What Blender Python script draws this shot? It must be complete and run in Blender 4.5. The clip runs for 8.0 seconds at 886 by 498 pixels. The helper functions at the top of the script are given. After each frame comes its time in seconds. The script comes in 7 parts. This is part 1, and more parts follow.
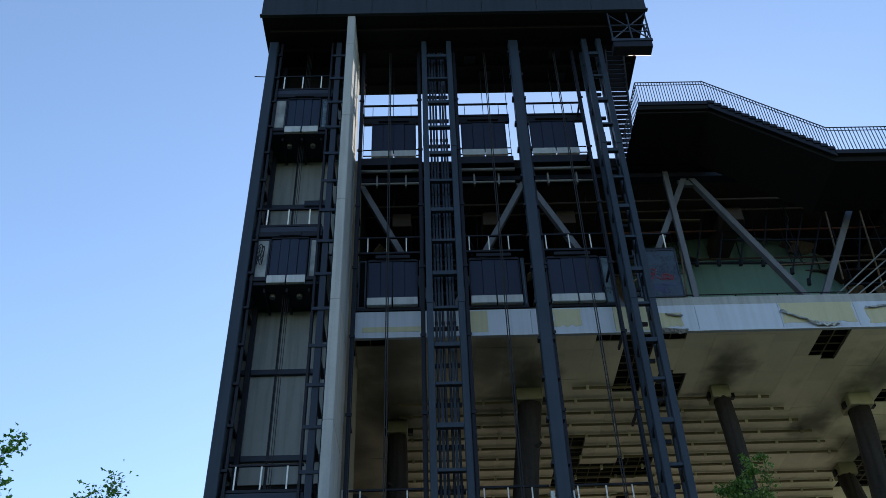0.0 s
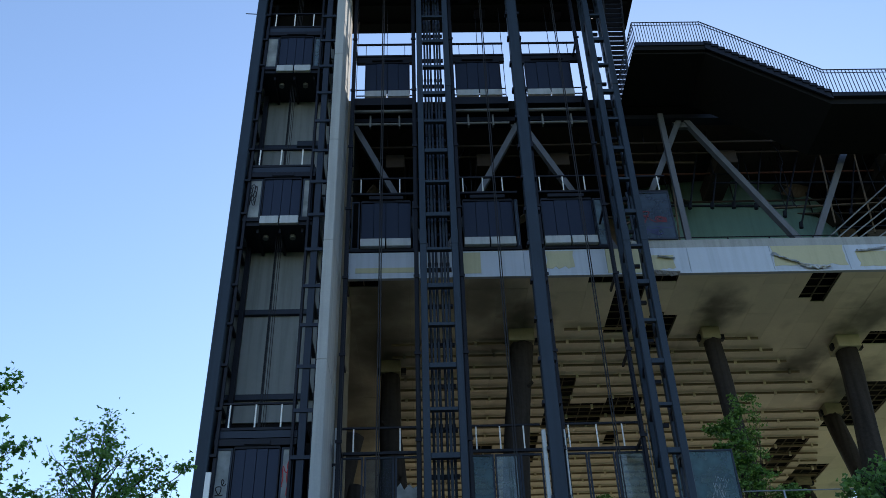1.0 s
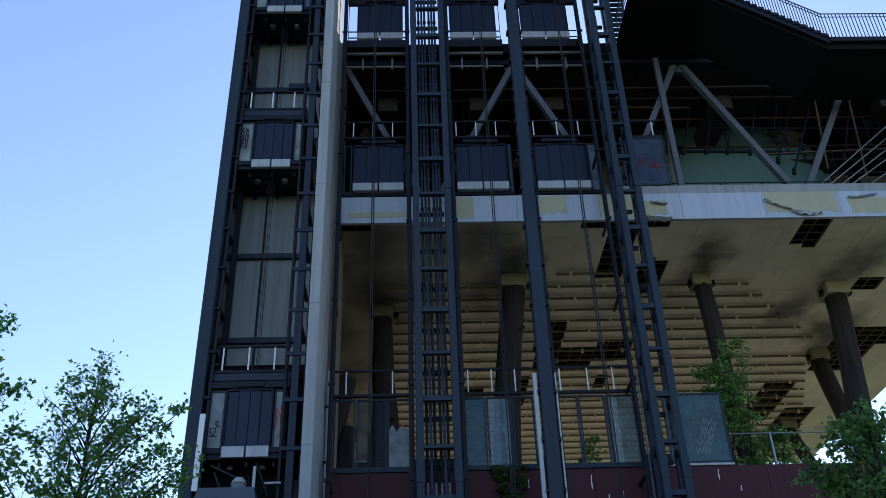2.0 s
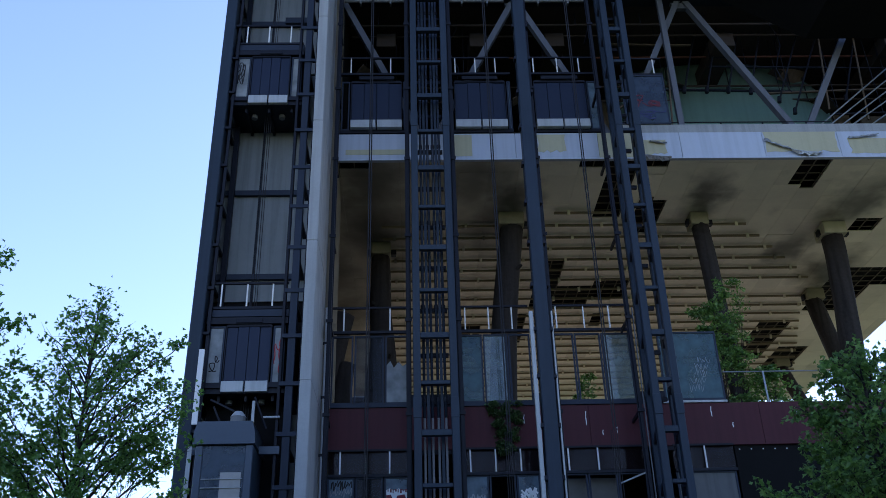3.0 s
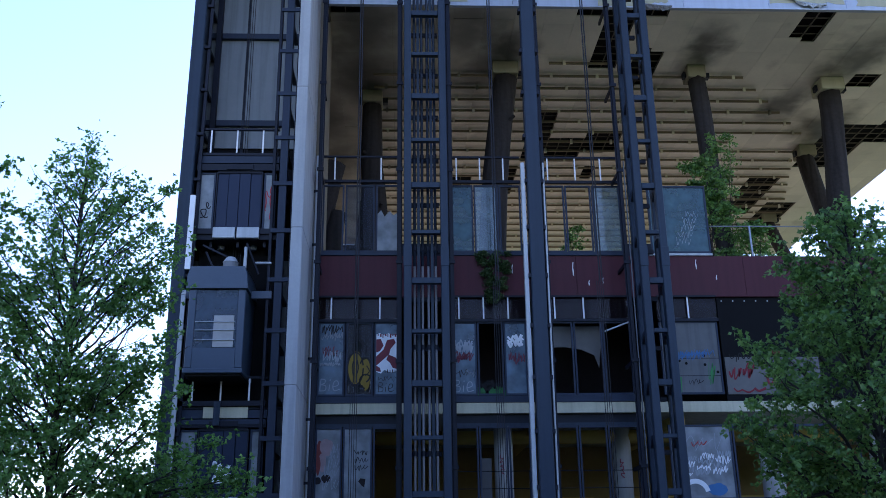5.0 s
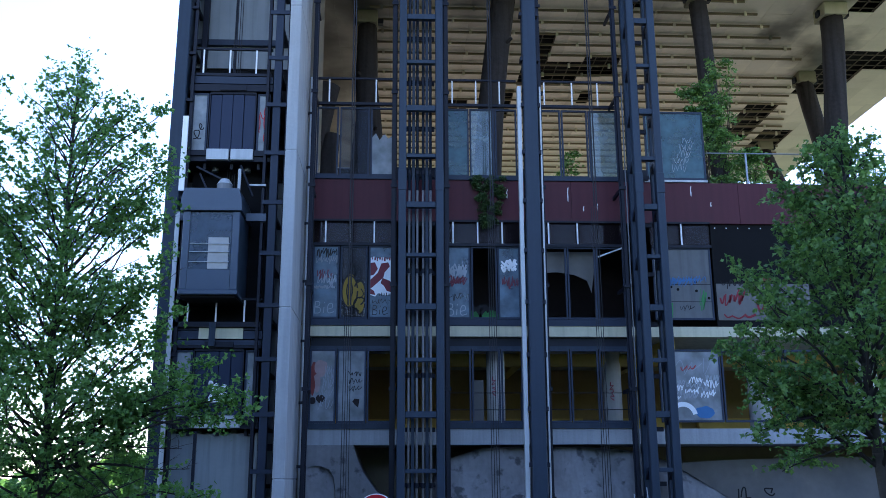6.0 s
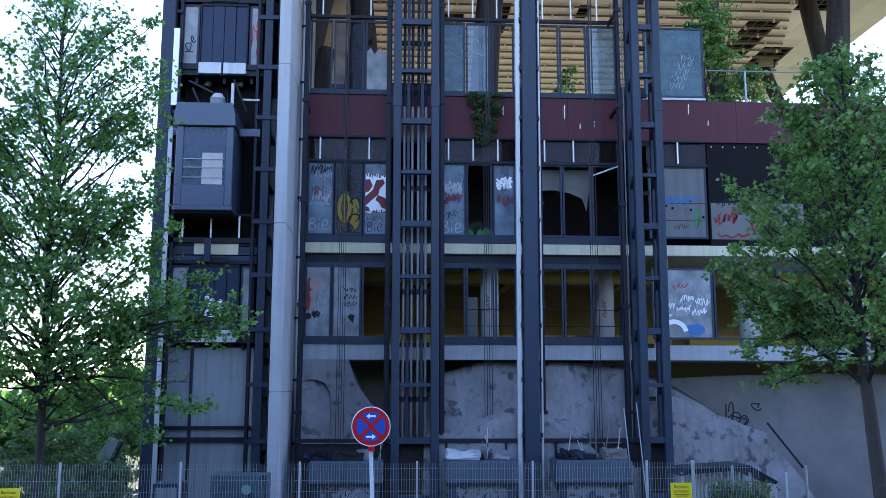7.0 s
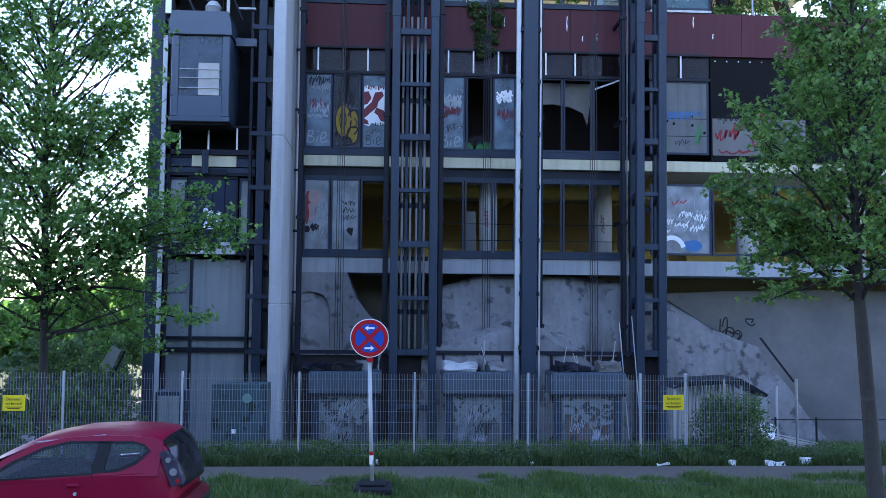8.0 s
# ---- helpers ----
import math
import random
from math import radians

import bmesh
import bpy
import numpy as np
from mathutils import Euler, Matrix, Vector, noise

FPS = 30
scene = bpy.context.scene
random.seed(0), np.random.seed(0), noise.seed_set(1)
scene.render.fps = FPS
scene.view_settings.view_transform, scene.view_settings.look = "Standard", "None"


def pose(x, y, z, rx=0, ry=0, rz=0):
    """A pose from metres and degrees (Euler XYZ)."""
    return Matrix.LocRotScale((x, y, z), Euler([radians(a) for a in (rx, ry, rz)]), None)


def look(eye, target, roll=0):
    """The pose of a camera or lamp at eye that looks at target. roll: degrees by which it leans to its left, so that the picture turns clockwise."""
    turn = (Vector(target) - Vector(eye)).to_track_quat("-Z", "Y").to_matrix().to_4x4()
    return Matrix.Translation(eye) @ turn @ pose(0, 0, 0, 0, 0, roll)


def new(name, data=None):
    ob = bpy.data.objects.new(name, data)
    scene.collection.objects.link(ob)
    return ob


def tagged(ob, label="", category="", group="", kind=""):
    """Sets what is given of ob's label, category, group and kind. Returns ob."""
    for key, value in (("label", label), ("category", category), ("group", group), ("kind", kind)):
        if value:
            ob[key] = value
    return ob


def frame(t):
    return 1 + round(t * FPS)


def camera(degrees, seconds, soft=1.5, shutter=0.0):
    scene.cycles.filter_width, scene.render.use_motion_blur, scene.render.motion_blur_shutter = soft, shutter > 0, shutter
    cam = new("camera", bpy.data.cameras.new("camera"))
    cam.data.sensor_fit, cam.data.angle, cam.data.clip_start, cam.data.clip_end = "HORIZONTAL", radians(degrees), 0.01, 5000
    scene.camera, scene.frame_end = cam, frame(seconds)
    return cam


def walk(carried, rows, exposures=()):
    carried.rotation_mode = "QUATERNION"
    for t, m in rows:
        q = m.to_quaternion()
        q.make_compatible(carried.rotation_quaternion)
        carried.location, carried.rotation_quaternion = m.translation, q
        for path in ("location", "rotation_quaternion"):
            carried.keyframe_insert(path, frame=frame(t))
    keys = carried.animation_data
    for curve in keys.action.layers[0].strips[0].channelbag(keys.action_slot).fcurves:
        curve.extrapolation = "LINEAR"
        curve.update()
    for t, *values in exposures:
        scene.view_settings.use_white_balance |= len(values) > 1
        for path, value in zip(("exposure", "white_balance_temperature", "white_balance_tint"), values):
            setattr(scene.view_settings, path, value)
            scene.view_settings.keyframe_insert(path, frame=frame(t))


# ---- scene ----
cam = camera(51.9, 8.0, soft=0.7)
EYE = 2.86
# seconds, turn to the left, tilt upwards, lean to the right (degrees); the eye stays where it is
ROWS = [
    (0.0, -1.39, 39.49, 2.08), (0.5, -1.50, 37.74, 2.02), (1.0, -1.75, 35.79, 2.02), (1.5, -2.13, 34.08, 2.17),
    (3.0, -2.18, 28.40, 1.63), (3.5, -2.22, 26.31, 1.45), (4.0, -2.47, 23.75, 1.35), (4.5, -2.45, 21.31, 1.04),
    (6.0, -2.88, 14.22, 0.29), (6.5, -3.10, 11.64, 0.21), (7.0, -3.19, 9.02, -0.03), (7.5, -3.29, 6.26, -0.35),
    (8.0, -3.30, 3.62, -0.50),
]


def aim(turn, tilt, lean):
    a, b = radians(turn), radians(tilt)
    way = Vector((-math.sin(a) * math.cos(b), math.cos(a) * math.cos(b), math.sin(b)))
    return look((0, 0, EYE), Vector((0, 0, EYE)) + way, -lean)


walk(cam, [(t, aim(a, b, c)) for t, a, b, c in ROWS], [(0.0, 1.02, 6650, 9), (1.5, 1.1, 6500, 13), (3.0, 1.22, 6100, 25), (4.5, 1.58, 5850, 32), (6.0, 2.22, 5900, 24), (7.0, 2.69, 6100, 28), (8.0, 2.77, 6250, 27)])

# ---- sky and sun (the sun stands behind the building, to the right) ----
world = bpy.data.worlds.new("world")
scene.world = world
world.use_nodes = True
SUN_EL, SUN_AZ = 32.0, 16.0  # azimuth from +y towards +x
sky = world.node_tree.nodes.new("ShaderNodeTexSky")
sky.sky_type, sky.sun_disc = "NISHITA", False
sky.sun_elevation, sky.sun_rotation = radians(SUN_EL), radians(SUN_AZ)
sky.dust_density, sky.ozone_density = 0.1, 2.6
world.node_tree.nodes["Background"].inputs["Strength"].default_value = 0.12
world.node_tree.links.new(sky.outputs[0], world.node_tree.nodes["Background"].inputs["Color"])
sun = new("sun", bpy.data.lights.new("sun", "SUN"))
sun.data.energy, sun.data.angle, sun.data.color = 3.5, radians(0.5), (1.0, 0.93, 0.82)
way = Vector((math.sin(radians(SUN_AZ)) * math.cos(radians(SUN_EL)), math.cos(radians(SUN_AZ)) * math.cos(radians(SUN_EL)), math.sin(radians(SUN_EL))))
sun.matrix_world = look(way * 200, (0, 0, 0))


# ---- materials ----
def material(name, colour, rough=0.6, metal=0.0, grain=0.12, size=6.0, stain=0.25, stain_size=0.7, bump=0.15, streak=0.0, spots=None, piece=0.0, coat=0.0, island=0.0, spec=0.2):
    """A surface with fine grain, broad stains, an optional run of rain streaks, and pieces that differ a little."""
    m = bpy.data.materials.new(name)
    m.use_nodes = True
    nt = m.node_tree
    N, L = nt.nodes, nt.links
    b = N["Principled BSDF"]
    co = N.new("ShaderNodeTexCoord")
    geo = N.new("ShaderNodeNewGeometry")
    fine = N.new("ShaderNodeTexNoise")
    fine.inputs["Scale"].default_value, fine.inputs["Detail"].default_value = size, 6
    L.new(geo.outputs["Position"], fine.inputs["Vector"])
    broad = N.new("ShaderNodeTexNoise")
    broad.inputs["Scale"].default_value, broad.inputs["Detail"].default_value = stain_size, 5
    broad.inputs["Roughness"].default_value = 0.65
    L.new(geo.outputs["Position"], broad.inputs["Vector"])
    add = N.new("ShaderNodeMath")
    add.operation = "MULTIPLY_ADD"
    L.new(fine.outputs["Fac"], add.inputs[0])
    add.inputs[1].default_value, add.inputs[2].default_value = grain * 2, 1 - grain
    mul = N.new("ShaderNodeMath")
    mul.operation = "MULTIPLY_ADD"
    L.new(broad.outputs["Fac"], mul.inputs[0])
    mul.inputs[1].default_value, mul.inputs[2].default_value = stain * 2, 1 - stain
    fac = N.new("ShaderNodeMath")
    fac.operation = "MULTIPLY"
    L.new(add.outputs[0], fac.inputs[0])
    L.new(mul.outputs[0], fac.inputs[1])
    last = fac.outputs[0]
    if streak:
        mp = N.new("ShaderNodeMapping")
        mp.inputs["Scale"].default_value = (5, 5, 0.22)
        L.new(geo.outputs["Position"], mp.inputs["Vector"])
        st = N.new("ShaderNodeTexNoise")
        st.inputs["Scale"].default_value, st.inputs["Detail"].default_value = 1.0, 5
        L.new(mp.outputs[0], st.inputs["Vector"])
        sm = N.new("ShaderNodeMapRange")
        sm.inputs["From Min"].default_value, sm.inputs["From Max"].default_value = 0.45, 0.7
        sm.inputs["To Min"].default_value, sm.inputs["To Max"].default_value = 1.0, 1.0 - streak
        L.new(st.outputs["Fac"], sm.inputs["Value"])
        k = N.new("ShaderNodeMath")
        k.operation = "MULTIPLY"
        L.new(last, k.inputs[0])
        L.new(sm.outputs[0], k.inputs[1])
        last = k.outputs[0]
    if piece:
        oi = N.new("ShaderNodeObjectInfo")
        sm = N.new("ShaderNodeMapRange")
        sm.inputs["To Min"].default_value, sm.inputs["To Max"].default_value = 1 - piece, 1 + piece
        L.new(oi.outputs["Random"], sm.inputs["Value"])
        k = N.new("ShaderNodeMath")
        k.operation = "MULTIPLY"
        L.new(last, k.inputs[0])
        L.new(sm.outputs[0], k.inputs[1])
        last = k.outputs[0]
    if island:
        sm = N.new("ShaderNodeMapRange")
        sm.inputs["To Min"].default_value, sm.inputs["To Max"].default_value = 1 - island, 1 + island
        L.new(geo.outputs["Random Per Island"], sm.inputs["Value"])
        k = N.new("ShaderNodeMath")
        k.operation = "MULTIPLY"
        L.new(last, k.inputs[0])
        L.new(sm.outputs[0], k.inputs[1])
        last = k.outputs[0]
    hsv = N.new("ShaderNodeHueSaturation")
    hsv.inputs["Color"].default_value = (*colour, 1)
    L.new(last, hsv.inputs["Value"])
    out = hsv.outputs[0]
    if spots:
        colour2, low, high, scale = spots
        sp = N.new("ShaderNodeTexNoise")
        sp.inputs["Scale"].default_value, sp.inputs["Detail"].default_value = scale, 7
        L.new(geo.outputs["Position"], sp.inputs["Vector"])
        sr = N.new("ShaderNodeMapRange")
        sr.inputs["From Min"].default_value, sr.inputs["From Max"].default_value = low, high
        L.new(sp.outputs["Fac"], sr.inputs["Value"])
        mix = N.new("ShaderNodeMix")
        mix.data_type = "RGBA"
        L.new(sr.outputs[0], mix.inputs["Factor"])
        L.new(out, mix.inputs["A"])
        mix.inputs["B"].default_value = (*colour2, 1)
        out = mix.outputs["Result"]
    L.new(out, b.inputs["Base Color"])
    b.inputs["Metallic"].default_value = metal
    rr = N.new("ShaderNodeMapRange")
    rr.inputs["To Min"].default_value, rr.inputs["To Max"].default_value = max(rough - 0.12, 0.02), min(rough + 0.12, 1)
    L.new(broad.outputs["Fac"], rr.inputs["Value"])
    L.new(rr.outputs[0], b.inputs["Roughness"])
    b.inputs["Coat Weight"].default_value = coat
    b.inputs["Specular IOR Level"].default_value = spec
    if bump:
        bp = N.new("ShaderNodeBump")
        bp.inputs["Strength"].default_value, bp.inputs["Distance"].default_value = bump, 0.02
        L.new(fine.outputs["Fac"], bp.inputs["Height"])
        L.new(bp.outputs[0], b.inputs["Normal"])
    return m


def glass_material(name, tint, rough=0.03, dirt=0.25, dirt_colour=(0.35, 0.38, 0.4), ior=1.45):
    """Window glass with a film of dirt."""
    m = bpy.data.materials.new(name)
    m.use_nodes = True
    N, L = m.node_tree.nodes, m.node_tree.links
    N.remove(N["Principled BSDF"])
    tr = N.new("ShaderNodeBsdfTransparent")
    tr.inputs[0].default_value = (*tint, 1)
    gl = N.new("ShaderNodeBsdfGlossy")
    gl.inputs["Roughness"].default_value = rough
    fr = N.new("ShaderNodeFresnel")
    fr.inputs[0].default_value = ior
    mx = N.new("ShaderNodeMixShader")
    L.new(fr.outputs[0], mx.inputs[0])
    L.new(tr.outputs[0], mx.inputs[1])
    L.new(gl.outputs[0], mx.inputs[2])
    df = N.new("ShaderNodeBsdfDiffuse")
    df.inputs[0].default_value = (*dirt_colour, 1)
    geo = N.new("ShaderNodeNewGeometry")
    ns = N.new("ShaderNodeTexNoise")
    ns.inputs["Scale"].default_value, ns.inputs["Detail"].default_value = 1.7, 7
    L.new(geo.outputs["Position"], ns.inputs["Vector"])
    mr = N.new("ShaderNodeMapRange")
    mr.inputs["From Min"].default_value, mr.inputs["From Max"].default_value = 0.3, 0.75
    mr.inputs["To Min"].default_value, mr.inputs["To Max"].default_value = dirt * 0.4, min(dirt * 1.7, 1)
    L.new(ns.outputs["Fac"], mr.inputs["Value"])
    m2 = N.new("ShaderNodeMixShader")
    L.new(mr.outputs[0], m2.inputs[0])
    L.new(mx.outputs[0], m2.inputs[1])
    L.new(df.outputs[0], m2.inputs[2])
    L.new(m2.outputs[0], N["Material Output"].inputs["Surface"])
    return m


STEEL = material("blue_grey_painted_steel", (0.024, 0.037, 0.059), 0.45, 0.0, 0.1, 9, 0.25, 0.9, 0.1, streak=0.2)
DARK = material("dark_painted_steel", (0.010, 0.012, 0.021), 0.5, 0.0, 0.15, 9, 0.3, 0.9, 0.1)
BOXCLAD = material("dark_slate_cladding", (0.020, 0.027, 0.038), 0.5, 0.0, 0.08, 7, 0.2, 0.4, 0.05, streak=0.25)
PALE = material("weathered_pale_concrete", (0.32, 0.335, 0.35), 0.85, 0.0, 0.1, 14, 0.18, 0.6, 0.25, streak=0.2)
FINWALL = material("smooth_pale_fin_concrete", (0.36, 0.375, 0.395), 0.85, 0.0, 0.08, 14, 0.15, 0.5, 0.2, streak=0.18)
CONC = material("rough_sprayed_concrete", (0.198, 0.196, 0.200), 0.92, 0.0, 0.2, 7, 0.42, 0.6, 0.6, streak=0.22, spots=((0.075, 0.076, 0.08), 0.56, 0.66, 2.4))
WHITE = material("weathered_white_panel", (0.44, 0.49, 0.60), 0.55, 0.0, 0.04, 12, 0.08, 0.8, 0.05, streak=0.12, piece=0.05)
CREAM = material("cream_foam_board", (0.44, 0.42, 0.30), 0.8, 0.0, 0.06, 12, 0.12, 0.8, 0.1, streak=0.1)
SLAB = material("cream_painted_slab_edge", (0.54, 0.51, 0.37), 0.75, 0.0, 0.08, 12, 0.15, 0.8, 0.1, streak=0.2)
RED = material("faded_maroon_panel", (0.080, 0.022, 0.030), 0.6, 0.0, 0.08, 10, 0.15, 0.5, 0.05, streak=0.15)
SOFFIT = material("stained_cream_ceiling_board", (0.80, 0.73, 0.60), 0.5, 0.0, 0.05, 10, 0.30, 0.3, 0.05, spots=((0.13, 0.10, 0.07), 0.58, 0.78, 0.23), island=0.10, spec=0.4)
# Near-black that puts the shade of interiors and undersides into the colour.
BLACK = material("near_black_shade", (0.007, 0.007, 0.008), 0.9, 0.0, 0.2, 3, 0.4, 0.4, 0.1)
INNER = material("dim_interior_plaster", (0.19, 0.165, 0.125), 0.9, 0.0, 0.1, 5, 0.35, 0.4, 0.1)
OCHRE = material("ochre_painted_wall", (0.62, 0.43, 0.12), 0.8, 0.0, 0.08, 5, 0.25, 0.5, 0.05)
TEAL = material("pale_teal_painted_wall", (0.17, 0.29, 0.265), 0.75, 0.0, 0.05, 6, 0.2, 0.5, 0.05, streak=0.1)
DOORBLUE = material("navy_enamelled_door", (0.018, 0.026, 0.052), 0.4, 0.1, 0.05, 9, 0.15, 0.8, 0.03)
SILL = material("light_galvanised_sill", (0.42, 0.44, 0.46), 0.5, 0.2, 0.08, 10, 0.2, 1.5, 0.1, streak=0.2)
GALV = material("galvanised_steel", (0.26, 0.29, 0.33), 0.45, 0.6, 0.1, 12, 0.2, 1.5, 0.05)
PIPE = material("grey_service_pipe", (0.17, 0.178, 0.19), 0.5, 0.1, 0.1, 10, 0.2, 1.5, 0.05)
WHITEPAINT = material("white_painted_steel", (0.80, 0.80, 0.82), 0.5, 0.0, 0.05, 10, 0.1, 1.2, 0.03)
CABLE = material("greased_steel_cable", (0.03, 0.03, 0.035), 0.5, 0.3, 0.1, 20, 0.1, 2, 0)
PANELG = material("grey_green_wall_panel", (0.235, 0.258, 0.275), 0.6, 0.0, 0.06, 9, 0.2, 0.5, 0.05, streak=0.25)
TREEBARK = material("grey_living_bark", (0.062, 0.054, 0.048), 0.95, 0.0, 0.3, 9, 0.3, 1.2, 0.9, streak=0.4)
TAGRED = material("faded_red_tag", (0.15, 0.03, 0.045), 0.5, 0.0, 0.1, 10, 0.2, 1.5, 0.02)
TAGBRIGHT = material("bright_red_tag", (0.21, 0.02, 0.03), 0.5, 0.0, 0.1, 10, 0.2, 1.5, 0.02)
TAGVIOLET = material("faded_violet_tag", (0.045, 0.05, 0.15), 0.5, 0.0, 0.1, 10, 0.2, 1.5, 0.02)
BARK = material("weathered_tree_bark", (0.038, 0.032, 0.030), 0.95, 0.0, 0.35, 7, 0.3, 1.2, 1.0, streak=0.4)
GRASS = material("rough_grass_soil", (0.05, 0.075, 0.028), 0.95, 0.0, 0.3, 9, 0.35, 0.5, 0.6)
PATH = material("worn_asphalt_path", (0.112, 0.095, 0.080), 0.9, 0.0, 0.15, 20, 0.15, 0.6, 0.3)
GLASS = glass_material("dirty_window_glass", (0.70, 0.78, 0.82), 0.03, 0.12)
FROST = glass_material("frosted_blue_glass", (0.40, 0.50, 0.60), 0.25, 0.68, (0.18, 0.255, 0.325))

GLASSD = glass_material("dark_clear_glass", (0.62, 0.68, 0.74), 0.03, 0.03, (0.2, 0.2, 0.22), 1.2)
CABBLUE = material("blue_grey_cab_enamel", (0.050, 0.072, 0.108), 0.4, 0.0, 0.08, 9, 0.2, 0.9, 0.03, spec=0.4)
HEADBLOCK = material("stained_head_block", (0.27, 0.25, 0.17), 0.8, 0.0, 0.1, 9, 0.3, 0.9, 0.1)
SOIL = material("dry_forest_soil", (0.125, 0.11, 0.088), 0.95, 0.0, 0.2, 6, 0.3, 0.5, 0.5)
# Darkened cream: the shadowed front of each channel is in this colour.
CHANNEL = material("shaded_ceiling_channel", (0.27, 0.22, 0.15), 0.8, 0.0, 0.06, 10, 0.2, 0.3, 0.05)
STEELD = material("dark_blue_painted_steel", (0.026, 0.036, 0.060), 0.5, 0.0, 0.1, 9, 0.25, 0.9, 0.1)
CLOUDY = glass_material("cloudy_wired_glass", (0.55, 0.60, 0.62), 0.3, 0.85, (0.34, 0.365, 0.39))
CLOUDY2 = material("white_washed_board", (0.38, 0.37, 0.36), 0.8, 0.0, 0.1, 8, 0.3, 1.2, 0.1)
GLASSY = glass_material("shiny_window_glass", (0.55, 0.64, 0.68), 0.02, 0.26, (0.36, 0.46, 0.50), 1.6)
TEALGLASS = glass_material("teal_tinted_glass", (0.36, 0.52, 0.56), 0.08, 0.55, (0.105, 0.185, 0.225), 1.5)
SPRAYRED = material("red_spray_paint", (0.42, 0.03, 0.035), 0.5, 0.0, 0.1, 10, 0.2, 1.5, 0.02)
SPRAYWHITE = material("white_spray_paint", (0.80, 0.82, 0.85), 0.5, 0.0, 0.08, 10, 0.15, 1.5, 0.02)
SPRAYYELLOW = material("yellow_spray_paint", (0.27, 0.175, 0.02), 0.5, 0.0, 0.1, 10, 0.2, 1.5, 0.02)
SPRAYBLACK = material("black_spray_paint", (0.012, 0.012, 0.015), 0.5, 0.0, 0.1, 10, 0.2, 1.5, 0.02)
SPRAYBLUE = material("blue_spray_paint", (0.05, 0.16, 0.35), 0.5, 0.0, 0.1, 10, 0.2, 1.5, 0.02)
SPRAYGREEN = material("green_spray_paint", (0.04, 0.22, 0.07), 0.5, 0.0, 0.1, 10, 0.2, 1.5, 0.02)
SPRAYPINK = material("pale_red_spray_paint", (0.40, 0.10, 0.14), 0.5, 0.0, 0.1, 10, 0.2, 1.5, 0.02)
SPRAYPALE = material("thin_pale_spray_paint", (0.33, 0.36, 0.40), 0.6, 0.0, 0.1, 10, 0.25, 1.5, 0.02)
SPRAYMAROON = material("maroon_spray_paint", (0.17, 0.028, 0.04), 0.5, 0.0, 0.1, 10, 0.2, 1.5, 0.02)
SPRAYFADED = material("faded_red_spray_paint", (0.22, 0.05, 0.045), 0.6, 0.0, 0.1, 10, 0.3, 2.5, 0.02)
SPRAYBLUSH = material("pale_pink_smear", (0.36, 0.25, 0.25), 0.7, 0.0, 0.1, 10, 0.3, 2.5, 0.02)
INNER2 = material("grey_hanging_sheet", (0.15, 0.145, 0.14), 0.9, 0.0, 0.1, 5, 0.3, 0.8, 0.2)

TRUSSGREY = material("dusty_grey_truss_paint", (0.12, 0.13, 0.16), 0.6, 0.0, 0.08, 9, 0.2, 0.8, 0.05, streak=0.15)
# Dark brown, with the upper storey's shade mixed into the tone.
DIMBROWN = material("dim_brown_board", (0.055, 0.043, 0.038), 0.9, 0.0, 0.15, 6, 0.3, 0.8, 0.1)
RUST = material("rusty_red_pipe", (0.10, 0.04, 0.028), 0.8, 0.1, 0.2, 9, 0.3, 1.2, 0.2)
SIGNRED = material("red_sign_film", (0.42, 0.012, 0.02), 0.4, 0.0, 0.03, 10, 0.08, 2, 0)
SIGNBLUE = material("blue_sign_film", (0.015, 0.07, 0.36), 0.4, 0.0, 0.03, 10, 0.08, 2, 0)
SIGNYELLOW = material("yellow_notice_plastic", (0.72, 0.56, 0.02), 0.5, 0.0, 0.04, 10, 0.1, 3, 0)
RUBBER = material("black_rubber", (0.018, 0.018, 0.02), 0.75, 0.0, 0.15, 20, 0.2, 3, 0.2)
RUBBERRED = material("dark_red_bumper", (0.10, 0.008, 0.015), 0.45, 0.0, 0.05, 12, 0.15, 2, 0.02)
CARRED = material("glossy_red_car_paint", (0.23, 0.004, 0.028), 0.34, 0.0, 0.03, 20, 0.08, 2, 0.0, coat=0.05, spec=0.18)
CARGLASS = glass_material("tinted_car_glass", (0.74, 0.80, 0.84), 0.02, 0.03, (0.2, 0.23, 0.25), 1.33)
HATCHGLASS = material("dark_hatch_glass", (0.008, 0.010, 0.012), 0.12, 0.0, 0.02, 10, 0.05, 2, 0.0, spec=0.3)
CABINGREY = material("dark_seat_cloth", (0.035, 0.037, 0.042), 0.9, 0.0, 0.15, 30, 0.2, 3, 0.2)
SEATPALE = material("grey_headrest_cloth", (0.22, 0.23, 0.25), 0.9, 0.0, 0.1, 30, 0.15, 3, 0.2)
CABPANE = glass_material("blue_cab_glass", (0.42, 0.52, 0.62), 0.12, 0.75, (0.085, 0.115, 0.155))
SMEARED = glass_material("smeared_cab_glass", (0.85, 0.88, 0.90), 0.15, 0.16, (0.26, 0.27, 0.27), 1.2)
DULLGREY = material("dull_grey_scribble", (0.24, 0.25, 0.27), 0.7, 0.0, 0.1, 10, 0.2, 2, 0.02)
DARKWALL = material("dark_brown_wall", (0.045, 0.041, 0.036), 0.9, 0.0, 0.15, 5, 0.4, 0.4, 0.1)
COLUMNWHITE = material("chalky_white_column", (0.52, 0.51, 0.50), 0.85, 0.0, 0.08, 9, 0.2, 0.9, 0.1, streak=0.2)
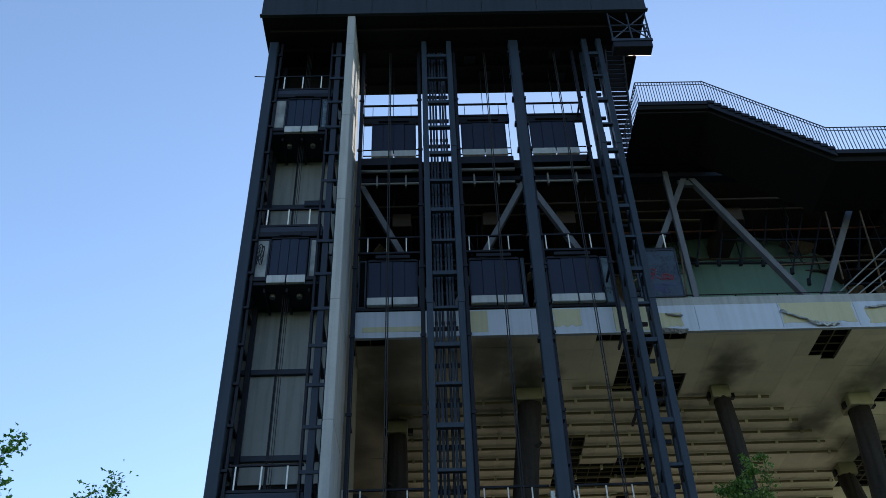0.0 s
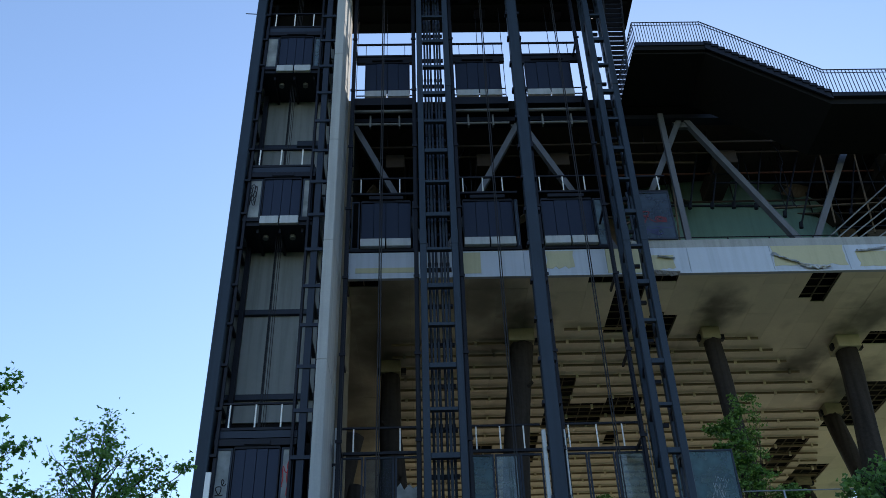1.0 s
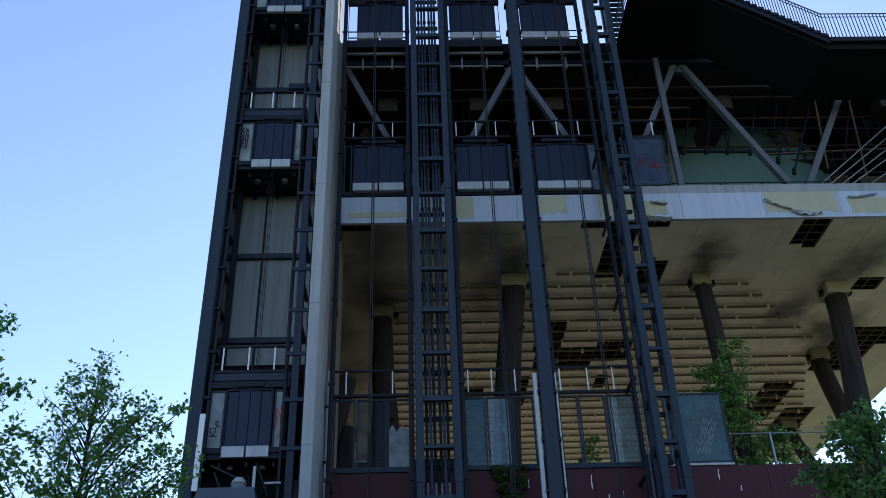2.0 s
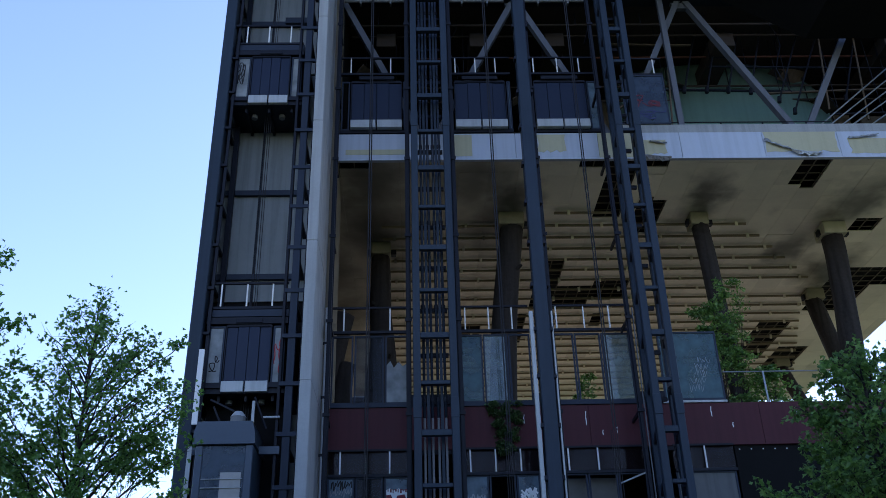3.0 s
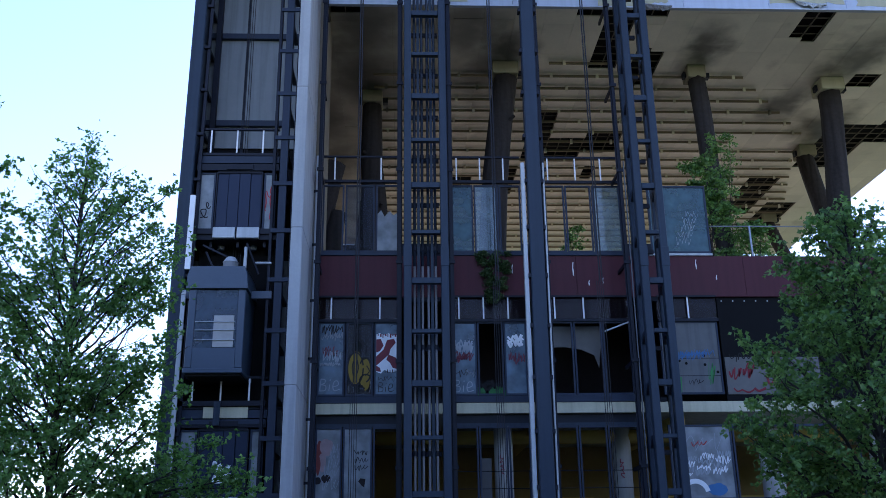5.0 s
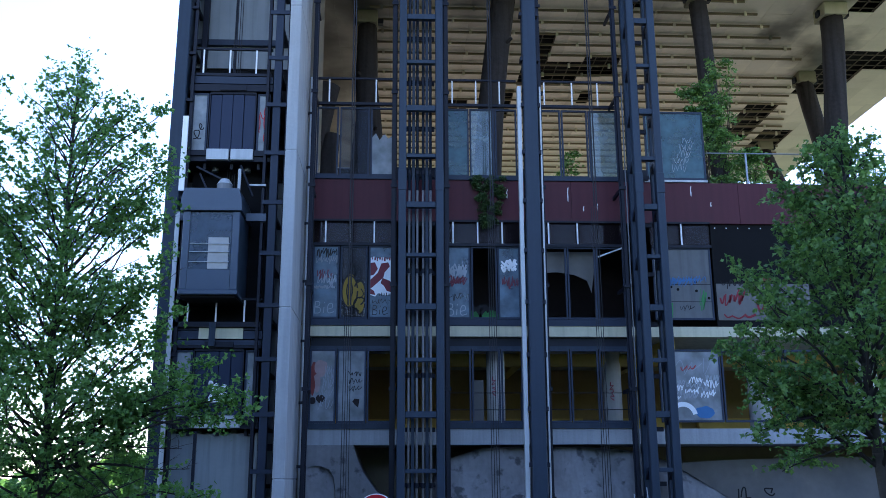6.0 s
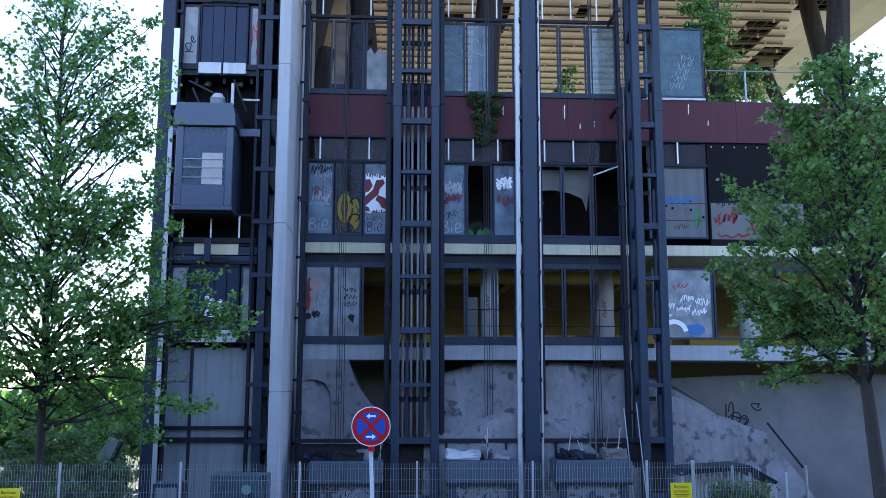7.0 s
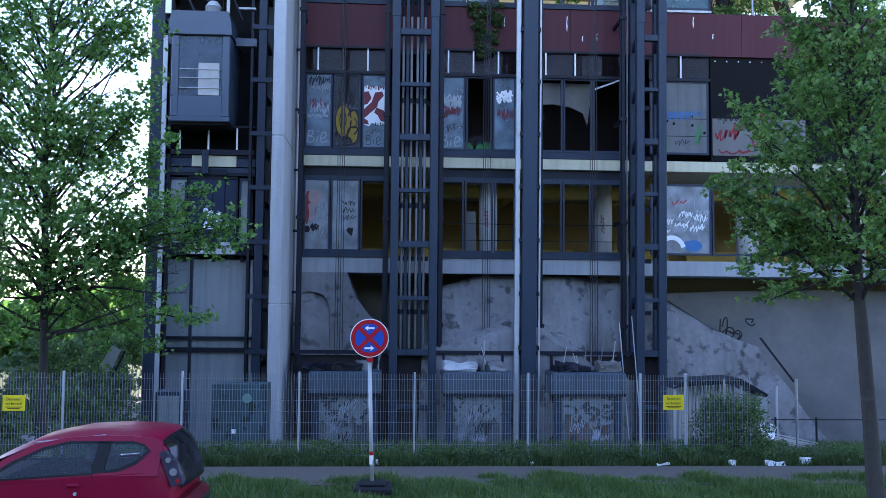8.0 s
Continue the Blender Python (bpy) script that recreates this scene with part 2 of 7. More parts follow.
FILM = material("scrawl_covered_film", (0.15, 0.17, 0.18), 0.6, 0.0, 0.35, 16, 0.45, 3.0, 0.05, spots=((0.035, 0.04, 0.045), 0.52, 0.58, 6.0))
LIDBLUE = material("dusty_blue_lid_enamel", (0.060, 0.082, 0.108), 0.5, 0.0, 0.08, 9, 0.3, 1.2, 0.03, streak=0.3)
DIMBLUE = glass_material("dim_blue_glass", (0.30, 0.36, 0.46), 0.2, 0.65, (0.075, 0.105, 0.16))
LAMPGLASS = material("clear_lamp_plastic", (0.06, 0.05, 0.075), 0.15, 0.2, 0.05, 20, 0.1, 3, 0.0, coat=0.6)
TEALDARK = material("blue_green_cabinet_paint", (0.045, 0.085, 0.10), 0.5, 0.0, 0.08, 9, 0.3, 1.2, 0.05, streak=0.3, spots=((0.012, 0.03, 0.03), 0.56, 0.62, 2.6))
LAMINATE = material("pale_laminate_board", (0.55, 0.56, 0.58), 0.6, 0.0, 0.08, 8, 0.3, 1.5, 0.05, streak=0.3)
BRICKISH = material("reddish_brown_board", (0.32, 0.16, 0.10), 0.8, 0.0, 0.1, 8, 0.3, 1.2, 0.1)


PARTITION = material("bare_brown_partition", (0.15, 0.115, 0.09), 0.9, 0.0, 0.12, 4, 0.4, 0.5, 0.1, streak=0.3)
# Near-black tone; the dimness of unlit rooms and pits is in it.
UNLITDARK = material("unlit_dark_tone", (0.030, 0.024, 0.026), 0.9, 0.0, 0.15, 4, 0.4, 0.5, 0.1)
# Darker brown that puts the low room's shade into the wall's colour.
BROWNWALL = material("shaded_brown_wall", (0.34, 0.23, 0.09), 0.85, 0.0, 0.1, 5, 0.35, 0.5, 0.05)
DUSKGLASS = glass_material("dusty_transom_glass", (0.70, 0.66, 0.68), 0.05, 0.16, (0.050, 0.036, 0.040), 1.25)
GREYBOARD = material("dusty_grey_board", (0.135, 0.14, 0.145), 0.7, 0.0, 0.06, 8, 0.25, 0.9, 0.05, streak=0.2)
TUBE = material("pale_service_tube", (0.20, 0.195, 0.20), 0.45, 0.1, 0.1, 10, 0.2, 1.5, 0.05)
CHROME = material("chromed_reflector", (0.75, 0.76, 0.80), 0.18, 0.9, 0.03, 20, 0.05, 3, 0.0)


def leaf_material(name, dark, light):
    """Leaves that let some light through, each a little different."""
    m = bpy.data.materials.new(name)
    m.use_nodes = True
    N, L = m.node_tree.nodes, m.node_tree.links
    N.remove(N["Principled BSDF"])
    geo = N.new("ShaderNodeNewGeometry")
    ramp = N.new("ShaderNodeValToRGB")
    ramp.color_ramp.elements[0].color, ramp.color_ramp.elements[1].color = (*dark, 1), (*light, 1)
    L.new(geo.outputs["Random Per Island"], ramp.inputs[0])
    df, tl, gl = N.new("ShaderNodeBsdfDiffuse"), N.new("ShaderNodeBsdfTranslucent"), N.new("ShaderNodeBsdfGlossy")
    gl.inputs["Roughness"].default_value = 0.45
    L.new(ramp.outputs[0], df.inputs[0])
    L.new(ramp.outputs[0], tl.inputs[0])
    a, b = N.new("ShaderNodeMixShader"), N.new("ShaderNodeMixShader")
    a.inputs[0].default_value, b.inputs[0].default_value = 0.55, 0.04
    L.new(df.outputs[0], a.inputs[1])
    L.new(tl.outputs[0], a.inputs[2])
    L.new(a.outputs[0], b.inputs[1])
    L.new(gl.outputs[0], b.inputs[2])
    L.new(b.outputs[0], N["Material Output"].inputs["Surface"])
    return m


LEAF = leaf_material("dark_green_leaves", (0.062, 0.15, 0.038), (0.20, 0.36, 0.075))
LEAF2 = leaf_material("fresh_green_leaves", (0.06, 0.165, 0.033), (0.17, 0.35, 0.067))
LEAFDIM = leaf_material("dull_weed_leaves", (0.035, 0.085, 0.022), (0.105, 0.19, 0.05))
BLADE2 = leaf_material("lush_grass_blades", (0.045, 0.11, 0.02), (0.13, 0.22, 0.05))
BLADE = leaf_material("grass_blades", (0.03, 0.07, 0.016), (0.10, 0.16, 0.04))


def add_soot(m, heads):
    """Smoke stains that spread from the column heads over the boards: (x, y, reach)."""
    N, L = m.node_tree.nodes, m.node_tree.links
    b = N["Principled BSDF"]
    link = b.inputs["Base Color"].links[0]
    out = link.from_socket
    geo = N.new("ShaderNodeNewGeometry")
    ns = N.new("ShaderNodeTexNoise")
    ns.inputs["Scale"].default_value, ns.inputs["Detail"].default_value = 0.9, 6
    L.new(geo.outputs["Position"], ns.inputs["Vector"])
    wob = N.new("ShaderNodeVectorMath")
    wob.operation = "MULTIPLY_ADD"
    L.new(ns.outputs["Color"], wob.inputs[0])
    wob.inputs[1].default_value = (2.2, 2.2, 0)
    L.new(geo.outputs["Position"], wob.inputs[2])
    total = None
    for x, y, reach in heads:
        sub = N.new("ShaderNodeVectorMath")
        sub.operation = "SUBTRACT"
        L.new(wob.outputs[0], sub.inputs[0])
        sub.inputs[1].default_value = (x + 1.1, y + 1.1, 23.83)
        sc = N.new("ShaderNodeVectorMath")
        sc.operation = "MULTIPLY"
        L.new(sub.outputs[0], sc.inputs[0])
        sc.inputs[1].default_value = (1.0, 0.55, 0.0)
        ln = N.new("ShaderNodeVectorMath")
        ln.operation = "LENGTH"
        L.new(sc.outputs[0], ln.inputs[0])
        mr = N.new("ShaderNodeMapRange")
        mr.interpolation_type = "SMOOTHSTEP"
        mr.inputs["From Min"].default_value, mr.inputs["From Max"].default_value = 0.1, reach
        mr.inputs["To Min"].default_value, mr.inputs["To Max"].default_value = 0.85, 0.0
        L.new(ln.outputs["Value"], mr.inputs["Value"])
        if total is None:
            total = mr.outputs[0]
        else:
            mx = N.new("ShaderNodeMath")
            mx.operation = "MAXIMUM"
            L.new(total, mx.inputs[0])
            L.new(mr.outputs[0], mx.inputs[1])
            total = mx.outputs[0]
    mix = N.new("ShaderNodeMix")
    mix.data_type = "RGBA"
    L.new(total, mix.inputs["Factor"])
    L.new(out, mix.inputs["A"])
    mix.inputs["B"].default_value = (0.048, 0.046, 0.042, 1)
    L.new(mix.outputs["Result"], b.inputs["Base Color"])


add_soot(SOFFIT, ((-1.8, 36.8, 4.2), (-1.6, 32.8, 3.6), (2.6, 33.0, 3.0), (3.6, 36.0, 2.6), (-4.2, 41.0, 4.0), (-5.5, 50.0, 5.0), (-3.5, 46.0, 3.0), (4.4, 34.3, 1.7), (12.9, 34.0, 1.5), (20.2, 35.0, 2.0), (21.8, 42.0, 1.6), (18.5, 39.0, 1.5)))


# ---- mesh helpers ----
def thing(name, place, label="", category="", group="", kind=""):
    """An empty at a thing's base, to carry its parts."""
    ob = new(name)
    ob.empty_display_size = 0.2
    ob.location = place
    return tagged(ob, label, category, group, kind)


def origin_of(ob):
    o = Vector((0, 0, 0))
    while ob is not None:
        o += ob.location
        ob = ob.parent
    return o


def part(name, bm, mat, parent=None, label="", smooth=False, kind=""):
    """Links a bmesh in world metres as one mesh object under a thing or a part."""
    me = bpy.data.meshes.new(name)
    o = origin_of(parent)
    if parent is not None:
        bmesh.ops.translate(bm, verts=bm.verts, vec=-o)
    bm.to_mesh(me)
    bm.free()
    for m in (mat if isinstance(mat, (list, tuple)) else (mat,)):
        me.materials.append(m)
    if smooth:
        me.polygons.foreach_set("use_smooth", [True] * len(me.polygons))
    ob = new(name, me)
    ob.parent = parent
    return tagged(ob, label, kind=kind)


def add_box(bm, x0, x1, y0, y1, z0, z1, mi=0):
    vs = [bm.verts.new(p) for p in ((x0, y0, z0), (x1, y0, z0), (x1, y1, z0), (x0, y1, z0), (x0, y0, z1), (x1, y0, z1), (x1, y1, z1), (x0, y1, z1))]
    for q in ((3, 2, 1, 0), (4, 5, 6, 7), (0, 1, 5, 4), (1, 2, 6, 5), (2, 3, 7, 6), (3, 0, 4, 7)):
        bm.faces.new([vs[i] for i in q]).material_index = mi
    return vs


def box(x0, x1, y0, y1, z0, z1, bevel=0.0):
    bm = bmesh.new()
    add_box(bm, min(x0, x1), max(x0, x1), min(y0, y1), max(y0, y1), min(z0, z1), max(z0, z1))
    if bevel:
        bmesh.ops.bevel(bm, geom=bm.edges[:], offset=bevel, segments=1, affect="EDGES")
    return bm


def add_bar(bm, a, b, w, h=None, sides=4, w2=None):
    """A bar from a to b: square (w by h) or round (sides > 4, w its diameter, w2 that of its far end)."""
    a, b = Vector(a), Vector(b)
    q = (b - a).to_track_quat("Z", "Y").to_matrix()
    ra, rb = [], []
    if sides == 4:
        h = h or w
        ring = [(-w / 2, -h / 2), (w / 2, -h / 2), (w / 2, h / 2), (-w / 2, h / 2)]
        ring2 = ring
    else:
        ring = [(w / 2 * math.cos(2 * math.pi * i / sides), w / 2 * math.sin(2 * math.pi * i / sides)) for i in range(sides)]
        k = (w2 if w2 is not None else w) / w
        ring2 = [(x * k, y * k) for x, y in ring]
    for x, y in ring:
        ra.append(bm.verts.new(a + q @ Vector((x, y, 0))))
    for x, y in ring2:
        rb.append(bm.verts.new(b + q @ Vector((x, y, 0))))
    n = len(ra)
    for i in range(n):
        bm.faces.new((ra[i], ra[(i + 1) % n], rb[(i + 1) % n], rb[i]))
    bm.faces.new(ra[::-1])
    bm.faces.new(rb)


def bar(a, b, w, h=None, sides=4, w2=None):
    bm = bmesh.new()
    add_bar(bm, a, b, w, h, sides, w2)
    return bm


def add_path(bm, pts, w, sides=6):
    for a, b in zip(pts, pts[1:]):
        add_bar(bm, a, b, w, sides=sides)


def prism(outline, y0, y1):
    """An outline in x and z, drawn out from y0 to y1."""
    bm = bmesh.new()
    f = [bm.verts.new((x, y0, z)) for x, z in outline]
    g = [bm.verts.new((x, y1, z)) for x, z in outline]
    bm.faces.new(f)
    bm.faces.new(g[::-1])
    for i in range(len(f)):
        j = (i + 1) % len(f)
        bm.faces.new((f[j], f[i], g[i], g[j]))
    bmesh.ops.recalc_face_normals(bm, faces=bm.faces[:])
    return bm


def structure(name, bm, mat, label, category):
    return tagged(part(name, bm, mat), label, category, kind="structure")


# ---- the plan, in metres: the facade stands at y = FACE, the masts in front of it ----
FACE, MAST, FIN, LAND = 31.0, 29.0, 27.6, 29.2
LEFT, RIGHT, BACK = -3.0, 27.6, 62.0
LOW = -2.2  # the sunken ground round the building

# ---- ground ----
GX = (-1500, -200, -60, -16, -14, 0, 15, 30, 32, 200, 1500)
GY = (-1500, -200, -60, -6, 12.5, 18.3, 20.6, 30, 45, 64, 67, 200, 1500)
bm = bmesh.new()
grid = [[bm.verts.new((x, y, LOW if -15 < x < 31 and 20 < y < 65 else -0.03)) for y in GY] for x in GX]
for i in range(len(GX) - 1):
    for j in range(len(GY) - 1):
        bm.faces.new((grid[i][j], grid[i + 1][j], grid[i + 1][j + 1], grid[i][j + 1]))
structure("ground", bm, GRASS, "rough grassy ground sinking to the pits round the building", "ground")
structure("pavement", box(-60, 60, 14.75, 16.4, -0.025, 0.02), PATH, "worn grey asphalt footpath between grass verges", "path")
structure("road", box(-60, 60, -6, 12.5, -0.1, -0.012), PATH, "grey asphalt road beside the grass verge", "road")
structure("kerb", box(-60, 60, 12.5, 12.62, -0.1, 0.03), PALE, "pale concrete kerb along the verge", "kerb")
structure("forecourt", box(-13.9, 29.9, 20.7, 63.5, LOW - 0.05, LOW + 0.02), CONC, "grey concrete forecourt in the sunken pit", "pavement")

# ---- floors, slabs and inner walls ----
structure("floor_1", box(LEFT, RIGHT, FACE, BACK, 3.99, 4.50), PALE, "weathered white concrete floor slab edge", "floor")
structure("floor_2", box(LEFT, RIGHT, FACE, BACK, 7.63, 7.99), SLAB, "cream painted concrete floor slab edge", "floor")
structure("floor_3", box(LEFT, RIGHT, FACE + 0.25, BACK, 12.6, 13.2), SOIL, "earth-covered floor of the open forest storey", "floor")
# Upper storey surfaces hold its shade in their near-black and dark brown colour.
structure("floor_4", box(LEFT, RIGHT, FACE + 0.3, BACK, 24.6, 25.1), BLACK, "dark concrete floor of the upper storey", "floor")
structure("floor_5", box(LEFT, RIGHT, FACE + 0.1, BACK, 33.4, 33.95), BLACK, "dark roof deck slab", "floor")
structure("ceiling_upper", box(LEFT, RIGHT, FACE + 0.6, BACK, 33.2, 33.37), DIMBROWN, "ceiling under the roof deck, coloured dark brown for its shade", "ceiling")
# Ceiling and inner wall of the graffiti storey carry its shade in their colour.
structure("ceiling_room", box(LEFT, RIGHT, FACE + 0.2, 45.9, 12.3, 12.58), UNLITDARK, "dark ceiling of the graffiti storey", "ceiling")
# Inner wall split by colour: brown for the shaded part, ochre for lit stripes.
structure("wall_inner_low", box(LEFT, RIGHT, 41, 41.3, 4.5, 7.63), BROWNWALL, "brown inner wall with its shade in the colour", "wall")
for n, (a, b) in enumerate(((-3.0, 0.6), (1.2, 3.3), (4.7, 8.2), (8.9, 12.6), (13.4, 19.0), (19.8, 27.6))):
    structure(f"wall_lit_foot_{n + 1}", box(a, b, 40.5, 40.9, 4.5, 5.45), OCHRE, "ochre panel painted for the lit foot of the inner wall", "wall")
structure("wall_inner_mid", box(LEFT, RIGHT, 37, 37.3, 7.99, 12.3), UNLITDARK, "inner wall coloured near black for the shade of the room", "wall")
structure("wall_ground", box(LEFT, RIGHT, 34, 34.3, LOW, 3.99), INNER, "dim grey wall at ground level", "wall")
structure("wall_back_upper", box(LEFT, RIGHT, 47, 47.3, 25.1, 33.2), BLACK, "inner wall coloured near black for the shade of the room", "wall")
for n, (a, b, y, z) in enumerate(((-2.9, 3.2, 44.0, 31.0), (4.0, 9.8, 43.0, 30.2), (9.9, 11.2, 38.5, 32.6), (20.2, 23.0, 38.2, 31.4), (23.1, 27.4, 37.4, 30.6))):
    structure(f"wall_partition_{n + 1}", box(a, b, y, y + 0.15, 25.1, z), PARTITION, "dim brown partition wall in the gutted upper storey", "wall")
structure("wall_left", box(LEFT - 0.3, LEFT, FACE + 1.6, BACK, LOW, 12.6), INNER, "dim concrete side wall", "wall")
structure("ceiling_side", box(-6.9, LEFT - 0.005, 32.4, 60, 23.83, 23.87), SOFFIT, "stained cream ceiling boards behind the tower", "ceiling")
structure("floor_side", box(-6.9, LEFT - 0.005, 32.4, 60, 12.62, 13.2), SOIL, "earth-covered floor behind the tower", "floor")
# Added plain walls that close off the sky behind the tower.
structure("wall_end_side", box(-7.2, LEFT - 0.005, 60.0, 60.3, 13.2, 23.82), DARKWALL, "added dark brown end wall behind the tower", "wall")
structure("wall_left_forest", box(-7.2, -6.9, 32.4, 60, 13.2, 23.82), DARKWALL, "added dark brown side wall of the open storey", "wall")
structure("wall_left_upper", box(LEFT - 0.3, LEFT, FACE + 1, BACK, 24.6, 33.9), BLACK, "side wall coloured near black for the shade of the upper storey", "wall")
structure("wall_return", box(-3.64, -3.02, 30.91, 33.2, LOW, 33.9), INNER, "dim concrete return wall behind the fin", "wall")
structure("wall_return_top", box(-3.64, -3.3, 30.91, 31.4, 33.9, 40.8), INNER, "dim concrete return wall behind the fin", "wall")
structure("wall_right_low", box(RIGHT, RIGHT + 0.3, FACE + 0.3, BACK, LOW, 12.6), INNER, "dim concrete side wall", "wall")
structure("wall_right_upper", box(RIGHT, RIGHT + 0.3, FACE + 0.3, BACK, 24.6, 33.9), BLACK, "side wall coloured near black for the shade of the upper storey", "wall")
structure("wall_back_low", box(LEFT, RIGHT, BACK - 0.3, BACK, LOW, 12.6), INNER, "dim concrete back wall", "wall")

# ---- maroon fascia in long panels ----
fascia = thing("maroon_fascia", (12, FACE, 11.74), "faded maroon fascia panels along the slab edge", "fascia", kind="structure")
x = LEFT
while x < RIGHT - 0.1:
    x2 = min(x + 3.06, RIGHT)
    part("panel", box(x + 0.004, x2 - 0.004, FACE, FACE + 0.2, 11.74, 13.27, 0.006), RED, fascia)
    x = x2
for x, z, h in ((6.05, 12.5, 0.55), (6.6, 12.15, 0.2), (3.85, 12.6, 0.35), (10.55, 12.75, 0.4), (11.25, 12.35, 0.2), (7.1, 12.2, 0.25), (13.6, 12.6, 0.3)):
    part("paint_run", prism([(x, z + 0.1 * h), (x + 0.02, z), (x + 0.035, z + 0.35 * h), (x + 0.02, z + 0.6 * h), (x + 0.045, z + h), (x + 0.01, z + 0.95 * h), (x - 0.01, z + 0.5 * h)], FACE - 0.004, FACE - 0.001), WHITEPAINT, fascia, "white paint run")

# ---- white fascia over the open storey, with torn cream boards ----
band = thing("white_fascia", (12, FACE, 23.8), "weathered white fascia panels with torn patches along the ceiling edge", "fascia", kind="structure")
edges = [LEFT, -0.1, 1.5, 4.3, 7.75, 9.3, 11.2, 14.7, 17.9, 21.0, 24.2, RIGHT]
for i, (a, b) in enumerate(zip(edges, edges[1:])):
    cream = i == 4
    part("fascia_panel", box(a + 0.006, b - 0.006, FACE, FACE + 0.12, 23.82, 25.08, 0.008), CREAM if cream else WHITE, band, "bare cream board" if cream else "")
part("edge_rail", box(LEFT, RIGHT, FACE - 0.03, FACE + 0.14, 23.76, 23.818), WHITE, band)
part("patch", box(-2.7, -0.2, FACE - 0.012, FACE, 24.05, 24.3), CREAM, band, "rusty cream patch")
part("patch", box(1.62, 2.5, FACE - 0.012, FACE, 23.95, 25.0), CREAM, band, "bare cream board")
part("upper_rail", box(8.9, RIGHT, FACE + 0.02, FACE + 0.3, 25.082, 25.5), PALE, band, "grey stone kerb above the fascia")


def ragged(x0, x1, z0, z1, seed, n=9, tear=0.16):
    """A board laid bare, with torn lower and side edges: an outline in x and z."""
    r = random.Random(seed)
    low = [(x0 + (x1 - x0) * i / n, z0 + tear * r.random() ** 1.5) for i in range(n + 1)]
    side = [(x1 - tear * 0.4 * r.random(), z0 + (z1 - z0) * k / 4) for k in range(1, 4)]
    back = [(x0 + tear * 0.7 * r.random(), z1 - (z1 - z0) * k / 4) for k in range(1, 4)]
    return prism(low + side + [(x1, z1), (x0, z1)] + back, FACE - 0.010, FACE - 0.001)


def flap(a, b, drop, seed):
    """A crumpled flap of facing that hangs from the torn edge between a and b."""
    r = random.Random(seed)
    bm = bmesh.new()
    n, m, rows = 14, 4, []
    for j in range(m + 1):
        row = []
        for i in range(n + 1):
            u, v = i / n, j / m
            d = drop * (0.35 + 0.65 * math.sin(math.pi * u) ** 0.7) * v * r.uniform(0.75, 1.15)
            row.append(bm.verts.new((a[0] + (b[0] - a[0]) * u + 0.05 * r.uniform(-1, 1) * v, FACE - 0.015 - 0.16 * math.sin(v * 2.2) * r.uniform(0.5, 1.2), a[1] + (b[1] - a[1]) * u - d + 0.03 * r.uniform(-1, 1) * v)))
        rows.append(row)
    for p, q in zip(rows, rows[1:]):
        for i in range(n):
            bm.faces.new((p[i], p[i + 1], q[i + 1], q[i]))
    return bm


for x0, x1, z0, z1, s in ((14.75, 17.85, 24.02, 25.07, 3), (18.3, 21.0, 23.95, 24.72, 4), (9.35, 10.6, 23.95, 24.7, 6), (5.2, 6.4, 24.1, 25.0, 9), (22.0, 24.1, 24.3, 25.05, 11)):
    part("bare_board", ragged(x0, x1, z0, z1, s), CREAM, band, "bare cream board with torn edges")
part("torn_facing", flap((14.72, 24.68), (15.75, 24.2), 0.13, 3), WHITE, band, "torn white facing curling off the board")
part("torn_facing", flap((15.7, 24.2), (17.0, 24.02), 0.30, 21), SILL, band, "torn pale facing hanging in a crumpled flap")
part("torn_facing", flap((9.35, 24.0), (10.7, 23.86), 0.34, 5), INNER2, band, "crumpled grey lining hanging from the edge")
part("torn_facing", flap((18.3, 24.74), (19.6, 24.9), 0.09, 8), WHITE, band, "torn white facing")
part("torn_facing", flap((9.9, 24.62), (10.6, 24.5), 0.07, 12), WHITE, band, "torn white facing")

# ---- the ceiling of the open storey: boards, missing fields, lath grid above ----
HOLES = [(16.4, 17.8, 31.0, 33.4), (7.0, 9.2, 31.0, 31.9), (8.0, 9.4, 31.9, 35.9), (9.9, 11.3, 34.2, 37.4), (6.6, 7.9, 40.0, 45.9), (7.9, 9.3, 43.2, 46.0), (9.3, 11.2, 42.4, 44.6),
         (22.2, 24.3, 41.5, 46.5), (24.3, 26.4, 39.0, 43.5), (20.2, 22.2, 48.0, 54.0), (22.5, 24.4, 52.0, 56.5), (-2.95, -1.7, 31.0, 32.0), (9.3, 11.0, 31.0, 31.9),
         (5.2, 6.4, 46.5, 51.0), (2.4, 3.7, 48.0, 51.5), (20.5, 22.0, 36.2, 37.6), (9.9, 10.9, 46.8, 48.6)]


def holed(x0, x1, y0, y1):
    xm, ym = (x0 + x1) / 2, (y0 + y1) / 2
    return any(a < xm < b and c < ym < d for a, b, c, d in HOLES)


bm = bmesh.new()
rb = random.Random(5)
nx, ny = 98, 104
cell = [[True] * ny for _ in range(nx)]
sx, sy = (RIGHT - LEFT) / nx, (BACK - FACE - 0.12) / ny
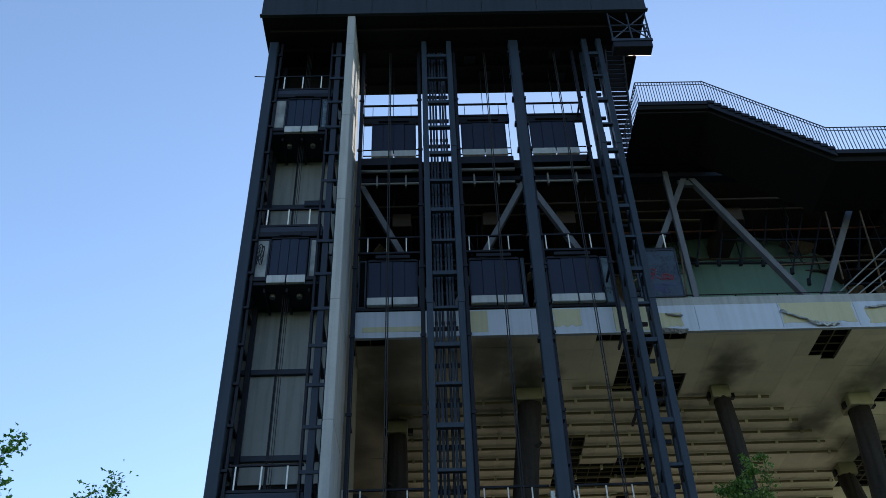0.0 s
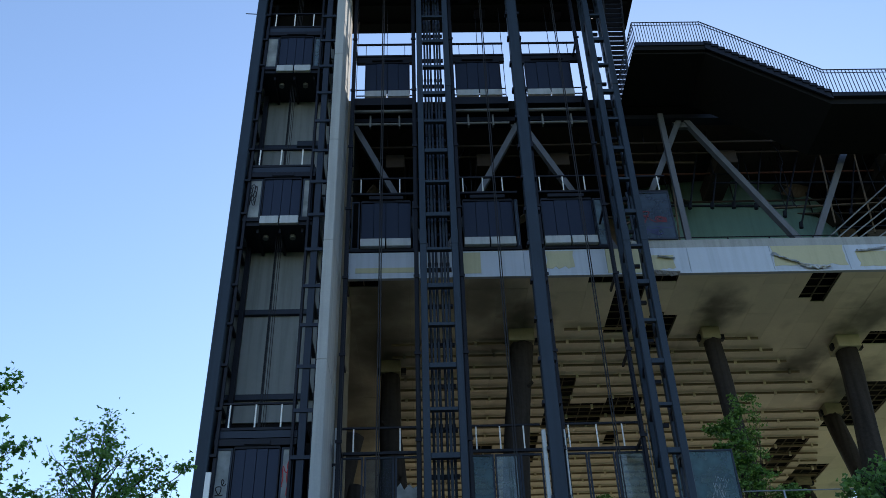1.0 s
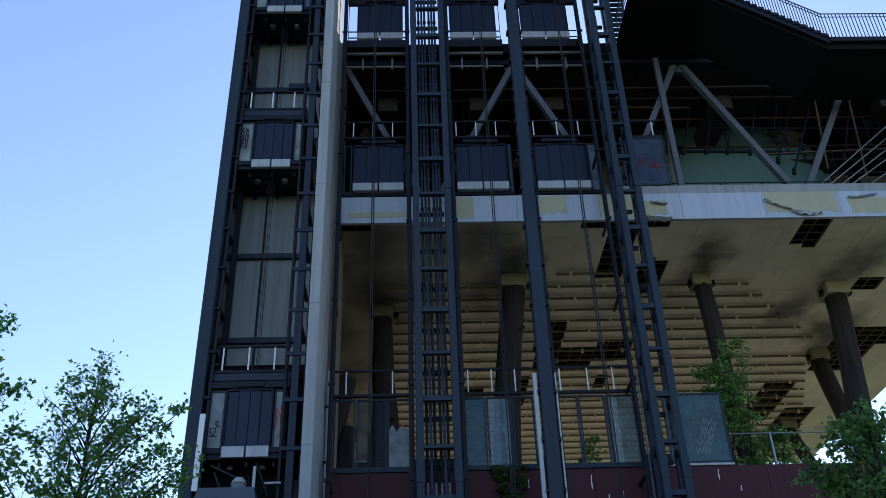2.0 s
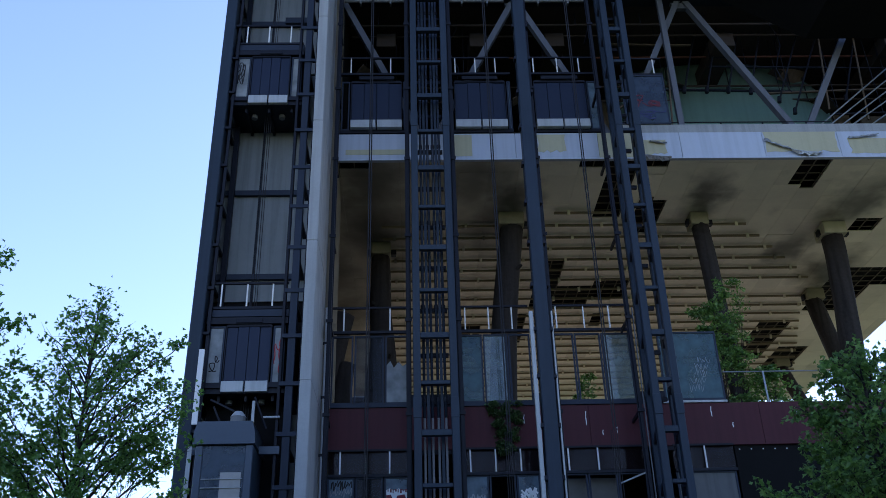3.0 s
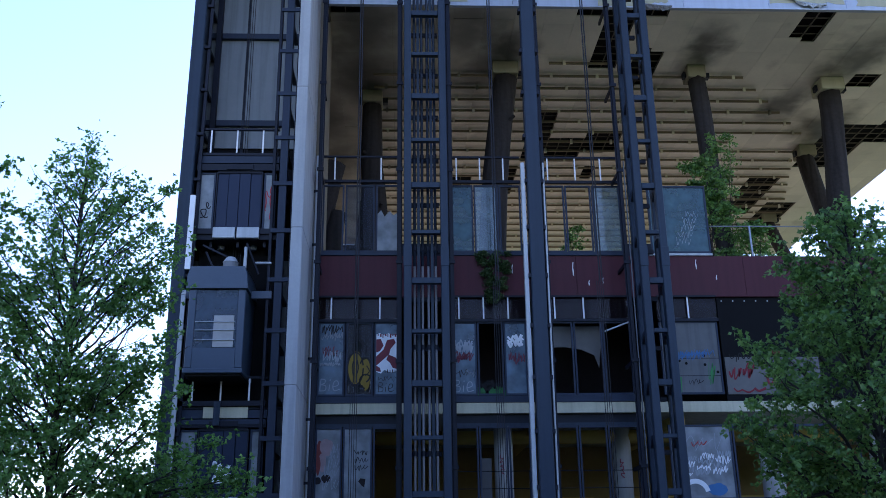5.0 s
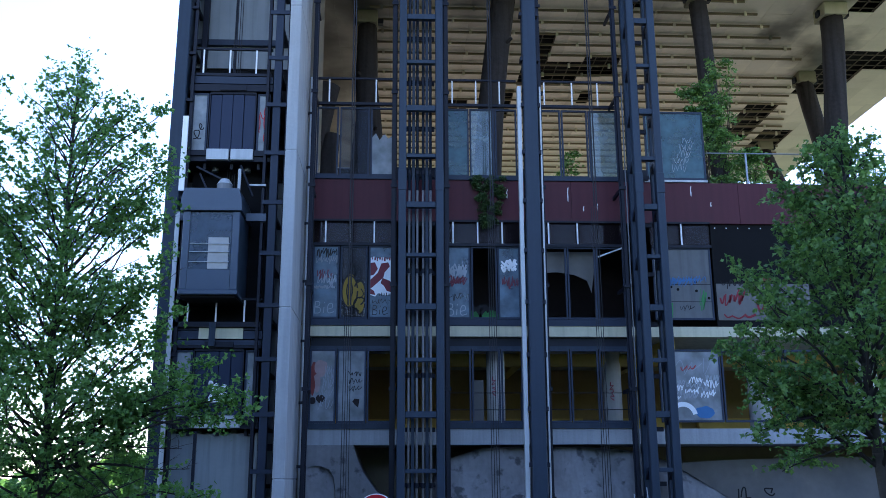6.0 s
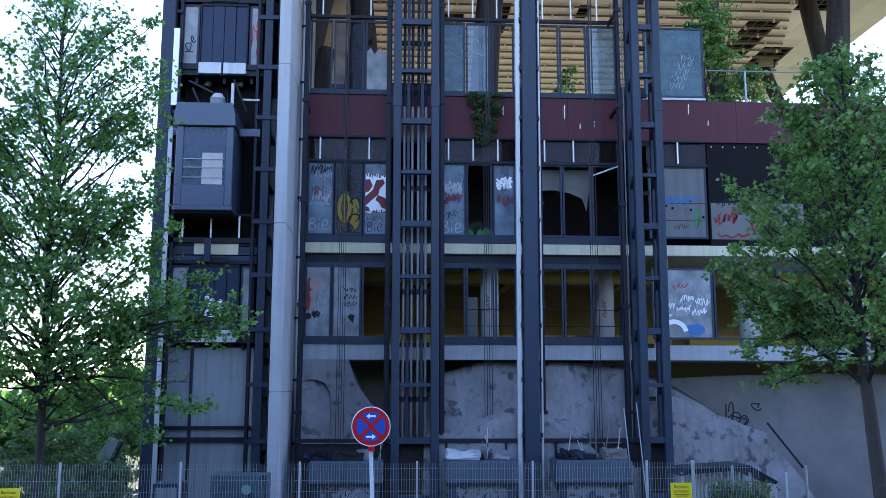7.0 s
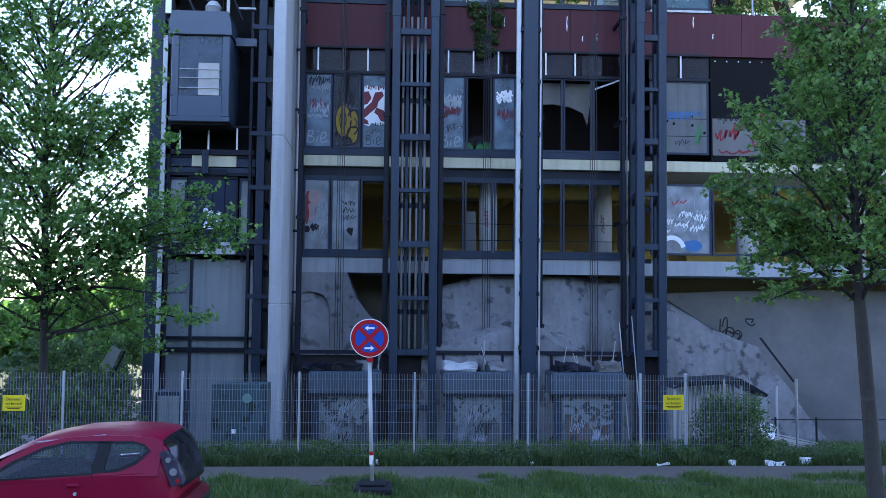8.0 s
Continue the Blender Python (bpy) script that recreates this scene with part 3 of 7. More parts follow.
for i in range(0, nx, 4):
    off = rb.randrange(8)
    j0 = -off
    while j0 < ny:
        s = rb.uniform(-0.006, 0.006)
        for i1 in range(2):
            a = LEFT + sx * (i + 2 * i1)
            for j1 in range(4):
                j = j0 + 2 * j1
                c, d = max(FACE + 0.12 + sy * j, FACE + 0.12), min(FACE + 0.12 + sy * (j + 2), BACK)
                if d <= c or a >= RIGHT or holed(a, a + 2 * sx, c, d):
                    continue
                g0, g1 = (0.004 if i1 == 0 else 0.0), (0.004 if i1 == 1 else 0.0)
                h0, h1 = (0.004 if j1 == 0 else 0.0), (0.004 if j1 == 3 else 0.0)
                add_box(bm, a + g0, a + 2 * sx - g1, c + h0, d - h1, 23.83 + s, 23.87 + s)
        j0 += 8
bmesh.ops.remove_doubles(bm, verts=bm.verts, dist=0.0008)
for x0, x1, n in ((-0.12, 1.62, 1), (4.28, 5.12, 2), (7.98, 9.0, 3)):
    structure(f"sill_panel_{n}", box(x0, x1, FACE + 0.02, FACE + 0.2, 13.2, 13.75), DARK, "dark low panel behind the mast", "panel")
structure("ceiling_forest", bm, SOFFIT, "stained cream ceiling boards with missing fields over the open storey", "ceiling")
bm = bmesh.new()
for i in range(49):
    x = LEFT + 0.624 * i
    add_box(bm, x - 0.02, x + 0.02, FACE + 0.2, BACK, 23.9, 23.95)
for j in range(52):
    y = FACE + 0.3 + 0.59 * j
    add_box(bm, LEFT, RIGHT, y - 0.02, y + 0.02, 23.96, 24.0)
structure("ceiling_lath", bm, INNER, "dark lath grid above the ceiling boards", "ceiling")
# Black sheet gives the missing fields the dark of the void above.
structure("ceiling_void", box(LEFT, RIGHT, FACE + 0.3, BACK, 24.3, 24.58), BLACK, "black sheet for the shade in the void above the ceiling", "ceiling")

rods = thing("ceiling_channels", (8, 45, 23.83), "cream suspension channels hung under the stained ceiling", "ceiling channel")
for k in range(23):
    y = 35.2 + 1.13 * k
    right = 9.0 if k == 0 else (15.5 + (y - 36.3) * 0.9 if y < 42 else 20.4 + (y - 42) * 0.33 - (3.5 if k == 7 else 0))
    bm = bmesh.new()
    add_box(bm, 6.4 if k == 0 else -1.4, right, y + 0.02, y + 0.08, 23.66, 23.75)
    add_box(bm, 6.4 if k == 0 else -1.4, right, y - 0.02, y + 0.12, 23.735, 23.75)
    x = -0.9 + (k % 2) * 1.2 if k else 7.0
    while x < right - 0.1:
        clip = box(x, x + 0.12, y - 0.05, y + 0.04, 23.56, 23.8)
        part("clip", clip, SOFFIT, rods)
        x += 2.1
    part("channel", bm, CHANNEL, rods)


# ---- tree-trunk columns on the forest storey ----
def trunk_column(top, base, w_top, w_base, seed, cream=False):
    r = random.Random(seed)
    t = thing("trunk_column", (base[0], base[1], 13.2), "dark barked tree-trunk column propping the ceiling", "column", "tree-trunk columns")
    bm = bmesh.new()
    a, b = Vector((*base, 13.2)), Vector((*top, 23.25))
    rings = []
    n, m = 14, 18
    for i in range(n + 1):
        u = i / n
        c = a.lerp(b, u) + Vector((0.07 * math.sin(seed + u * 5), 0.05 * math.cos(seed * 2 + u * 4), 0))
        w = (w_base + (w_top - w_base) * u) / 2
        ring = []
        for j in range(m):
            g = 2 * math.pi * j / m
            k = 1 + 0.10 * noise.noise(Vector((math.cos(g) * 2 + seed, math.sin(g) * 2, u * 5))) + 0.05 * math.cos(g * 7 + u * 3 + seed)
            ring.append(bm.verts.new(c + Vector((math.cos(g) * w * k, math.sin(g) * w * k, 0))))
        rings.append(ring)
    for p, q in zip(rings, rings[1:]):
        for j in range(m):
            bm.faces.new((p[j], p[(j + 1) % m], q[(j + 1) % m], q[j]))
    bm.faces.new(rings[-1])
    part("trunk", bm, BARK, t, smooth=True)
    for k in range(2):
        g, u = r.uniform(3.6, 5.6), r.uniform(0.35, 0.8)
        c = a.lerp(b, u)
        s = (w_base + (w_top - w_base) * u) / 2
        part("branch_stub", bar(c + Vector((math.cos(g) * s * 0.8, math.sin(g) * s * 0.8, 0)), c + Vector((math.cos(g) * s * 1.35, math.sin(g) * s * 1.35, 0.14)), 0.2, sides=8, w2=0.14), BARK, t)
    s = w_top * 0.55
    part("head_block", box(top[0] - s, top[0] + s, top[1] - s, top[1] + s, 23.2, 23.82, 0.03), CREAM if cream else HEADBLOCK, t, "stained head block under the ceiling")
    part("bracket", box(top[0] + s, top[0] + s + 0.25, top[1] - 0.15, top[1] + 0.15, 23.3, 23.55, 0.02), DARK, t)
    part("bracket", box(top[0] - s - 0.12, top[0] - s, top[1] - 0.15, top[1] + 0.15, 23.3, 23.6, 0.02), DARK, t)


trunk_column((-1.5, 38.4), (-1.15, 38.4), 0.86, 1.35, 1)
trunk_column((4.45, 35.8), (3.5, 35.8), 1.05, 1.15, 2)
trunk_column((13.05, 35.8), (13.75, 35.8), 0.75, 0.75, 3)
trunk_column((19.7, 36.9), (19.0, 36.9), 1.0, 0.85, 4, True)
trunk_column((21.6, 44.0), (23.4, 44.0), 0.85, 1.0, 6)
trunk_column((23.4, 54.0), (28.0 - 1.3, 53.0), 0.8, 0.9, 7)
trunk_column((-1.9, 45.5), (-4.4 + 2.2, 42.5), 0.7, 0.95, 9)

# ---- head box over the lifts ----
head_box = thing("lift_head_box", (1.6, 30, 40.86), "dark slate-clad machine house over the lift masts", "machine house")
x = -7.95
while x < 11.2:
    part("cladding_panel", box(x + 0.005, min(x + 2.75, 11.3) - 0.005, 27.53, 27.62, 40.9, 46.5, 0.012), BOXCLAD, head_box)
    x += 2.75
part("body", box(-7.94, 11.29, 27.63, 32.78, 40.9, 46.5), BOXCLAD, head_box)
part("edge_trim", box(-8.0, 11.35, 27.48, 27.66, 40.80, 40.898), BOXCLAD, head_box)
# Underside and beams in near-black: their shade is in the colour.
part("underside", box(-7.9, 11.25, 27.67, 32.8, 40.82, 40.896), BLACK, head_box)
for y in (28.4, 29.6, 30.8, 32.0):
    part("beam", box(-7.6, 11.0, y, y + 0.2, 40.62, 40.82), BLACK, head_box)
for x, y in ((2.2, 30.2), (6.6, 29.9), (3.0, 31.2), (7.0, 31.4)):
    part("hatch", box(x, x + 0.6, y, y + 0.6, 40.74, 40.82, 0.01), DARK, head_box)

# ---- fin wall ----
fin = thing("fin_wall", (-3.3, FIN, LOW), "tall pale concrete fin wall beside the lift shafts", "wall")
z, k = LOW, 0
while z < 40.7:
    z2 = min(z + 5.1, 40.79)
    part("concrete_lift", box(-3.64, -3.27, FIN, 30.9, z + 0.006, z2 - 0.006, 0.025), FINWALL, fin)
    z = z2
part("joint_core", box(-3.62, -3.29, FIN + 0.015, 30.85, LOW, 40.78), PALE, fin)
for x, y, w, top in ((-3.17, 30.6, 0.09, 17.0), (-3.06, 30.8, 0.05, 40.5)):
    p = part("conduit", bar((x, y, LOW), (x, y, top), w, sides=8), SILL if w > 0.055 else DARK, fin, smooth=True)
    z = 1.2
    while z < top:
        part("clip", box(x - 0.09, x + 0.06, y - 0.05, y + 0.05, z, z + 0.09), DARK, p)
        z += 2.05


# ---- lift masts ----
def lattice_mast(x0, x1, label, pipes, w=0.26):
    t = thing("lattice_mast", ((x0 + x1) / 2, MAST, LOW), label, "mast", "lift masts")
    for y, m, d in ((MAST, STEEL, 0.3), (MAST + 0.86, DARK if pipes else STEEL, 0.2)):
        part("post" if y == MAST else "back_post", box(x0, x0 + w - 0.25 + d * 0.83, y, y + d, LOW, 40.5, 0.02), m, t)
        part("post" if y == MAST else "back_post", box(x1 - w + 0.25 - d * 0.83, x1, y, y + d, LOW, 40.5, 0.02), m, t)
    for x in (x0 - 0.01, x1 - w - 0.01):
        for z in (12.6, 24.4, 33.2):
            part("splice_plate", box(x, x + w + 0.02, MAST - 0.02, MAST - 0.002, z - 0.35, z + 0.35, 0.006), STEEL, t)
    k, z = 0, -2.054 + 1.727
    while z < 40.3:
        h = 0.10 if k % 2 == 1 else 0.065
        part("rung", box(x0 + w + 0.002, x1 - w - 0.002, MAST + 0.04, MAST + 0.24, z - h, z + h, 0.01), STEEL, t)
        part("back_rung", box(x0 + w + 0.002, x1 - w - 0.002, MAST + 0.87, MAST + 1.0, z - 0.5, z - 0.36), DARK, t)
        for x in (x0 + 0.08, x1 - 0.2):
            part("side_rung", box(x, x + 0.12, MAST + 0.302, MAST + 0.798, z - 0.07, z + 0.07), STEELD, t)
        k += 1
        z += 1.727
    if pipes:
        for x in (x0 + 0.37, x0 + 0.64, x0 + 0.84, x0 + 1.09):
            part("upper_pipe", bar((x, MAST + 0.55, 12.42), (x, MAST + 0.55, 40.2), 0.10, sides=8), STEELD, t, "dark blue upper pipe", smooth=True)
            p = part("pipe", bar((x, MAST + 0.55, LOW), (x, MAST + 0.55, 12.4), 0.085, sides=8), TUBE, t, "pale grey service pipe", smooth=True)
            z = 2.6
            while z < 40:
                part("coupling", bar((x, MAST + 0.55, z), (x, MAST + 0.55, z + 0.16), 0.14, sides=8), DARK, p)
                z += 3.454
        for i in range(2):
            x = x0 + 0.51 + 0.46 * i
            part("cable_tray", box(x - 0.05, x + 0.05, MAST + 0.58, MAST + 0.7, LOW, 40.3), STEEL, t)
    else:
        z = 1.4 + 0.35
        for k in range(22):
            for x in (x0 + 0.12, x1 - 0.12):
                part("stay", bar((x, MAST + 0.88, z - 0.62), (x, MAST + 0.28, z - 0.12), 0.12, 0.09), DARK, t)
            z += 1.727
        part("pipe", bar((x0 - 0.12, MAST + 0.8, LOW), (x0 - 0.12, MAST + 0.8, 16.5), 0.05, sides=8), PIPE, t, smooth=True)
    return t


lattice_mast(-0.02, 1.49, "blue-grey steel lattice mast carrying grey service pipes", True)
lattice_mast(7.93, 8.92, "blue-grey steel lattice mast with cross rungs", False).rotation_euler.y = radians(0.27)
mast = thing("single_mast", (4.43, MAST, LOW), "blue-grey steel box-section mast with pale guide channels", "mast", "lift masts")
part("post", box(4.19, 4.67, MAST, MAST + 0.45, LOW, 40.5, 0.03), STEEL, mast)
part("guide_channel", box(3.98, 4.12, MAST + 0.1, MAST + 0.3, LOW, 16.1, 0.01), SILL, mast, "pale galvanised guide channel")
part("guide_channel", box(4.74, 4.80, MAST + 0.1, MAST + 0.2, LOW, 16.1, 0.01), SILL, mast, "pale galvanised guide channel")
z = 1.5
while z < 40:
    part("bracket", box(4.10, 4.19, MAST + 0.02, MAST + 0.3, z, z + 0.14), DARK, mast)
    part("bracket", box(4.67, 4.76, MAST + 0.02, MAST + 0.3, z, z + 0.14), DARK, mast)
    z += 1.727
mast.rotation_euler.y = radians(0.27)
mast = thing("corner_mast", (-7.4, 28.9, LOW), "blue-grey steel corner mast of the lift tower", "mast", "lift masts")
part("post", box(-7.66, -7.22, 28.9, 29.3, LOW, 40.5, 0.03), STEEL, mast)
part("back_post", box(-7.2, -7.0, 30.6, 30.8, LOW, 40.5, 0.01), DARK, mast)
part("guide_rail", box(-7.1, -7.0, 29.05, 29.15, LOW, 40.5), DARK, mast)
z = 1.5
while z < 40:
    part("bracket", box(-7.22, -7.0, 28.98, 29.14, z, z + 0.1), DARK, mast)
    part("tie", box(-7.4, -7.28, 29.3, 31.0, z + 0.6, z + 0.75), DARK, mast)
    z += 1.727
part("pale_strip", box(-7.16, -6.98, 28.55, 28.62, 12.0, 14.6, 0.005), WHITEPAINT, mast, "long pale strip hung on the mast")
part("pale_strip", box(-7.2, -7.06, 28.6, 28.66, LOW, 11.3, 0.005), SILL, mast, "long pale strip hung on the mast")
part("lightning_spike", bar((-7.66, 29, 37.9), (-8.2, 29, 37.95), 0.05, sides=6), DARK, mast)
mast = thing("ladder_mast", (-4.1, MAST, LOW), "dark steel ladder mast beside the concrete fin", "mast", "lift masts")
for x, w in ((-4.55, 0.10), (-4.30, 0.26), (-3.86, 0.16)):
    part("post", box(x, x + w, MAST, MAST + 0.25, LOW, 40.5, 0.01), DARK if w < 0.2 else STEELD, mast)
z = 1.40
while z < 40.3:
    part("rung", box(-4.5, -3.65, MAST - 0.06, MAST - 0.004, z - 0.07, z + 0.07), STEELD, mast)
    part("strut", box(-4.2, -4.06, MAST + 0.25, MAST + 1.6, z - 0.5, z - 0.38), DARK, mast)
    z += 1.727

# guide rails at the edges of the bays
for x in (-2.97, -0.17, 1.62, 4.93, 7.72):
    t = thing("guide_rail", (x, 30.0, LOW), "dark steel lift guide rail with wall brackets", "guide rail", "lift guide rails")
    part("rail", box(x - 0.05, x + 0.05, 29.7, 29.8, LOW, 40.5), DARK, t)
    part("flange", box(x - 0.09, x + 0.09, 29.8, 29.84, LOW, 40.5), DARK, t)
    z = 2.2
    while z < 40:
        part("wall_bracket", box(x - 0.04, x + 0.04, 29.84, 31.0, z, z + 0.12), DARK, t)
        part("clip", box(x - 0.12, x + 0.12, 29.66, 29.7, z, z + 0.12), DARK, t)
        z += 3.454
# hoist cables
for x, n, z0, z1 in ((-1.66, 4, 0.8, 8.5), (3.16, 4, 0.8, 12.0), (6.75, 4, 0.8, 12.0), (-1.62, 2, 8.5, 40.7), (3.2, 2, 12.0, 40.7), (6.8, 2, 12.0, 40.7), (-5.75, 4, 11.9, 40.7)):
    t = thing("hoist_cables", (x, 29.7, z0), "bundle of dark steel lift hoist cables", "cable", "hoist cables")
    for i in range(n):
        part("cable", bar((x + 0.085 * (i - (n - 1) / 2), 29.9, z0), (x + 0.07 * (i - (n - 1) / 2), 29.9, z1), 0.026 if n > 2 else 0.05, sides=6), CABLE, t)


# ---- landings in front of the lifts ----
def lift_door(x0, x1, y, z0, z1, label):
    """Four navy leaves in a frame over a pale sill."""
    t = thing("lift_door", ((x0 + x1) / 2, y, z0), label, "lift door", "lift landing doors")
    w = (x1 - x0) / 4
    for i in range(4):
        part("leaf", box(x0 + i * w + 0.008, x0 + (i + 1) * w - 0.008, y + (0.03 if i in (0, 3) else 0.0), y + 0.07, z0, z1, 0.006), DOORBLUE, t)
    part("back_board", box(x0, x1, y + 0.075, y + 0.10, z0 - 0.02, z1 + 0.01), DARK, t)
    for a in (x0 - 0.035, x1):
        part("jamb", box(a, a + 0.035, y - 0.02, y + 0.12, z0, z1 + 0.06), DARK, t)
    part("header", box(x0, x1, y - 0.02, y + 0.12, z1 + 0.01, z1 + 0.12), DARK, t)
    part("track", box(x0 + 0.3, x1 - 0.3, y - 0.12, y - 0.02, z1 + 0.12, z1 + 0.3, 0.01), DARK, t)
    m = (x0 + x1) / 2
    for a, b in ((x0 - 0.02, m - 0.03), (m + 0.03, x1 + 0.02)):
        part("sill", box(a, b, y - 0.16, y + 0.1, z0 - 0.40, z0 - 0.02, 0.01), SILL, t, "pale galvanised sill apron")
    return t


def transom(x0, x1, y, z0, z1, posts, label="dark steel transom rail with short white posts"):
    t = thing("transom_rail", ((x0 + x1) / 2, y, z0), label, "rail", "transom rails")
    part("lower_rail", box(x0, x1, y - 0.04, y + 0.1, z0 - 0.1, z0), DARK, t)
    part("upper_rail", box(x0, x1, y - 0.03, y + 0.06, z1, z1 + 0.07), DARK, t)
    for x in posts:
        part("white_post", box(x - 0.025, x + 0.025, y - 0.02, y + 0.02, z0, z1), WHITEPAINT, t, "short white post")
    return t


def pane(name, x0, x1, y, z0, z1, mat, label, group=""):
    """A framed sheet of glass."""
    t = thing(name, ((x0 + x1) / 2, y, z0), label, "window", group)
    for a, b, c, d in ((x0, x0 + 0.06, z0, z1), (x1 - 0.06, x1, z0, z1)):
        part("stile", box(a, b, y - 0.03, y + 0.05, c, d), STEELD, t)
    for c, d in ((z0, z0 + 0.07), (z1 - 0.07, z1)):
        part("window_rail", box(x0 + 0.06, x1 - 0.06, y - 0.03, y + 0.05, c, d), STEELD, t)
    if mat is not None:
        part("glass", box(x0 + 0.06, x1 - 0.06, y, y + 0.015, z0 + 0.07, z1 - 0.07), mat, t)
    return t


BAYS = [(-2.98, -0.12, -2.5, -0.41), (1.62, 4.28, 1.88, 4.01), (5.12, 7.98, 5.28, 7.47)]
POSTS = [(-2.56, -1.72, -0.86), (1.92, 2.79, 3.66), (5.32, 6.35, 7.3)]
for (a, b, c, d), posts in zip(BAYS, POSTS):
    # upper storey, with the doors closed
    lift_door(c, d, FACE - 0.1, 25.66, 27.66, "closed navy four-leaf lift door with a pale sill")
    if c - a > 0.3:
        pane("side_light", a + 0.05, c - 0.09, FACE, 25.26, 27.8, GLASS if a > 0 else None, "narrow dirty side light by the lift door", "side lights")
    pane("side_light", d + 0.09, b - 0.02, FACE, 25.26, 27.8, FROST, "narrow dirty side light by the lift door", "side lights")
    transom(a, b, FACE - 0.1, 28.2, 29.0, posts)
    part("deck_edge", box(a, b, FACE - 0.05, FACE + 0.3, 25.12, 25.26), DARK, band)
    # roof landing, open to the sky behind
    lift_door(c, d, FACE - 0.1, 34.42, 36.4, "closed navy four-leaf lift door against the open sky")
    transom(a, b, FACE - 0.1, 36.98, 37.75, (), "dark steel guard rail above the roof landing doors")
    t = thing("sky_guard", ((a + b) / 2, FACE, 34.0), "thin dark steel frame above the roof landing", "guard", "roof guards")
    for x in (a + 0.02, (a + b) / 2 + 0.05, b - 0.06):
        part("mullion", box(x, x + 0.03, FACE, FACE + 0.03, 36.9 if x > a + 0.5 and x < b - 0.5 else 33.96, 40.85), DARK, t)
    for x in (a + 0.45, b - 0.5):
        part("baluster", box(x, x + 0.03, FACE - 0.09, FACE - 0.06, 36.98, 37.75), DARK, t)
    part("header", box(a, b, FACE - 0.1, FACE + 0.1, 36.5, 36.86), DARK, t)
    part("low_rail", box(a, b, FACE + 0.3, FACE + 0.34, 34.6, 34.65), DARK, t)
    part("low_rail", box(a, b, FACE + 0.3, FACE + 0.34, 35.0, 35.05), DARK, t)
    part("edge_beam", box(a, b, FACE - 0.2, FACE + 0.09, 33.5, 33.95), DARK, t)
    # service pipe and its hangers under the roof deck
    part("soffit_pipe", bar((a, FACE - 0.1, 33.15), (b, FACE - 0.1, 33.15), 0.16, sides=8), PIPE, t, "grey service pipe", smooth=True)
    part("bracket_pipe", bar((a, FACE + 0.2, 32.62), (b, FACE + 0.2, 32.62), 0.12, sides=8), PIPE, t, "grey service pipe")
    for x in (a + 0.7, b - 0.8):
        part("hanger", box(x, x + 0.08, FACE + 0.1, FACE + 0.3, 32.4, 33.1), PIPE, t)
    # forest storey
    transom(a, b, FACE - 0.05, 16.2, 17.1, posts)
    part("sill_beam", box(a, b, FACE - 0.06, FACE + 0.2, 13.28, 13.42), STEELD, fascia)
    # graffiti storey
    t = transom(a, b, FACE, 10.93, 11.72, posts if a < 5 else posts[:2])
    part("transom_glass", box(a + 0.01, b - 0.01, FACE + 0.11, FACE + 0.125, 10.95, 11.73), DUSKGLASS, t, "dusty dark transom glass")
    part("floor_rail", box(a, b, FACE - 0.04, FACE + 0.12, 8.0, 8.22), STEELD, fascia)
    part("floor_rail", box(a, b, FACE - 0.06, FACE + 0.12, 4.51, 4.70), STEEL, fascia)
    part("lintel", box(a, b, FACE + 0.02, FACE + 0.14, 7.2, 7.3), STEEL, fascia)
    part("lintel_shadow_gap", box(a, b, FACE + 0.2, FACE + 0.3, 7.3, 7.62), DARK, fascia)
t = transom(9.0, 11.15, FACE, 10.93, 11.72, (10.1,))
part("transom_glass", box(9.0, 11.15, FACE + 0.11, FACE + 0.125, 10.95, 11.73), DUSKGLASS, t, "dusty dark transom glass")
transom(9.4, 10.95, FACE, 28.2, 29.0, (10.6,))
part("sill_beam", box(8.9, 11.2, FACE - 0.06, FACE + 0.2, 13.28, 13.36), SILL, fascia)

pane("pane", -2.98, -2.06, FACE + 0.06, 8.24, 10.85, FROST, "grey-blue frosted pane sprayed with pale scribbles", "graffiti panes")
pane("pane", -2.02, -1.08, FACE + 0.06, 8.24, 10.85, GLASSD, "dark clear pane sprayed with yellow and black graffiti", "graffiti panes")
pane("pane", -1.04, -0.12, FACE + 0.06, 8.24, 10.85, FROST, "frosted pane sprayed with white and dark red graffiti", "graffiti panes")
pane("pane", 1.62, 2.52, FACE + 0.06, 8.24, 10.85, FROST, "grey-blue frosted pane with white scribbles", "graffiti panes")
pane("pane", 2.55, 3.45, FACE + 0.06, 8.24, 10.85, None, "empty window frame over a dark room", "graffiti panes")
pane("pane", 3.48, 4.28, FACE + 0.06, 8.24, 10.85, FROST, "grey-blue frosted pane with a white tag", "graffiti panes")
pane("pane", 5.12, 5.92, FACE + 0.06, 8.24, 10.85, None, "empty window frame over a dark room", "graffiti panes")
pane("pane", 5.95, 6.96, FACE + 0.06, 8.24, 10.85, None, "empty window frame over a dark room", "graffiti panes")
pane("pane", 6.99, 7.98, FACE + 0.06, 8.24, 10.85, None, "empty window frame over a dark room", "graffiti panes")
t = pane("pane", 9.0, 11.1, FACE + 0.06, 8.24, 10.85, GREYBOARD, "wide grey boarded pane with blue scribbles and holes", "graffiti panes")
for z in (8.88, 9.5):
    part("board_joint", box(9.06, 11.04, FACE + 0.054, FACE + 0.059, z, z + 0.02), DARK, t)
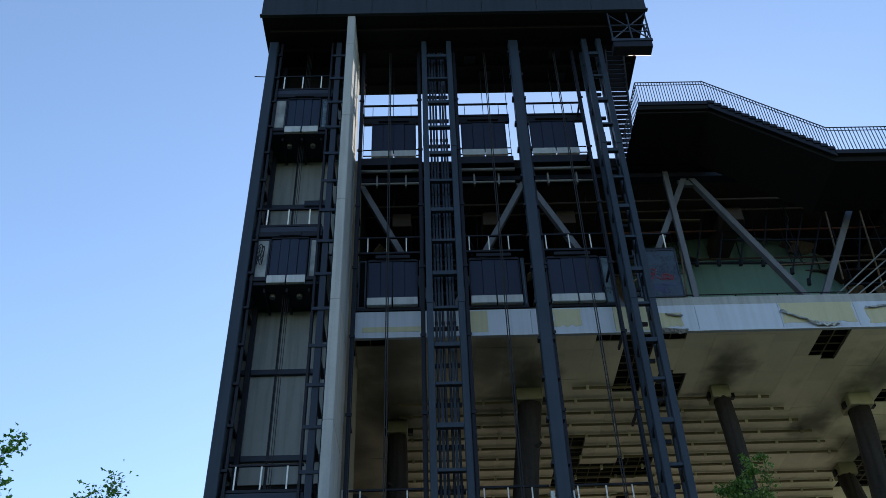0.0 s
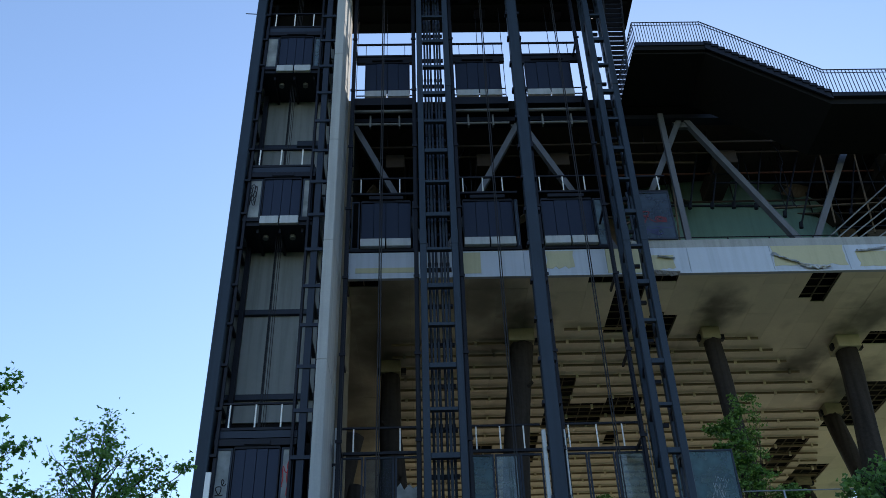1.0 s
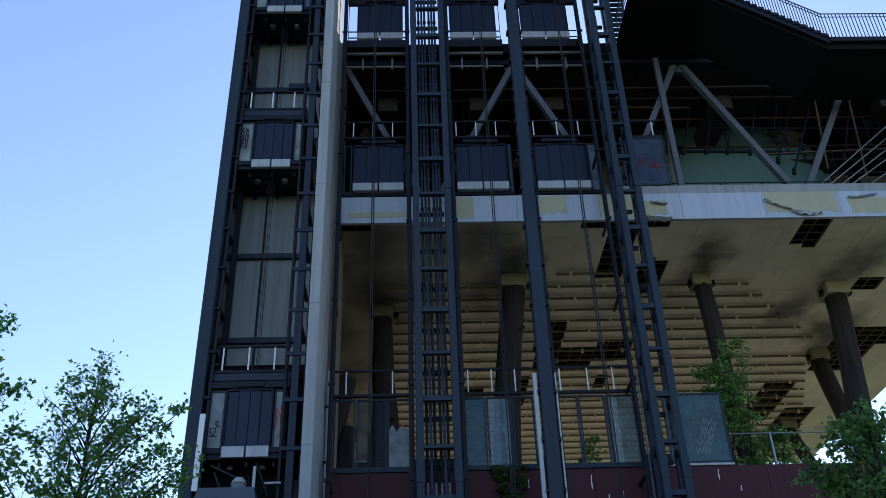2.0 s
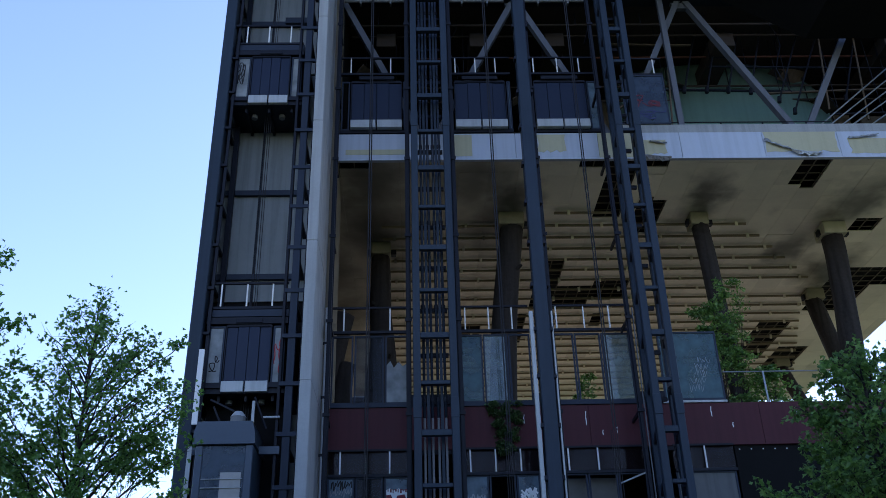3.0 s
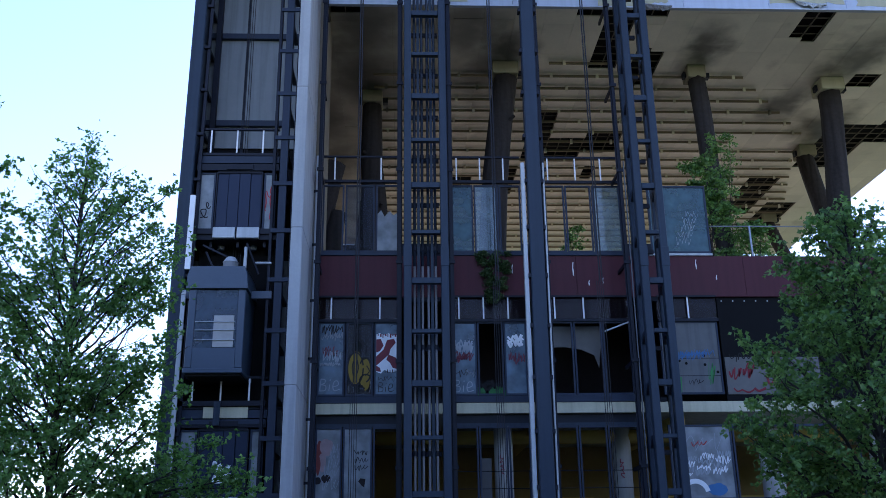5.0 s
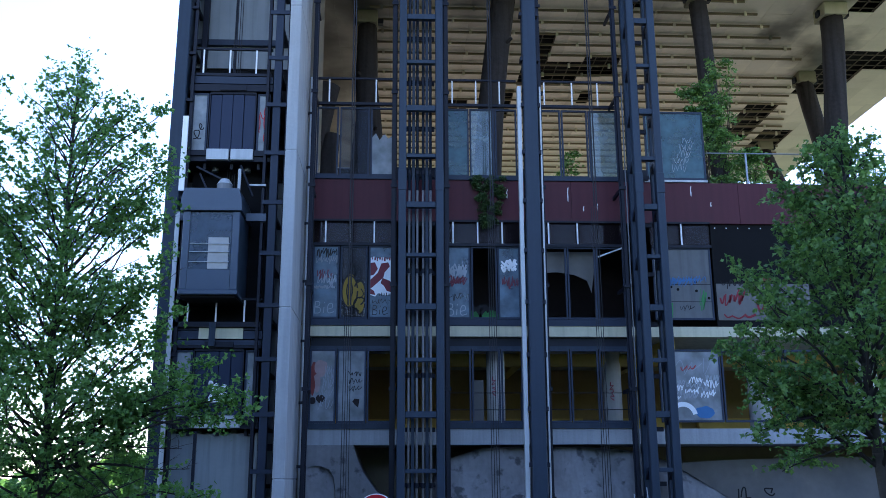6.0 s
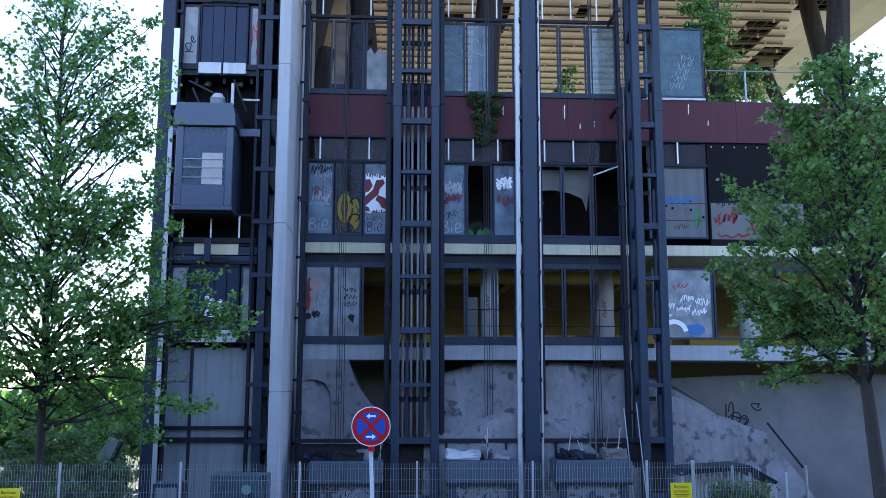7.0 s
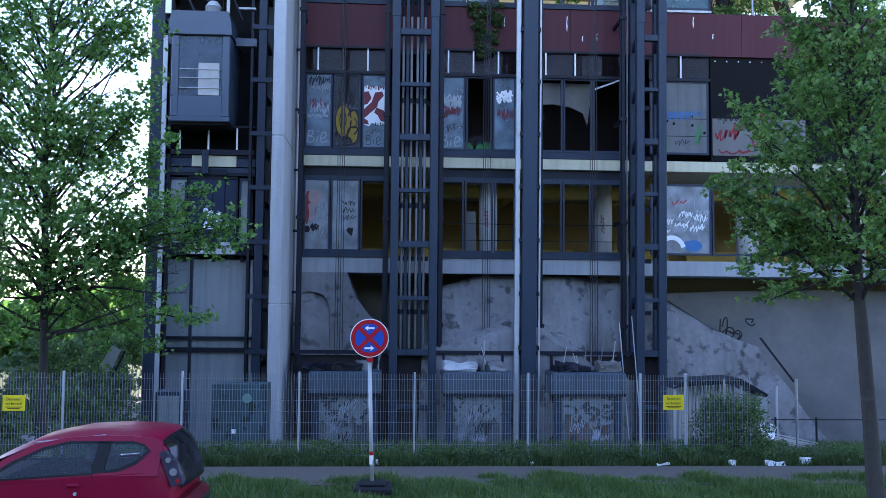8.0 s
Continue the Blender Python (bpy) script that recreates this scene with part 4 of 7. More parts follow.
for x, z in ((9.62, 9.42), (9.86, 9.33), (10.5, 9.6), (10.52, 9.28), (10.95, 9.02)):
    part("hole", bar((x, FACE + 0.058, z), (x, FACE + 0.05, z), 0.10, sides=12), BLACK, t, "black round hole")
pane("pane", -2.98, -2.08, FACE + 0.06, 4.71, 7.2, CLOUDY, "broken cloudy pane splashed with red paint", "lower panes")
pane("pane", -2.05, -1.07, FACE + 0.06, 4.71, 7.2, CLOUDY, "cloudy pane with a hole and dark scribbles", "lower panes")
pane("pane", -1.04, -0.12, FACE + 0.06, 4.71, 7.2, None, "empty window frame over an ochre room", "lower panes")
for a, b in ((1.62, 2.5), (2.53, 3.5), (3.53, 4.28), (5.12, 5.9), (5.93, 6.9), (6.93, 7.98)):
    pane("pane", a, b, FACE + 0.06, 4.71, 7.2, None, "empty window frame over an ochre room", "lower panes")
pane("pane", 9.0, 11.16, FACE + 0.06, 4.71, 7.2, CLOUDY, "cracked cloudy pane with white and blue graffiti", "lower panes")
pane("pane", 11.2, 13.4, FACE + 0.06, 4.71, 7.2, None, "empty window frame over an ochre room", "lower panes")
pane("pane", 13.45, 15.6, FACE + 0.06, 4.71, 7.2, None, "empty window frame over an ochre room", "lower panes")
pane("pane", -2.98, -2.2, FACE + 0.06, 13.42, 16.05, None, "empty dark window frame on the forest storey", "forest panes")
pane("pane", -2.15, -1.08, FACE + 0.06, 13.42, 16.05, GLASSD, "dark clear pane on the forest storey", "forest panes")
t = pane("pane", -1.04, -0.12, FACE + 0.06, 13.42, 16.05, None, "broken pane with a jagged upper edge", "forest panes")
part("glass", prism([(-0.98, 13.49), (-0.18, 13.49), (-0.18, 15.0), (-0.4, 14.86), (-0.55, 15.02), (-0.72, 14.8), (-0.85, 15.06), (-0.98, 14.9)], FACE + 0.06, FACE + 0.075), CLOUDY, t)
pane("pane", 1.62, 2.52, FACE + 0.06, 13.42, 16.05, TEALGLASS, "blue frosted pane on the forest storey", "forest panes")
pane("pane", 2.55, 3.45, FACE + 0.06, 13.42, 16.05, GLASSY, "shiny pane reflecting trees on the forest storey", "forest panes")
pane("pane", 3.48, 4.28, FACE + 0.06, 13.42, 16.05, None, "empty dark window frame on the forest storey", "forest panes")
pane("pane", 5.12, 5.9, FACE + 0.06, 13.42, 16.05, None, "empty dark window frame on the forest storey", "forest panes")
pane("pane", 5.93, 6.9, FACE + 0.06, 13.42, 16.05, None, "empty dark window frame on the forest storey", "forest panes")
pane("pane", 6.93, 7.98, FACE + 0.06, 13.42, 16.05, GLASSY, "pale shiny pane on the forest storey", "forest panes")
pane("pane", 9.0, 11.2, FACE + 0.06, 13.40, 16.05, TEALGLASS, "large blue frosted pane with white smears", "forest panes")
pane("pane", 9.05, 10.95, FACE - 0.02, 25.502, 28.1, DIMBLUE, "dim blue pane with red and violet scribbles", "upper panes")
# dark hoarding beyond the last pane of the graffiti storey
hoard = thing("hoarding", (13, FACE + 0.1, 8.0), "dark boarded wall with red and white graffiti", "hoarding")
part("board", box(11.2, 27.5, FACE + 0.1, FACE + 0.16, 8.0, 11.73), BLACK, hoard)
part("painted_base", box(11.25, 14.6, FACE + 0.08, FACE + 0.098, 8.24, 9.55), INNER2, hoard, "white painted lower band")
for k in range(16):
    part("eyelet", box(11.35 + 0.42 * k, 11.39 + 0.42 * k, FACE + 0.09, FACE + 0.098, 11.58, 11.62), WHITEPAINT, hoard, "small white eyelet")
t = thing("tarpaulin", (6.3, FACE + 0.7, 9.4), "torn grey sheet hanging in the dark window", "sheet")
part("sheet", prism([(5.1, 10.8), (7.15, 10.8), (7.0, 10.0), (6.9, 9.3), (6.75, 9.75), (6.3, 9.95), (5.7, 10.05), (5.1, 10.02)], FACE + 0.6, FACE + 0.63), INNER2, t)
part("loose_strip", bar((6.95, FACE + 0.1, 10.45), (7.95, FACE - 0.1, 10.8), 0.05), SILL, t, "loose pale strip")

# ---- lift tower beside the fin: back panels, landings, cab ----
tower = thing("tower_wall", (-5.9, 31, LOW), "grey-green panelled back wall of the lift tower", "wall", kind="structure")
for z0, z1 in ((LOW, 3.9), (3.95, 7.9), (7.95, 12.4), (12.45, 13.1), (17.5, 18.45), (18.5, 22.1), (22.3, 25.5), (25.55, 28.2), (28.3, 31.0), (31.05, 34.0), (34.05, 36.9), (36.95, 38.2)):
    for a, b in ((-7.6, -6.08), (-6.02, -4.0)):
        part("wall_panel", box(a, b, FACE + 0.05, FACE + 0.11, z0, z1, 0.008), PANELG, tower)
# Near-black backing; the dark inside the tower is in its colour.
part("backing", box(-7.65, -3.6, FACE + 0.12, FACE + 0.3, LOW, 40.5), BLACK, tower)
for z in (18.47, 22.2, 31.02, 7.92, 3.92):
    part("cross_beam", box(-7.5, -3.65, FACE - 0.12, FACE + 0.04, z - 0.11, z + 0.11), STEELD, tower)
part("side_cladding", box(-7.62, -7.52, 29.31, 31.11, LOW, 40.5), DARK, tower)
part("centre_mullion", box(-6.08, -6.02, FACE - 0.04, FACE + 0.05, LOW, 38), DARK, tower)
part("dark_board", box(-5.5, -4.3, FACE - 0.3, FACE + 0.04, 30.9, 31.2), STEELD, tower)
for z0 in (4.85, 13.66, 25.64, 34.42):
    dl = (-6.43, -4.92)
    lift_door(dl[0], dl[1], LAND, z0, z0 + 2.0, "closed navy lift door above a cantilevered landing")
    pane("side_light", -7.05, -6.5, LAND + 0.05, z0 - 0.1, z0 + 2.05, CLOUDY, "dirty pale side light beside the lift door", "side lights")
    pane("side_light", -4.84, -4.42, LAND + 0.05, z0 - 0.1, z0 + 2.05, CLOUDY if z0 < 30 else FROST, "dirty pale side light beside the lift door", "side lights")
    transom(-7.15, -4.4, LAND, z0 + 2.78, z0 + 3.66, (-6.75, -5.85, -4.95))
    t = thing("landing_platform", (-5.8, 30.1, z0 - 0.45), "dark cantilevered steel landing with brackets underneath", "platform", "tower landings")
    part("deck", box(-7.15, -4.35, LAND - 0.02, FACE + 0.04, z0 - 0.42, z0 - 0.12), DARK, t)
    part("upper_deck", box(-7.15, -4.35, LAND - 0.02, FACE + 0.04, z0 + 2.4, z0 + 2.66), STEELD, t)
    part("fascia_beam", box(-7.15, -4.35, LAND - 0.1, LAND - 0.03, z0 - 0.24, z0 - 0.05), DARK, t)
    part("upper_fascia", box(-7.15, -4.35, LAND - 0.08, LAND - 0.03, z0 + 2.1, z0 + 2.34), DARK, t)
    for x in (-6.6, -5.7, -4.8):
        part("bracket", prism([(x, z0 - 0.42), (x + 0.09, z0 - 0.42), (x + 0.09, z0 - 0.62), (x, z0 - 0.62)], LAND + 0.2, FACE), DARK, t)
    for x in (-6.3, -5.2):
        part("underside_lamp", bar((x, 29.9, z0 - 0.42), (x, 29.9, z0 - 0.56), 0.24, sides=12), PIPE, t, "grey unlit underside lamp")
# Black sheets that stand in for the shade behind landings and shaft.
part("shade_board", box(-7.1, -4.4, LAND + 0.9, LAND + 0.98, 4.7, 7.6), BLACK, tower)
part("shade_board", box(-7.1, -4.4, LAND + 0.9, LAND + 0.98, 25.5, 28.2), BLACK, tower)
part("shade_board", box(-7.1, -4.4, LAND + 0.9, LAND + 0.98, 13.5, 16.2), BLACK, tower)
part("shade_board", box(-7.1, -4.4, LAND + 0.9, LAND + 0.98, 34.3, 37.0), BLACK, tower)
part("shade_board", box(-7.1, -4.4, LAND + 1.0, LAND + 1.06, 7.6, 13.3), BLACK, tower)
part("low_door_rail", box(-7.1, -4.4, LAND + 0.2, LAND + 0.3, 1.75, 1.85), DARK, tower)
part("low_door_rail", box(-7.1, -4.4, LAND + 0.2, LAND + 0.3, 1.35, 1.5), DARK, tower)
part("low_panel", box(-7.1, -4.4, LAND + 0.35, LAND + 0.42, LOW, 4.3), PANELG, tower)
part("low_strip", box(-6.07, -5.98, 28.0, 28.08, LOW, 4.3), DARK, tower)

cab = thing("lift_cab", (-5.95, 28.2, 8.6), "blue-grey glazed lift cab stopped in the tower", "lift cab")
part("lid", prism([(-6.95, 11.22), (-5.0, 11.22), (-5.03, 11.62), (-5.12, 11.95), (-6.84, 11.95), (-6.93, 11.62)], 28.1, 30.1), CABBLUE, cab)
part("body_frame", box(-6.85, -6.62, 28.2, 30.0, 8.66, 11.2, 0.02), CABBLUE, cab)
part("body_frame", box(-5.30, -5.06, 28.2, 30.0, 8.66, 11.2, 0.02), CABBLUE, cab)
part("apron", box(-6.62, -5.30, 28.2, 28.3, 8.66, 9.3), CABBLUE, cab)
part("apron_lip", box(-6.88, -5.03, 28.17, 30.02, 8.5, 8.655, 0.02), CABBLUE, cab)
# Cab underside coloured black for its shade.
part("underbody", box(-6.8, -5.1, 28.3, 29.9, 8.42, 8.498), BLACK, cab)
part("front_glass", box(-6.61, -5.31, 28.24, 28.26, 9.31, 11.19), CABPANE, cab, "bluish cab window")
part("back_wall", box(-6.61, -5.31, 29.9, 29.98, 8.66, 11.2), PANELG, cab)
part("pale_notice", box(-6.02, -5.38, 28.222, 28.236, 9.33, 10.35), CLOUDY2, cab, "pale sheet behind the cab window")
for z in (9.55, 9.87, 10.14):
    part("grab_bar", bar((-6.6, 28.2, z), (-5.35, 28.2, z), 0.03, sides=8), SILL, cab, "pale grab bar")
part("motor", bar((-5.68, 28.6, 11.95), (-5.68, 28.6, 12.22), 0.5, sides=16), PIPE, cab, "grey domed fan", smooth=False)
part("motor_dome", bar((-5.68, 28.6, 12.22), (-5.68, 28.6, 12.4), 0.52, sides=16, w2=0.28), SILL, cab, "pale domed fan cap")
part("upright", box(-5.25, -5.16, 28.5, 28.6, 11.95, 12.75), SILL, cab)
for a, b in (((-6.6, 28.5, 12.8), (-5.8, 28.5, 12.4)), ((-6.5, 28.6, 12.6), (-6.2, 28.6, 11.95)), ((-5.2, 28.6, 12.9), (-4.8, 28.8, 11.9))):
    part("brace", bar(a, b, 0.06), DARK, cab)
part("side_rail", box(-4.98, -4.4, 28.9, 29.0, 12.3, 12.36), SILL, cab)
part("side_plate", box(-7.15, -6.9, 28.9, 29.0, 11.1, 11.35), CABBLUE, cab)
part("side_plate", box(-5.0, -4.35, 28.9, 29.0, 11.1, 11.35), CABBLUE, cab)
# machinery under the cab
gear = thing("lift_buffer", (-5.8, LAND, 7.1), "dark steel buffer frame with a pale cover under the cab", "machinery")
part("beam", box(-7.1, -4.4, LAND - 0.15, LAND + 0.05, 7.62, 7.78), DARK, gear)
part("beam", box(-7.1, -4.4, LAND - 0.1, LAND + 0.05, 7.05, 7.2), STEELD, gear)
part("cover", box(-6.35, -4.95, LAND - 0.05, LAND + 0.1, 7.25, 7.6), SLAB, gear, "pale cover plate")
part("post", box(-6.0, -5.8, LAND - 0.22, LAND - 0.16, 7.0, 7.75), STEEL, gear)

# ---- outside stair from the roof deck ----
stair = thing("roof_stair", (13, 27.6, 30.7), "dark steel stair with barred railing outside the upper storeys", "stair")
# Stair landing and soffit in near-black; the shade beneath is in the colour.
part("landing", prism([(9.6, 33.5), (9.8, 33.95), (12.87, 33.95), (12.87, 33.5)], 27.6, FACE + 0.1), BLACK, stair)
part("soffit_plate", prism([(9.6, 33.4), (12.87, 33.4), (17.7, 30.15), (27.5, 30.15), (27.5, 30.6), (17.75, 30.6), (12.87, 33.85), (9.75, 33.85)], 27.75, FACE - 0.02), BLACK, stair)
part("string", prism([(12.87, 33.9), (17.75, 30.66), (17.75, 30.3), (12.87, 33.54)], 27.55, 27.62), DARK, stair)
part("landing_edge", box(9.75, 12.9, 27.55, 27.65, 33.75, 33.97), DARK, stair)
part("lower_landing", box(17.7, 27.6, 27.55, FACE + 0.1, 30.45, 30.68), DARK, stair)
for i in range(18):
    x = 12.87 + 4.85 / 18 * i
    z = 33.95 - 3.27 / 18 * (i + 1)
    part("tread", prism([(x, z + 0.18), (x + 0.30, z + 0.14), (x + 0.30, z - 0.02), (x, z + 0.02)], 27.5, 28.9), DARK, stair)


def railing(parent, a, b, h, n, lean=0.0):
    a, b = Vector(a), Vector(b)
    part("handrail", bar(a + Vector((lean, 0, h)), b + Vector((lean, 0, h)), 0.05, sides=8), STEELD, parent)
    part("mid_rail", bar(a + Vector((lean, 0, h * 0.86)), b + Vector((lean, 0, h * 0.86)), 0.035, sides=8), STEELD, parent)
    for i in range(n + 1):
        p = a.lerp(b, i / n)
        part("baluster", bar(p, p + Vector((lean, 0, h)), 0.026, sides=4), STEELD, parent)


railing(stair, (9.8, 27.58, 33.95), (12.87, 27.58, 33.95), 1.36, 24)
railing(stair, (12.87, 27.58, 33.95), (17.75, 27.58, 30.68), 1.4, 40)
railing(stair, (17.75, 27.58, 30.68), (27.5, 27.58, 30.68), 1.4, 60)
railing(stair, (9.8, 27.6, 33.95), (9.8, 30.9, 33.95), 1.36, 16)
# cage balcony and ladder stair under the head box
cage = thing("service_cage", (10.3, 28.0, 38.15), "dark steel service cage hung under the machine house", "cage")
part("floor_pan", box(9.3, 11.2, 27.7, 28.3, 38.15, 38.55, 0.02), DARK, cage)
part("edge_rail", box(9.25, 11.25, 27.66, 27.74, 38.55, 38.72), STEELD, cage)
for x in (9.3, 10.25, 11.15):
    part("upright", box(x, x + 0.07, 27.7, 27.77, 38.6, 40.8), STEELD, cage)
part("upright", box(11.15, 11.22, 28.23, 28.3, 38.55, 40.8), STEELD, cage)
for a, b in (((9.3, 27.72, 40.7), (11.15, 27.72, 38.7)), ((9.3, 27.72, 38.7), (11.15, 27.72, 40.7)), ((11.18, 27.7, 38.7), (11.18, 28.25, 40.7))):
    part("cross_brace", bar(a, b, 0.05), STEELD, cage)
for z in (39.3, 39.8):
    part("guard_rail", box(9.3, 11.2, 27.7, 27.74, z, z + 0.05), STEELD, cage)
    part("guard_rail", box(11.16, 11.2, 27.7, 28.28, z, z + 0.05), STEELD, cage)
steps = thing("ladder_stair", (9.9, 30.5, 34.0), "steep dark steel stair up to the service cage", "stair")
for x in (9.35, 10.25):
    part("stringer", bar((x, 31.4, 34.0), (x, 29.4, 40.0), 0.08, 0.2), DARK, steps)
for i in range(24):
    u = i / 24
    part("step", box(9.4, 10.22, 31.4 - 2.0 * u - 0.12, 31.4 - 2.0 * u + 0.12, 34.1 + 6.0 * u, 34.14 + 6.0 * u), STEELD, steps)

# ---- upper storey: truss diagonals, teal wall, hanging rods, pipes ----
truss = thing("truss", (8, 31.6, 25.1), "pale grey steel truss diagonals across the dark upper storey", "truss")
for a, b in (((-3.1, 33.1), (0.55, 25.1)), ((4.75, 33.0), (0.95, 25.2)), ((4.95, 32.9), (8.55, 25.1)), ((12.5, 33.1), (8.8, 25.1)), ((12.75, 33.1), (16.75, 25.2)), ((21.0, 33.0), (16.85, 25.2)), ((21.3, 33.0), (25.2, 25.2))):
    part("diagonal", bar((a[0], 31.7, a[1]), (b[0], 31.7, b[1]), 0.30, 0.26), TRUSSGREY, truss)
part("post", box(11.4, 11.65, 31.3, 31.5, 25.4, 33.2, 0.01), TRUSSGREY, truss)
for x in (4.85, 12.62, 21.15):
    part("gusset", prism([(x - 0.6, 33.2), (x + 0.6, 33.2), (x + 0.3, 32.6), (x - 0.3, 32.6)], 31.66, 31.86), TRUSSGREY, truss)
part("top_chord", box(LEFT, RIGHT, 31.4, 31.9, 32.95, 33.2), DARK, truss)
part("rail_pipe", bar((9.0, 31.35, 25.85), (18.0, 31.35, 25.85), 0.05, sides=8), DARK, truss)
for x in (13.2, 15.0, 16.9):
    part("rail_post", box(x, x + 0.05, 31.33, 31.38, 25.5, 25.86), DARK, truss)
teal = thing("curved_teal_wall", (16, 37, 25.1), "pale teal curved auditorium wall in the upper storey", "wall")
bm = bmesh.new()
pts = []
for i in range(25):
    u = i / 24
    g = math.pi * u
    pts.append((16.2 - 5.4 * math.cos(g), 37.6 - 1.4 * math.sin(g), 33.1 if u < 0.55 else 33.1 - (u - 0.55) ** 1.6 * 9.0))
lo = [bm.verts.new((x, y, 25.1)) for x, y, z in pts]
hi = [bm.verts.new((x, y, z)) for x, y, z in pts]
lo2 = [bm.verts.new((x, y + 0.2, 25.1)) for x, y, z in pts]
hi2 = [bm.verts.new((x, y + 0.2, z)) for x, y, z in pts]
for i in range(24):
    bm.faces.new((lo[i], lo[i + 1], hi[i + 1], hi[i]))
    bm.faces.new((lo2[i + 1], lo2[i], hi2[i], hi2[i + 1]))
    bm.faces.new((hi[i], hi[i + 1], hi2[i + 1], hi2[i]))
part("wall_shell", bm, TEAL, teal, smooth=True)
for a, b in (((13.96, 33.15), (12.96, 29.73)), ((15.06, 33.14), (14.04, 29.73)), ((16.1, 33.1), (15.07, 29.72)), ((17.2, 33.14), (16.14, 29.65)), ((19.12, 33.2), (17.4, 29.14)), ((20.1, 33.2), (18.01, 28.47)), ((22.0, 33.2), (20.6, 29.2))):
    t = thing("hanging_rod", (b[0], 34, b[1]), "thin dark steel rod hanging askew from the ceiling", "rod", "hanging rods")
    part("rod", bar((a[0], 34, a[1] + 0.1), (b[0], 34, b[1]), 0.09, sides=8), DARK, t)
    part("foot", bar((b[0], 34, b[1] + 0.1), (b[0] - 0.06, 34, b[1] - 0.22), 0.2, sides=8), DARK, t)
for k, (z, y) in enumerate(((32.4, 32.6), (32.0, 34.5), (31.4, 36.0), (30.9, 36.5), (32.6, 33.6), (30.2, 38.2))):
    t = thing("ceiling_pipe", (12, y, z), "rusty service pipe hung under the dark ceiling", "pipe", "ceiling pipes")
    part("pipe", bar((LEFT + 0.2, y, z), (RIGHT - 0.2, y, z + 0.15), 0.11, sides=8), RUST if k == 1 else DIMBROWN, t, smooth=True)
    x = -1.5 + k
    while x < RIGHT:
        part("hanger", bar((x, y, z), (x, y, 33.2), 0.05), DARK, t)
        x += 3.1
rz = random.Random(12)
for k in range(16):
    x, y = rz.uniform(-2, 26), rz.uniform(33, 40)
    z0 = rz.uniform(28.5, 31.5)
    t = thing("loose_cable", (x, y, z0), "loose dark cable dangling from the ceiling", "cable", "dangling cables")
    pts = [(x + 0.25 * math.sin(i * 1.3 + k), y, 33.2 + (z0 - 33.2) * i / 6) for i in range(7)]
    bm = bmesh.new()
    add_path(bm, pts, 0.05)
    part("cable", bm, DARK, t)
for i, (a, b) in enumerate((((18.65, 27.46), (23.5, 31.2)), ((18.9, 27.4), (24.0, 31.0)), ((19.3, 27.4), (24.2, 30.6)), ((19.56, 27.4), (24.5, 30.3)), ((20.34, 27.4), (24.7, 29.8)), ((21.2, 27.4), (25.0, 29.2)))):
    t = thing("leaning_pole", (a[0], 33, 25.1), "thin silver pole leaning in a fan shape", "pole", "leaning poles")
    part("pole", bar((a[0] - 2.3, 33 + 0.1 * i, 25.12), (b[0], 33.4 + 0.1 * i, b[1]), 0.075, sides=8), GALV, t)

for k, (a, b) in enumerate((((9.2, 33.9, 32.4), (13.6, 33.9, 32.3)), ((11.0, 34.6, 30.2), (19.0, 34.6, 30.0)), ((17.0, 34.2, 29.6), (24.0, 34.2, 29.9)), ((19.6, 34.0, 28.2), (22.6, 34.0, 28.3)), ((9.4, 35.0, 29.0), (12.4, 35.0, 31.0)), ((14.5, 34.4, 31.4), (26.8, 34.4, 31.2)))):
    t = thing("loose_rail", a, "dusty grey ceiling rail hanging loose in the upper storey", "rail", "loose rails")
    part("rail", bar(a, b, 0.11, 0.07), DARK if k % 2 else PARTITION, t)
    for u in (0.15, 0.85):
        p = Vector(a).lerp(Vector(b), u)
        part("hanger", bar(p, (p.x, p.y, 33.2), 0.03), DARK, t)
for x, z0 in ((11.9, 27.0), (19.4, 28.2), (21.1, 27.6), (23.6, 27.9), (25.2, 26.5)):
    t = thing("hanging_rod", (x, 33.6, z0), "thin dark steel rod hanging askew from the ceiling", "rod", "hanging rods")
    part("rod", bar((x + 0.5, 33.6, 33.2), (x, 33.6, z0), 0.09, sides=8), PARTITION, t)
rz = random.Random(31)
for k in range(26):
    x, y, z = rz.uniform(-2.5, 26), rz.uniform(33.5, 44), rz.uniform(30.3, 32.9)
    w, d = rz.uniform(0.6, 1.8), rz.uniform(0.4, 1.2)
    t = thing("loose_board", (x, y, z), "dim brown ceiling panel hanging loose in the upper storey", "board", "loose ceiling boards")
    bm = box(-w / 2, w / 2, -d / 2, d / 2, -0.02, 0.02)
    bmesh.ops.transform(bm, matrix=pose(x, y, z, rz.uniform(-50, 50), rz.uniform(-35, 35), rz.uniform(0, 90)), verts=bm.verts)
    part("board", bm, DIMBROWN if k % 3 else PARTITION, t)
    part("hanger", bar((x, y, z), (x, y, 33.2), 0.03), DARK, t)
for k, (x, w) in enumerate(((-1.6, 0.9), (2.8, 0.7), (6.4, 0.9), (14.5, 1.0), (22.8, 1.1))):
    t = thing("air_duct", (x, 38, 31.6), "dim rectangular air duct under the dark ceiling", "duct", "air ducts")
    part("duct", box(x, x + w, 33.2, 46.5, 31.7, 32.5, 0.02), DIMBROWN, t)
    for y in (34, 37, 40):
        part("flange", box(x - 0.04, x + w + 0.04, y, y + 0.08, 31.66, 32.54), DARK, t)

# ---- rail and shrubs on the forest storey ----
t = thing("forest_guard_rail", (19, 31.2, 13.27), "thin galvanised guard rail along the forest storey", "rail")
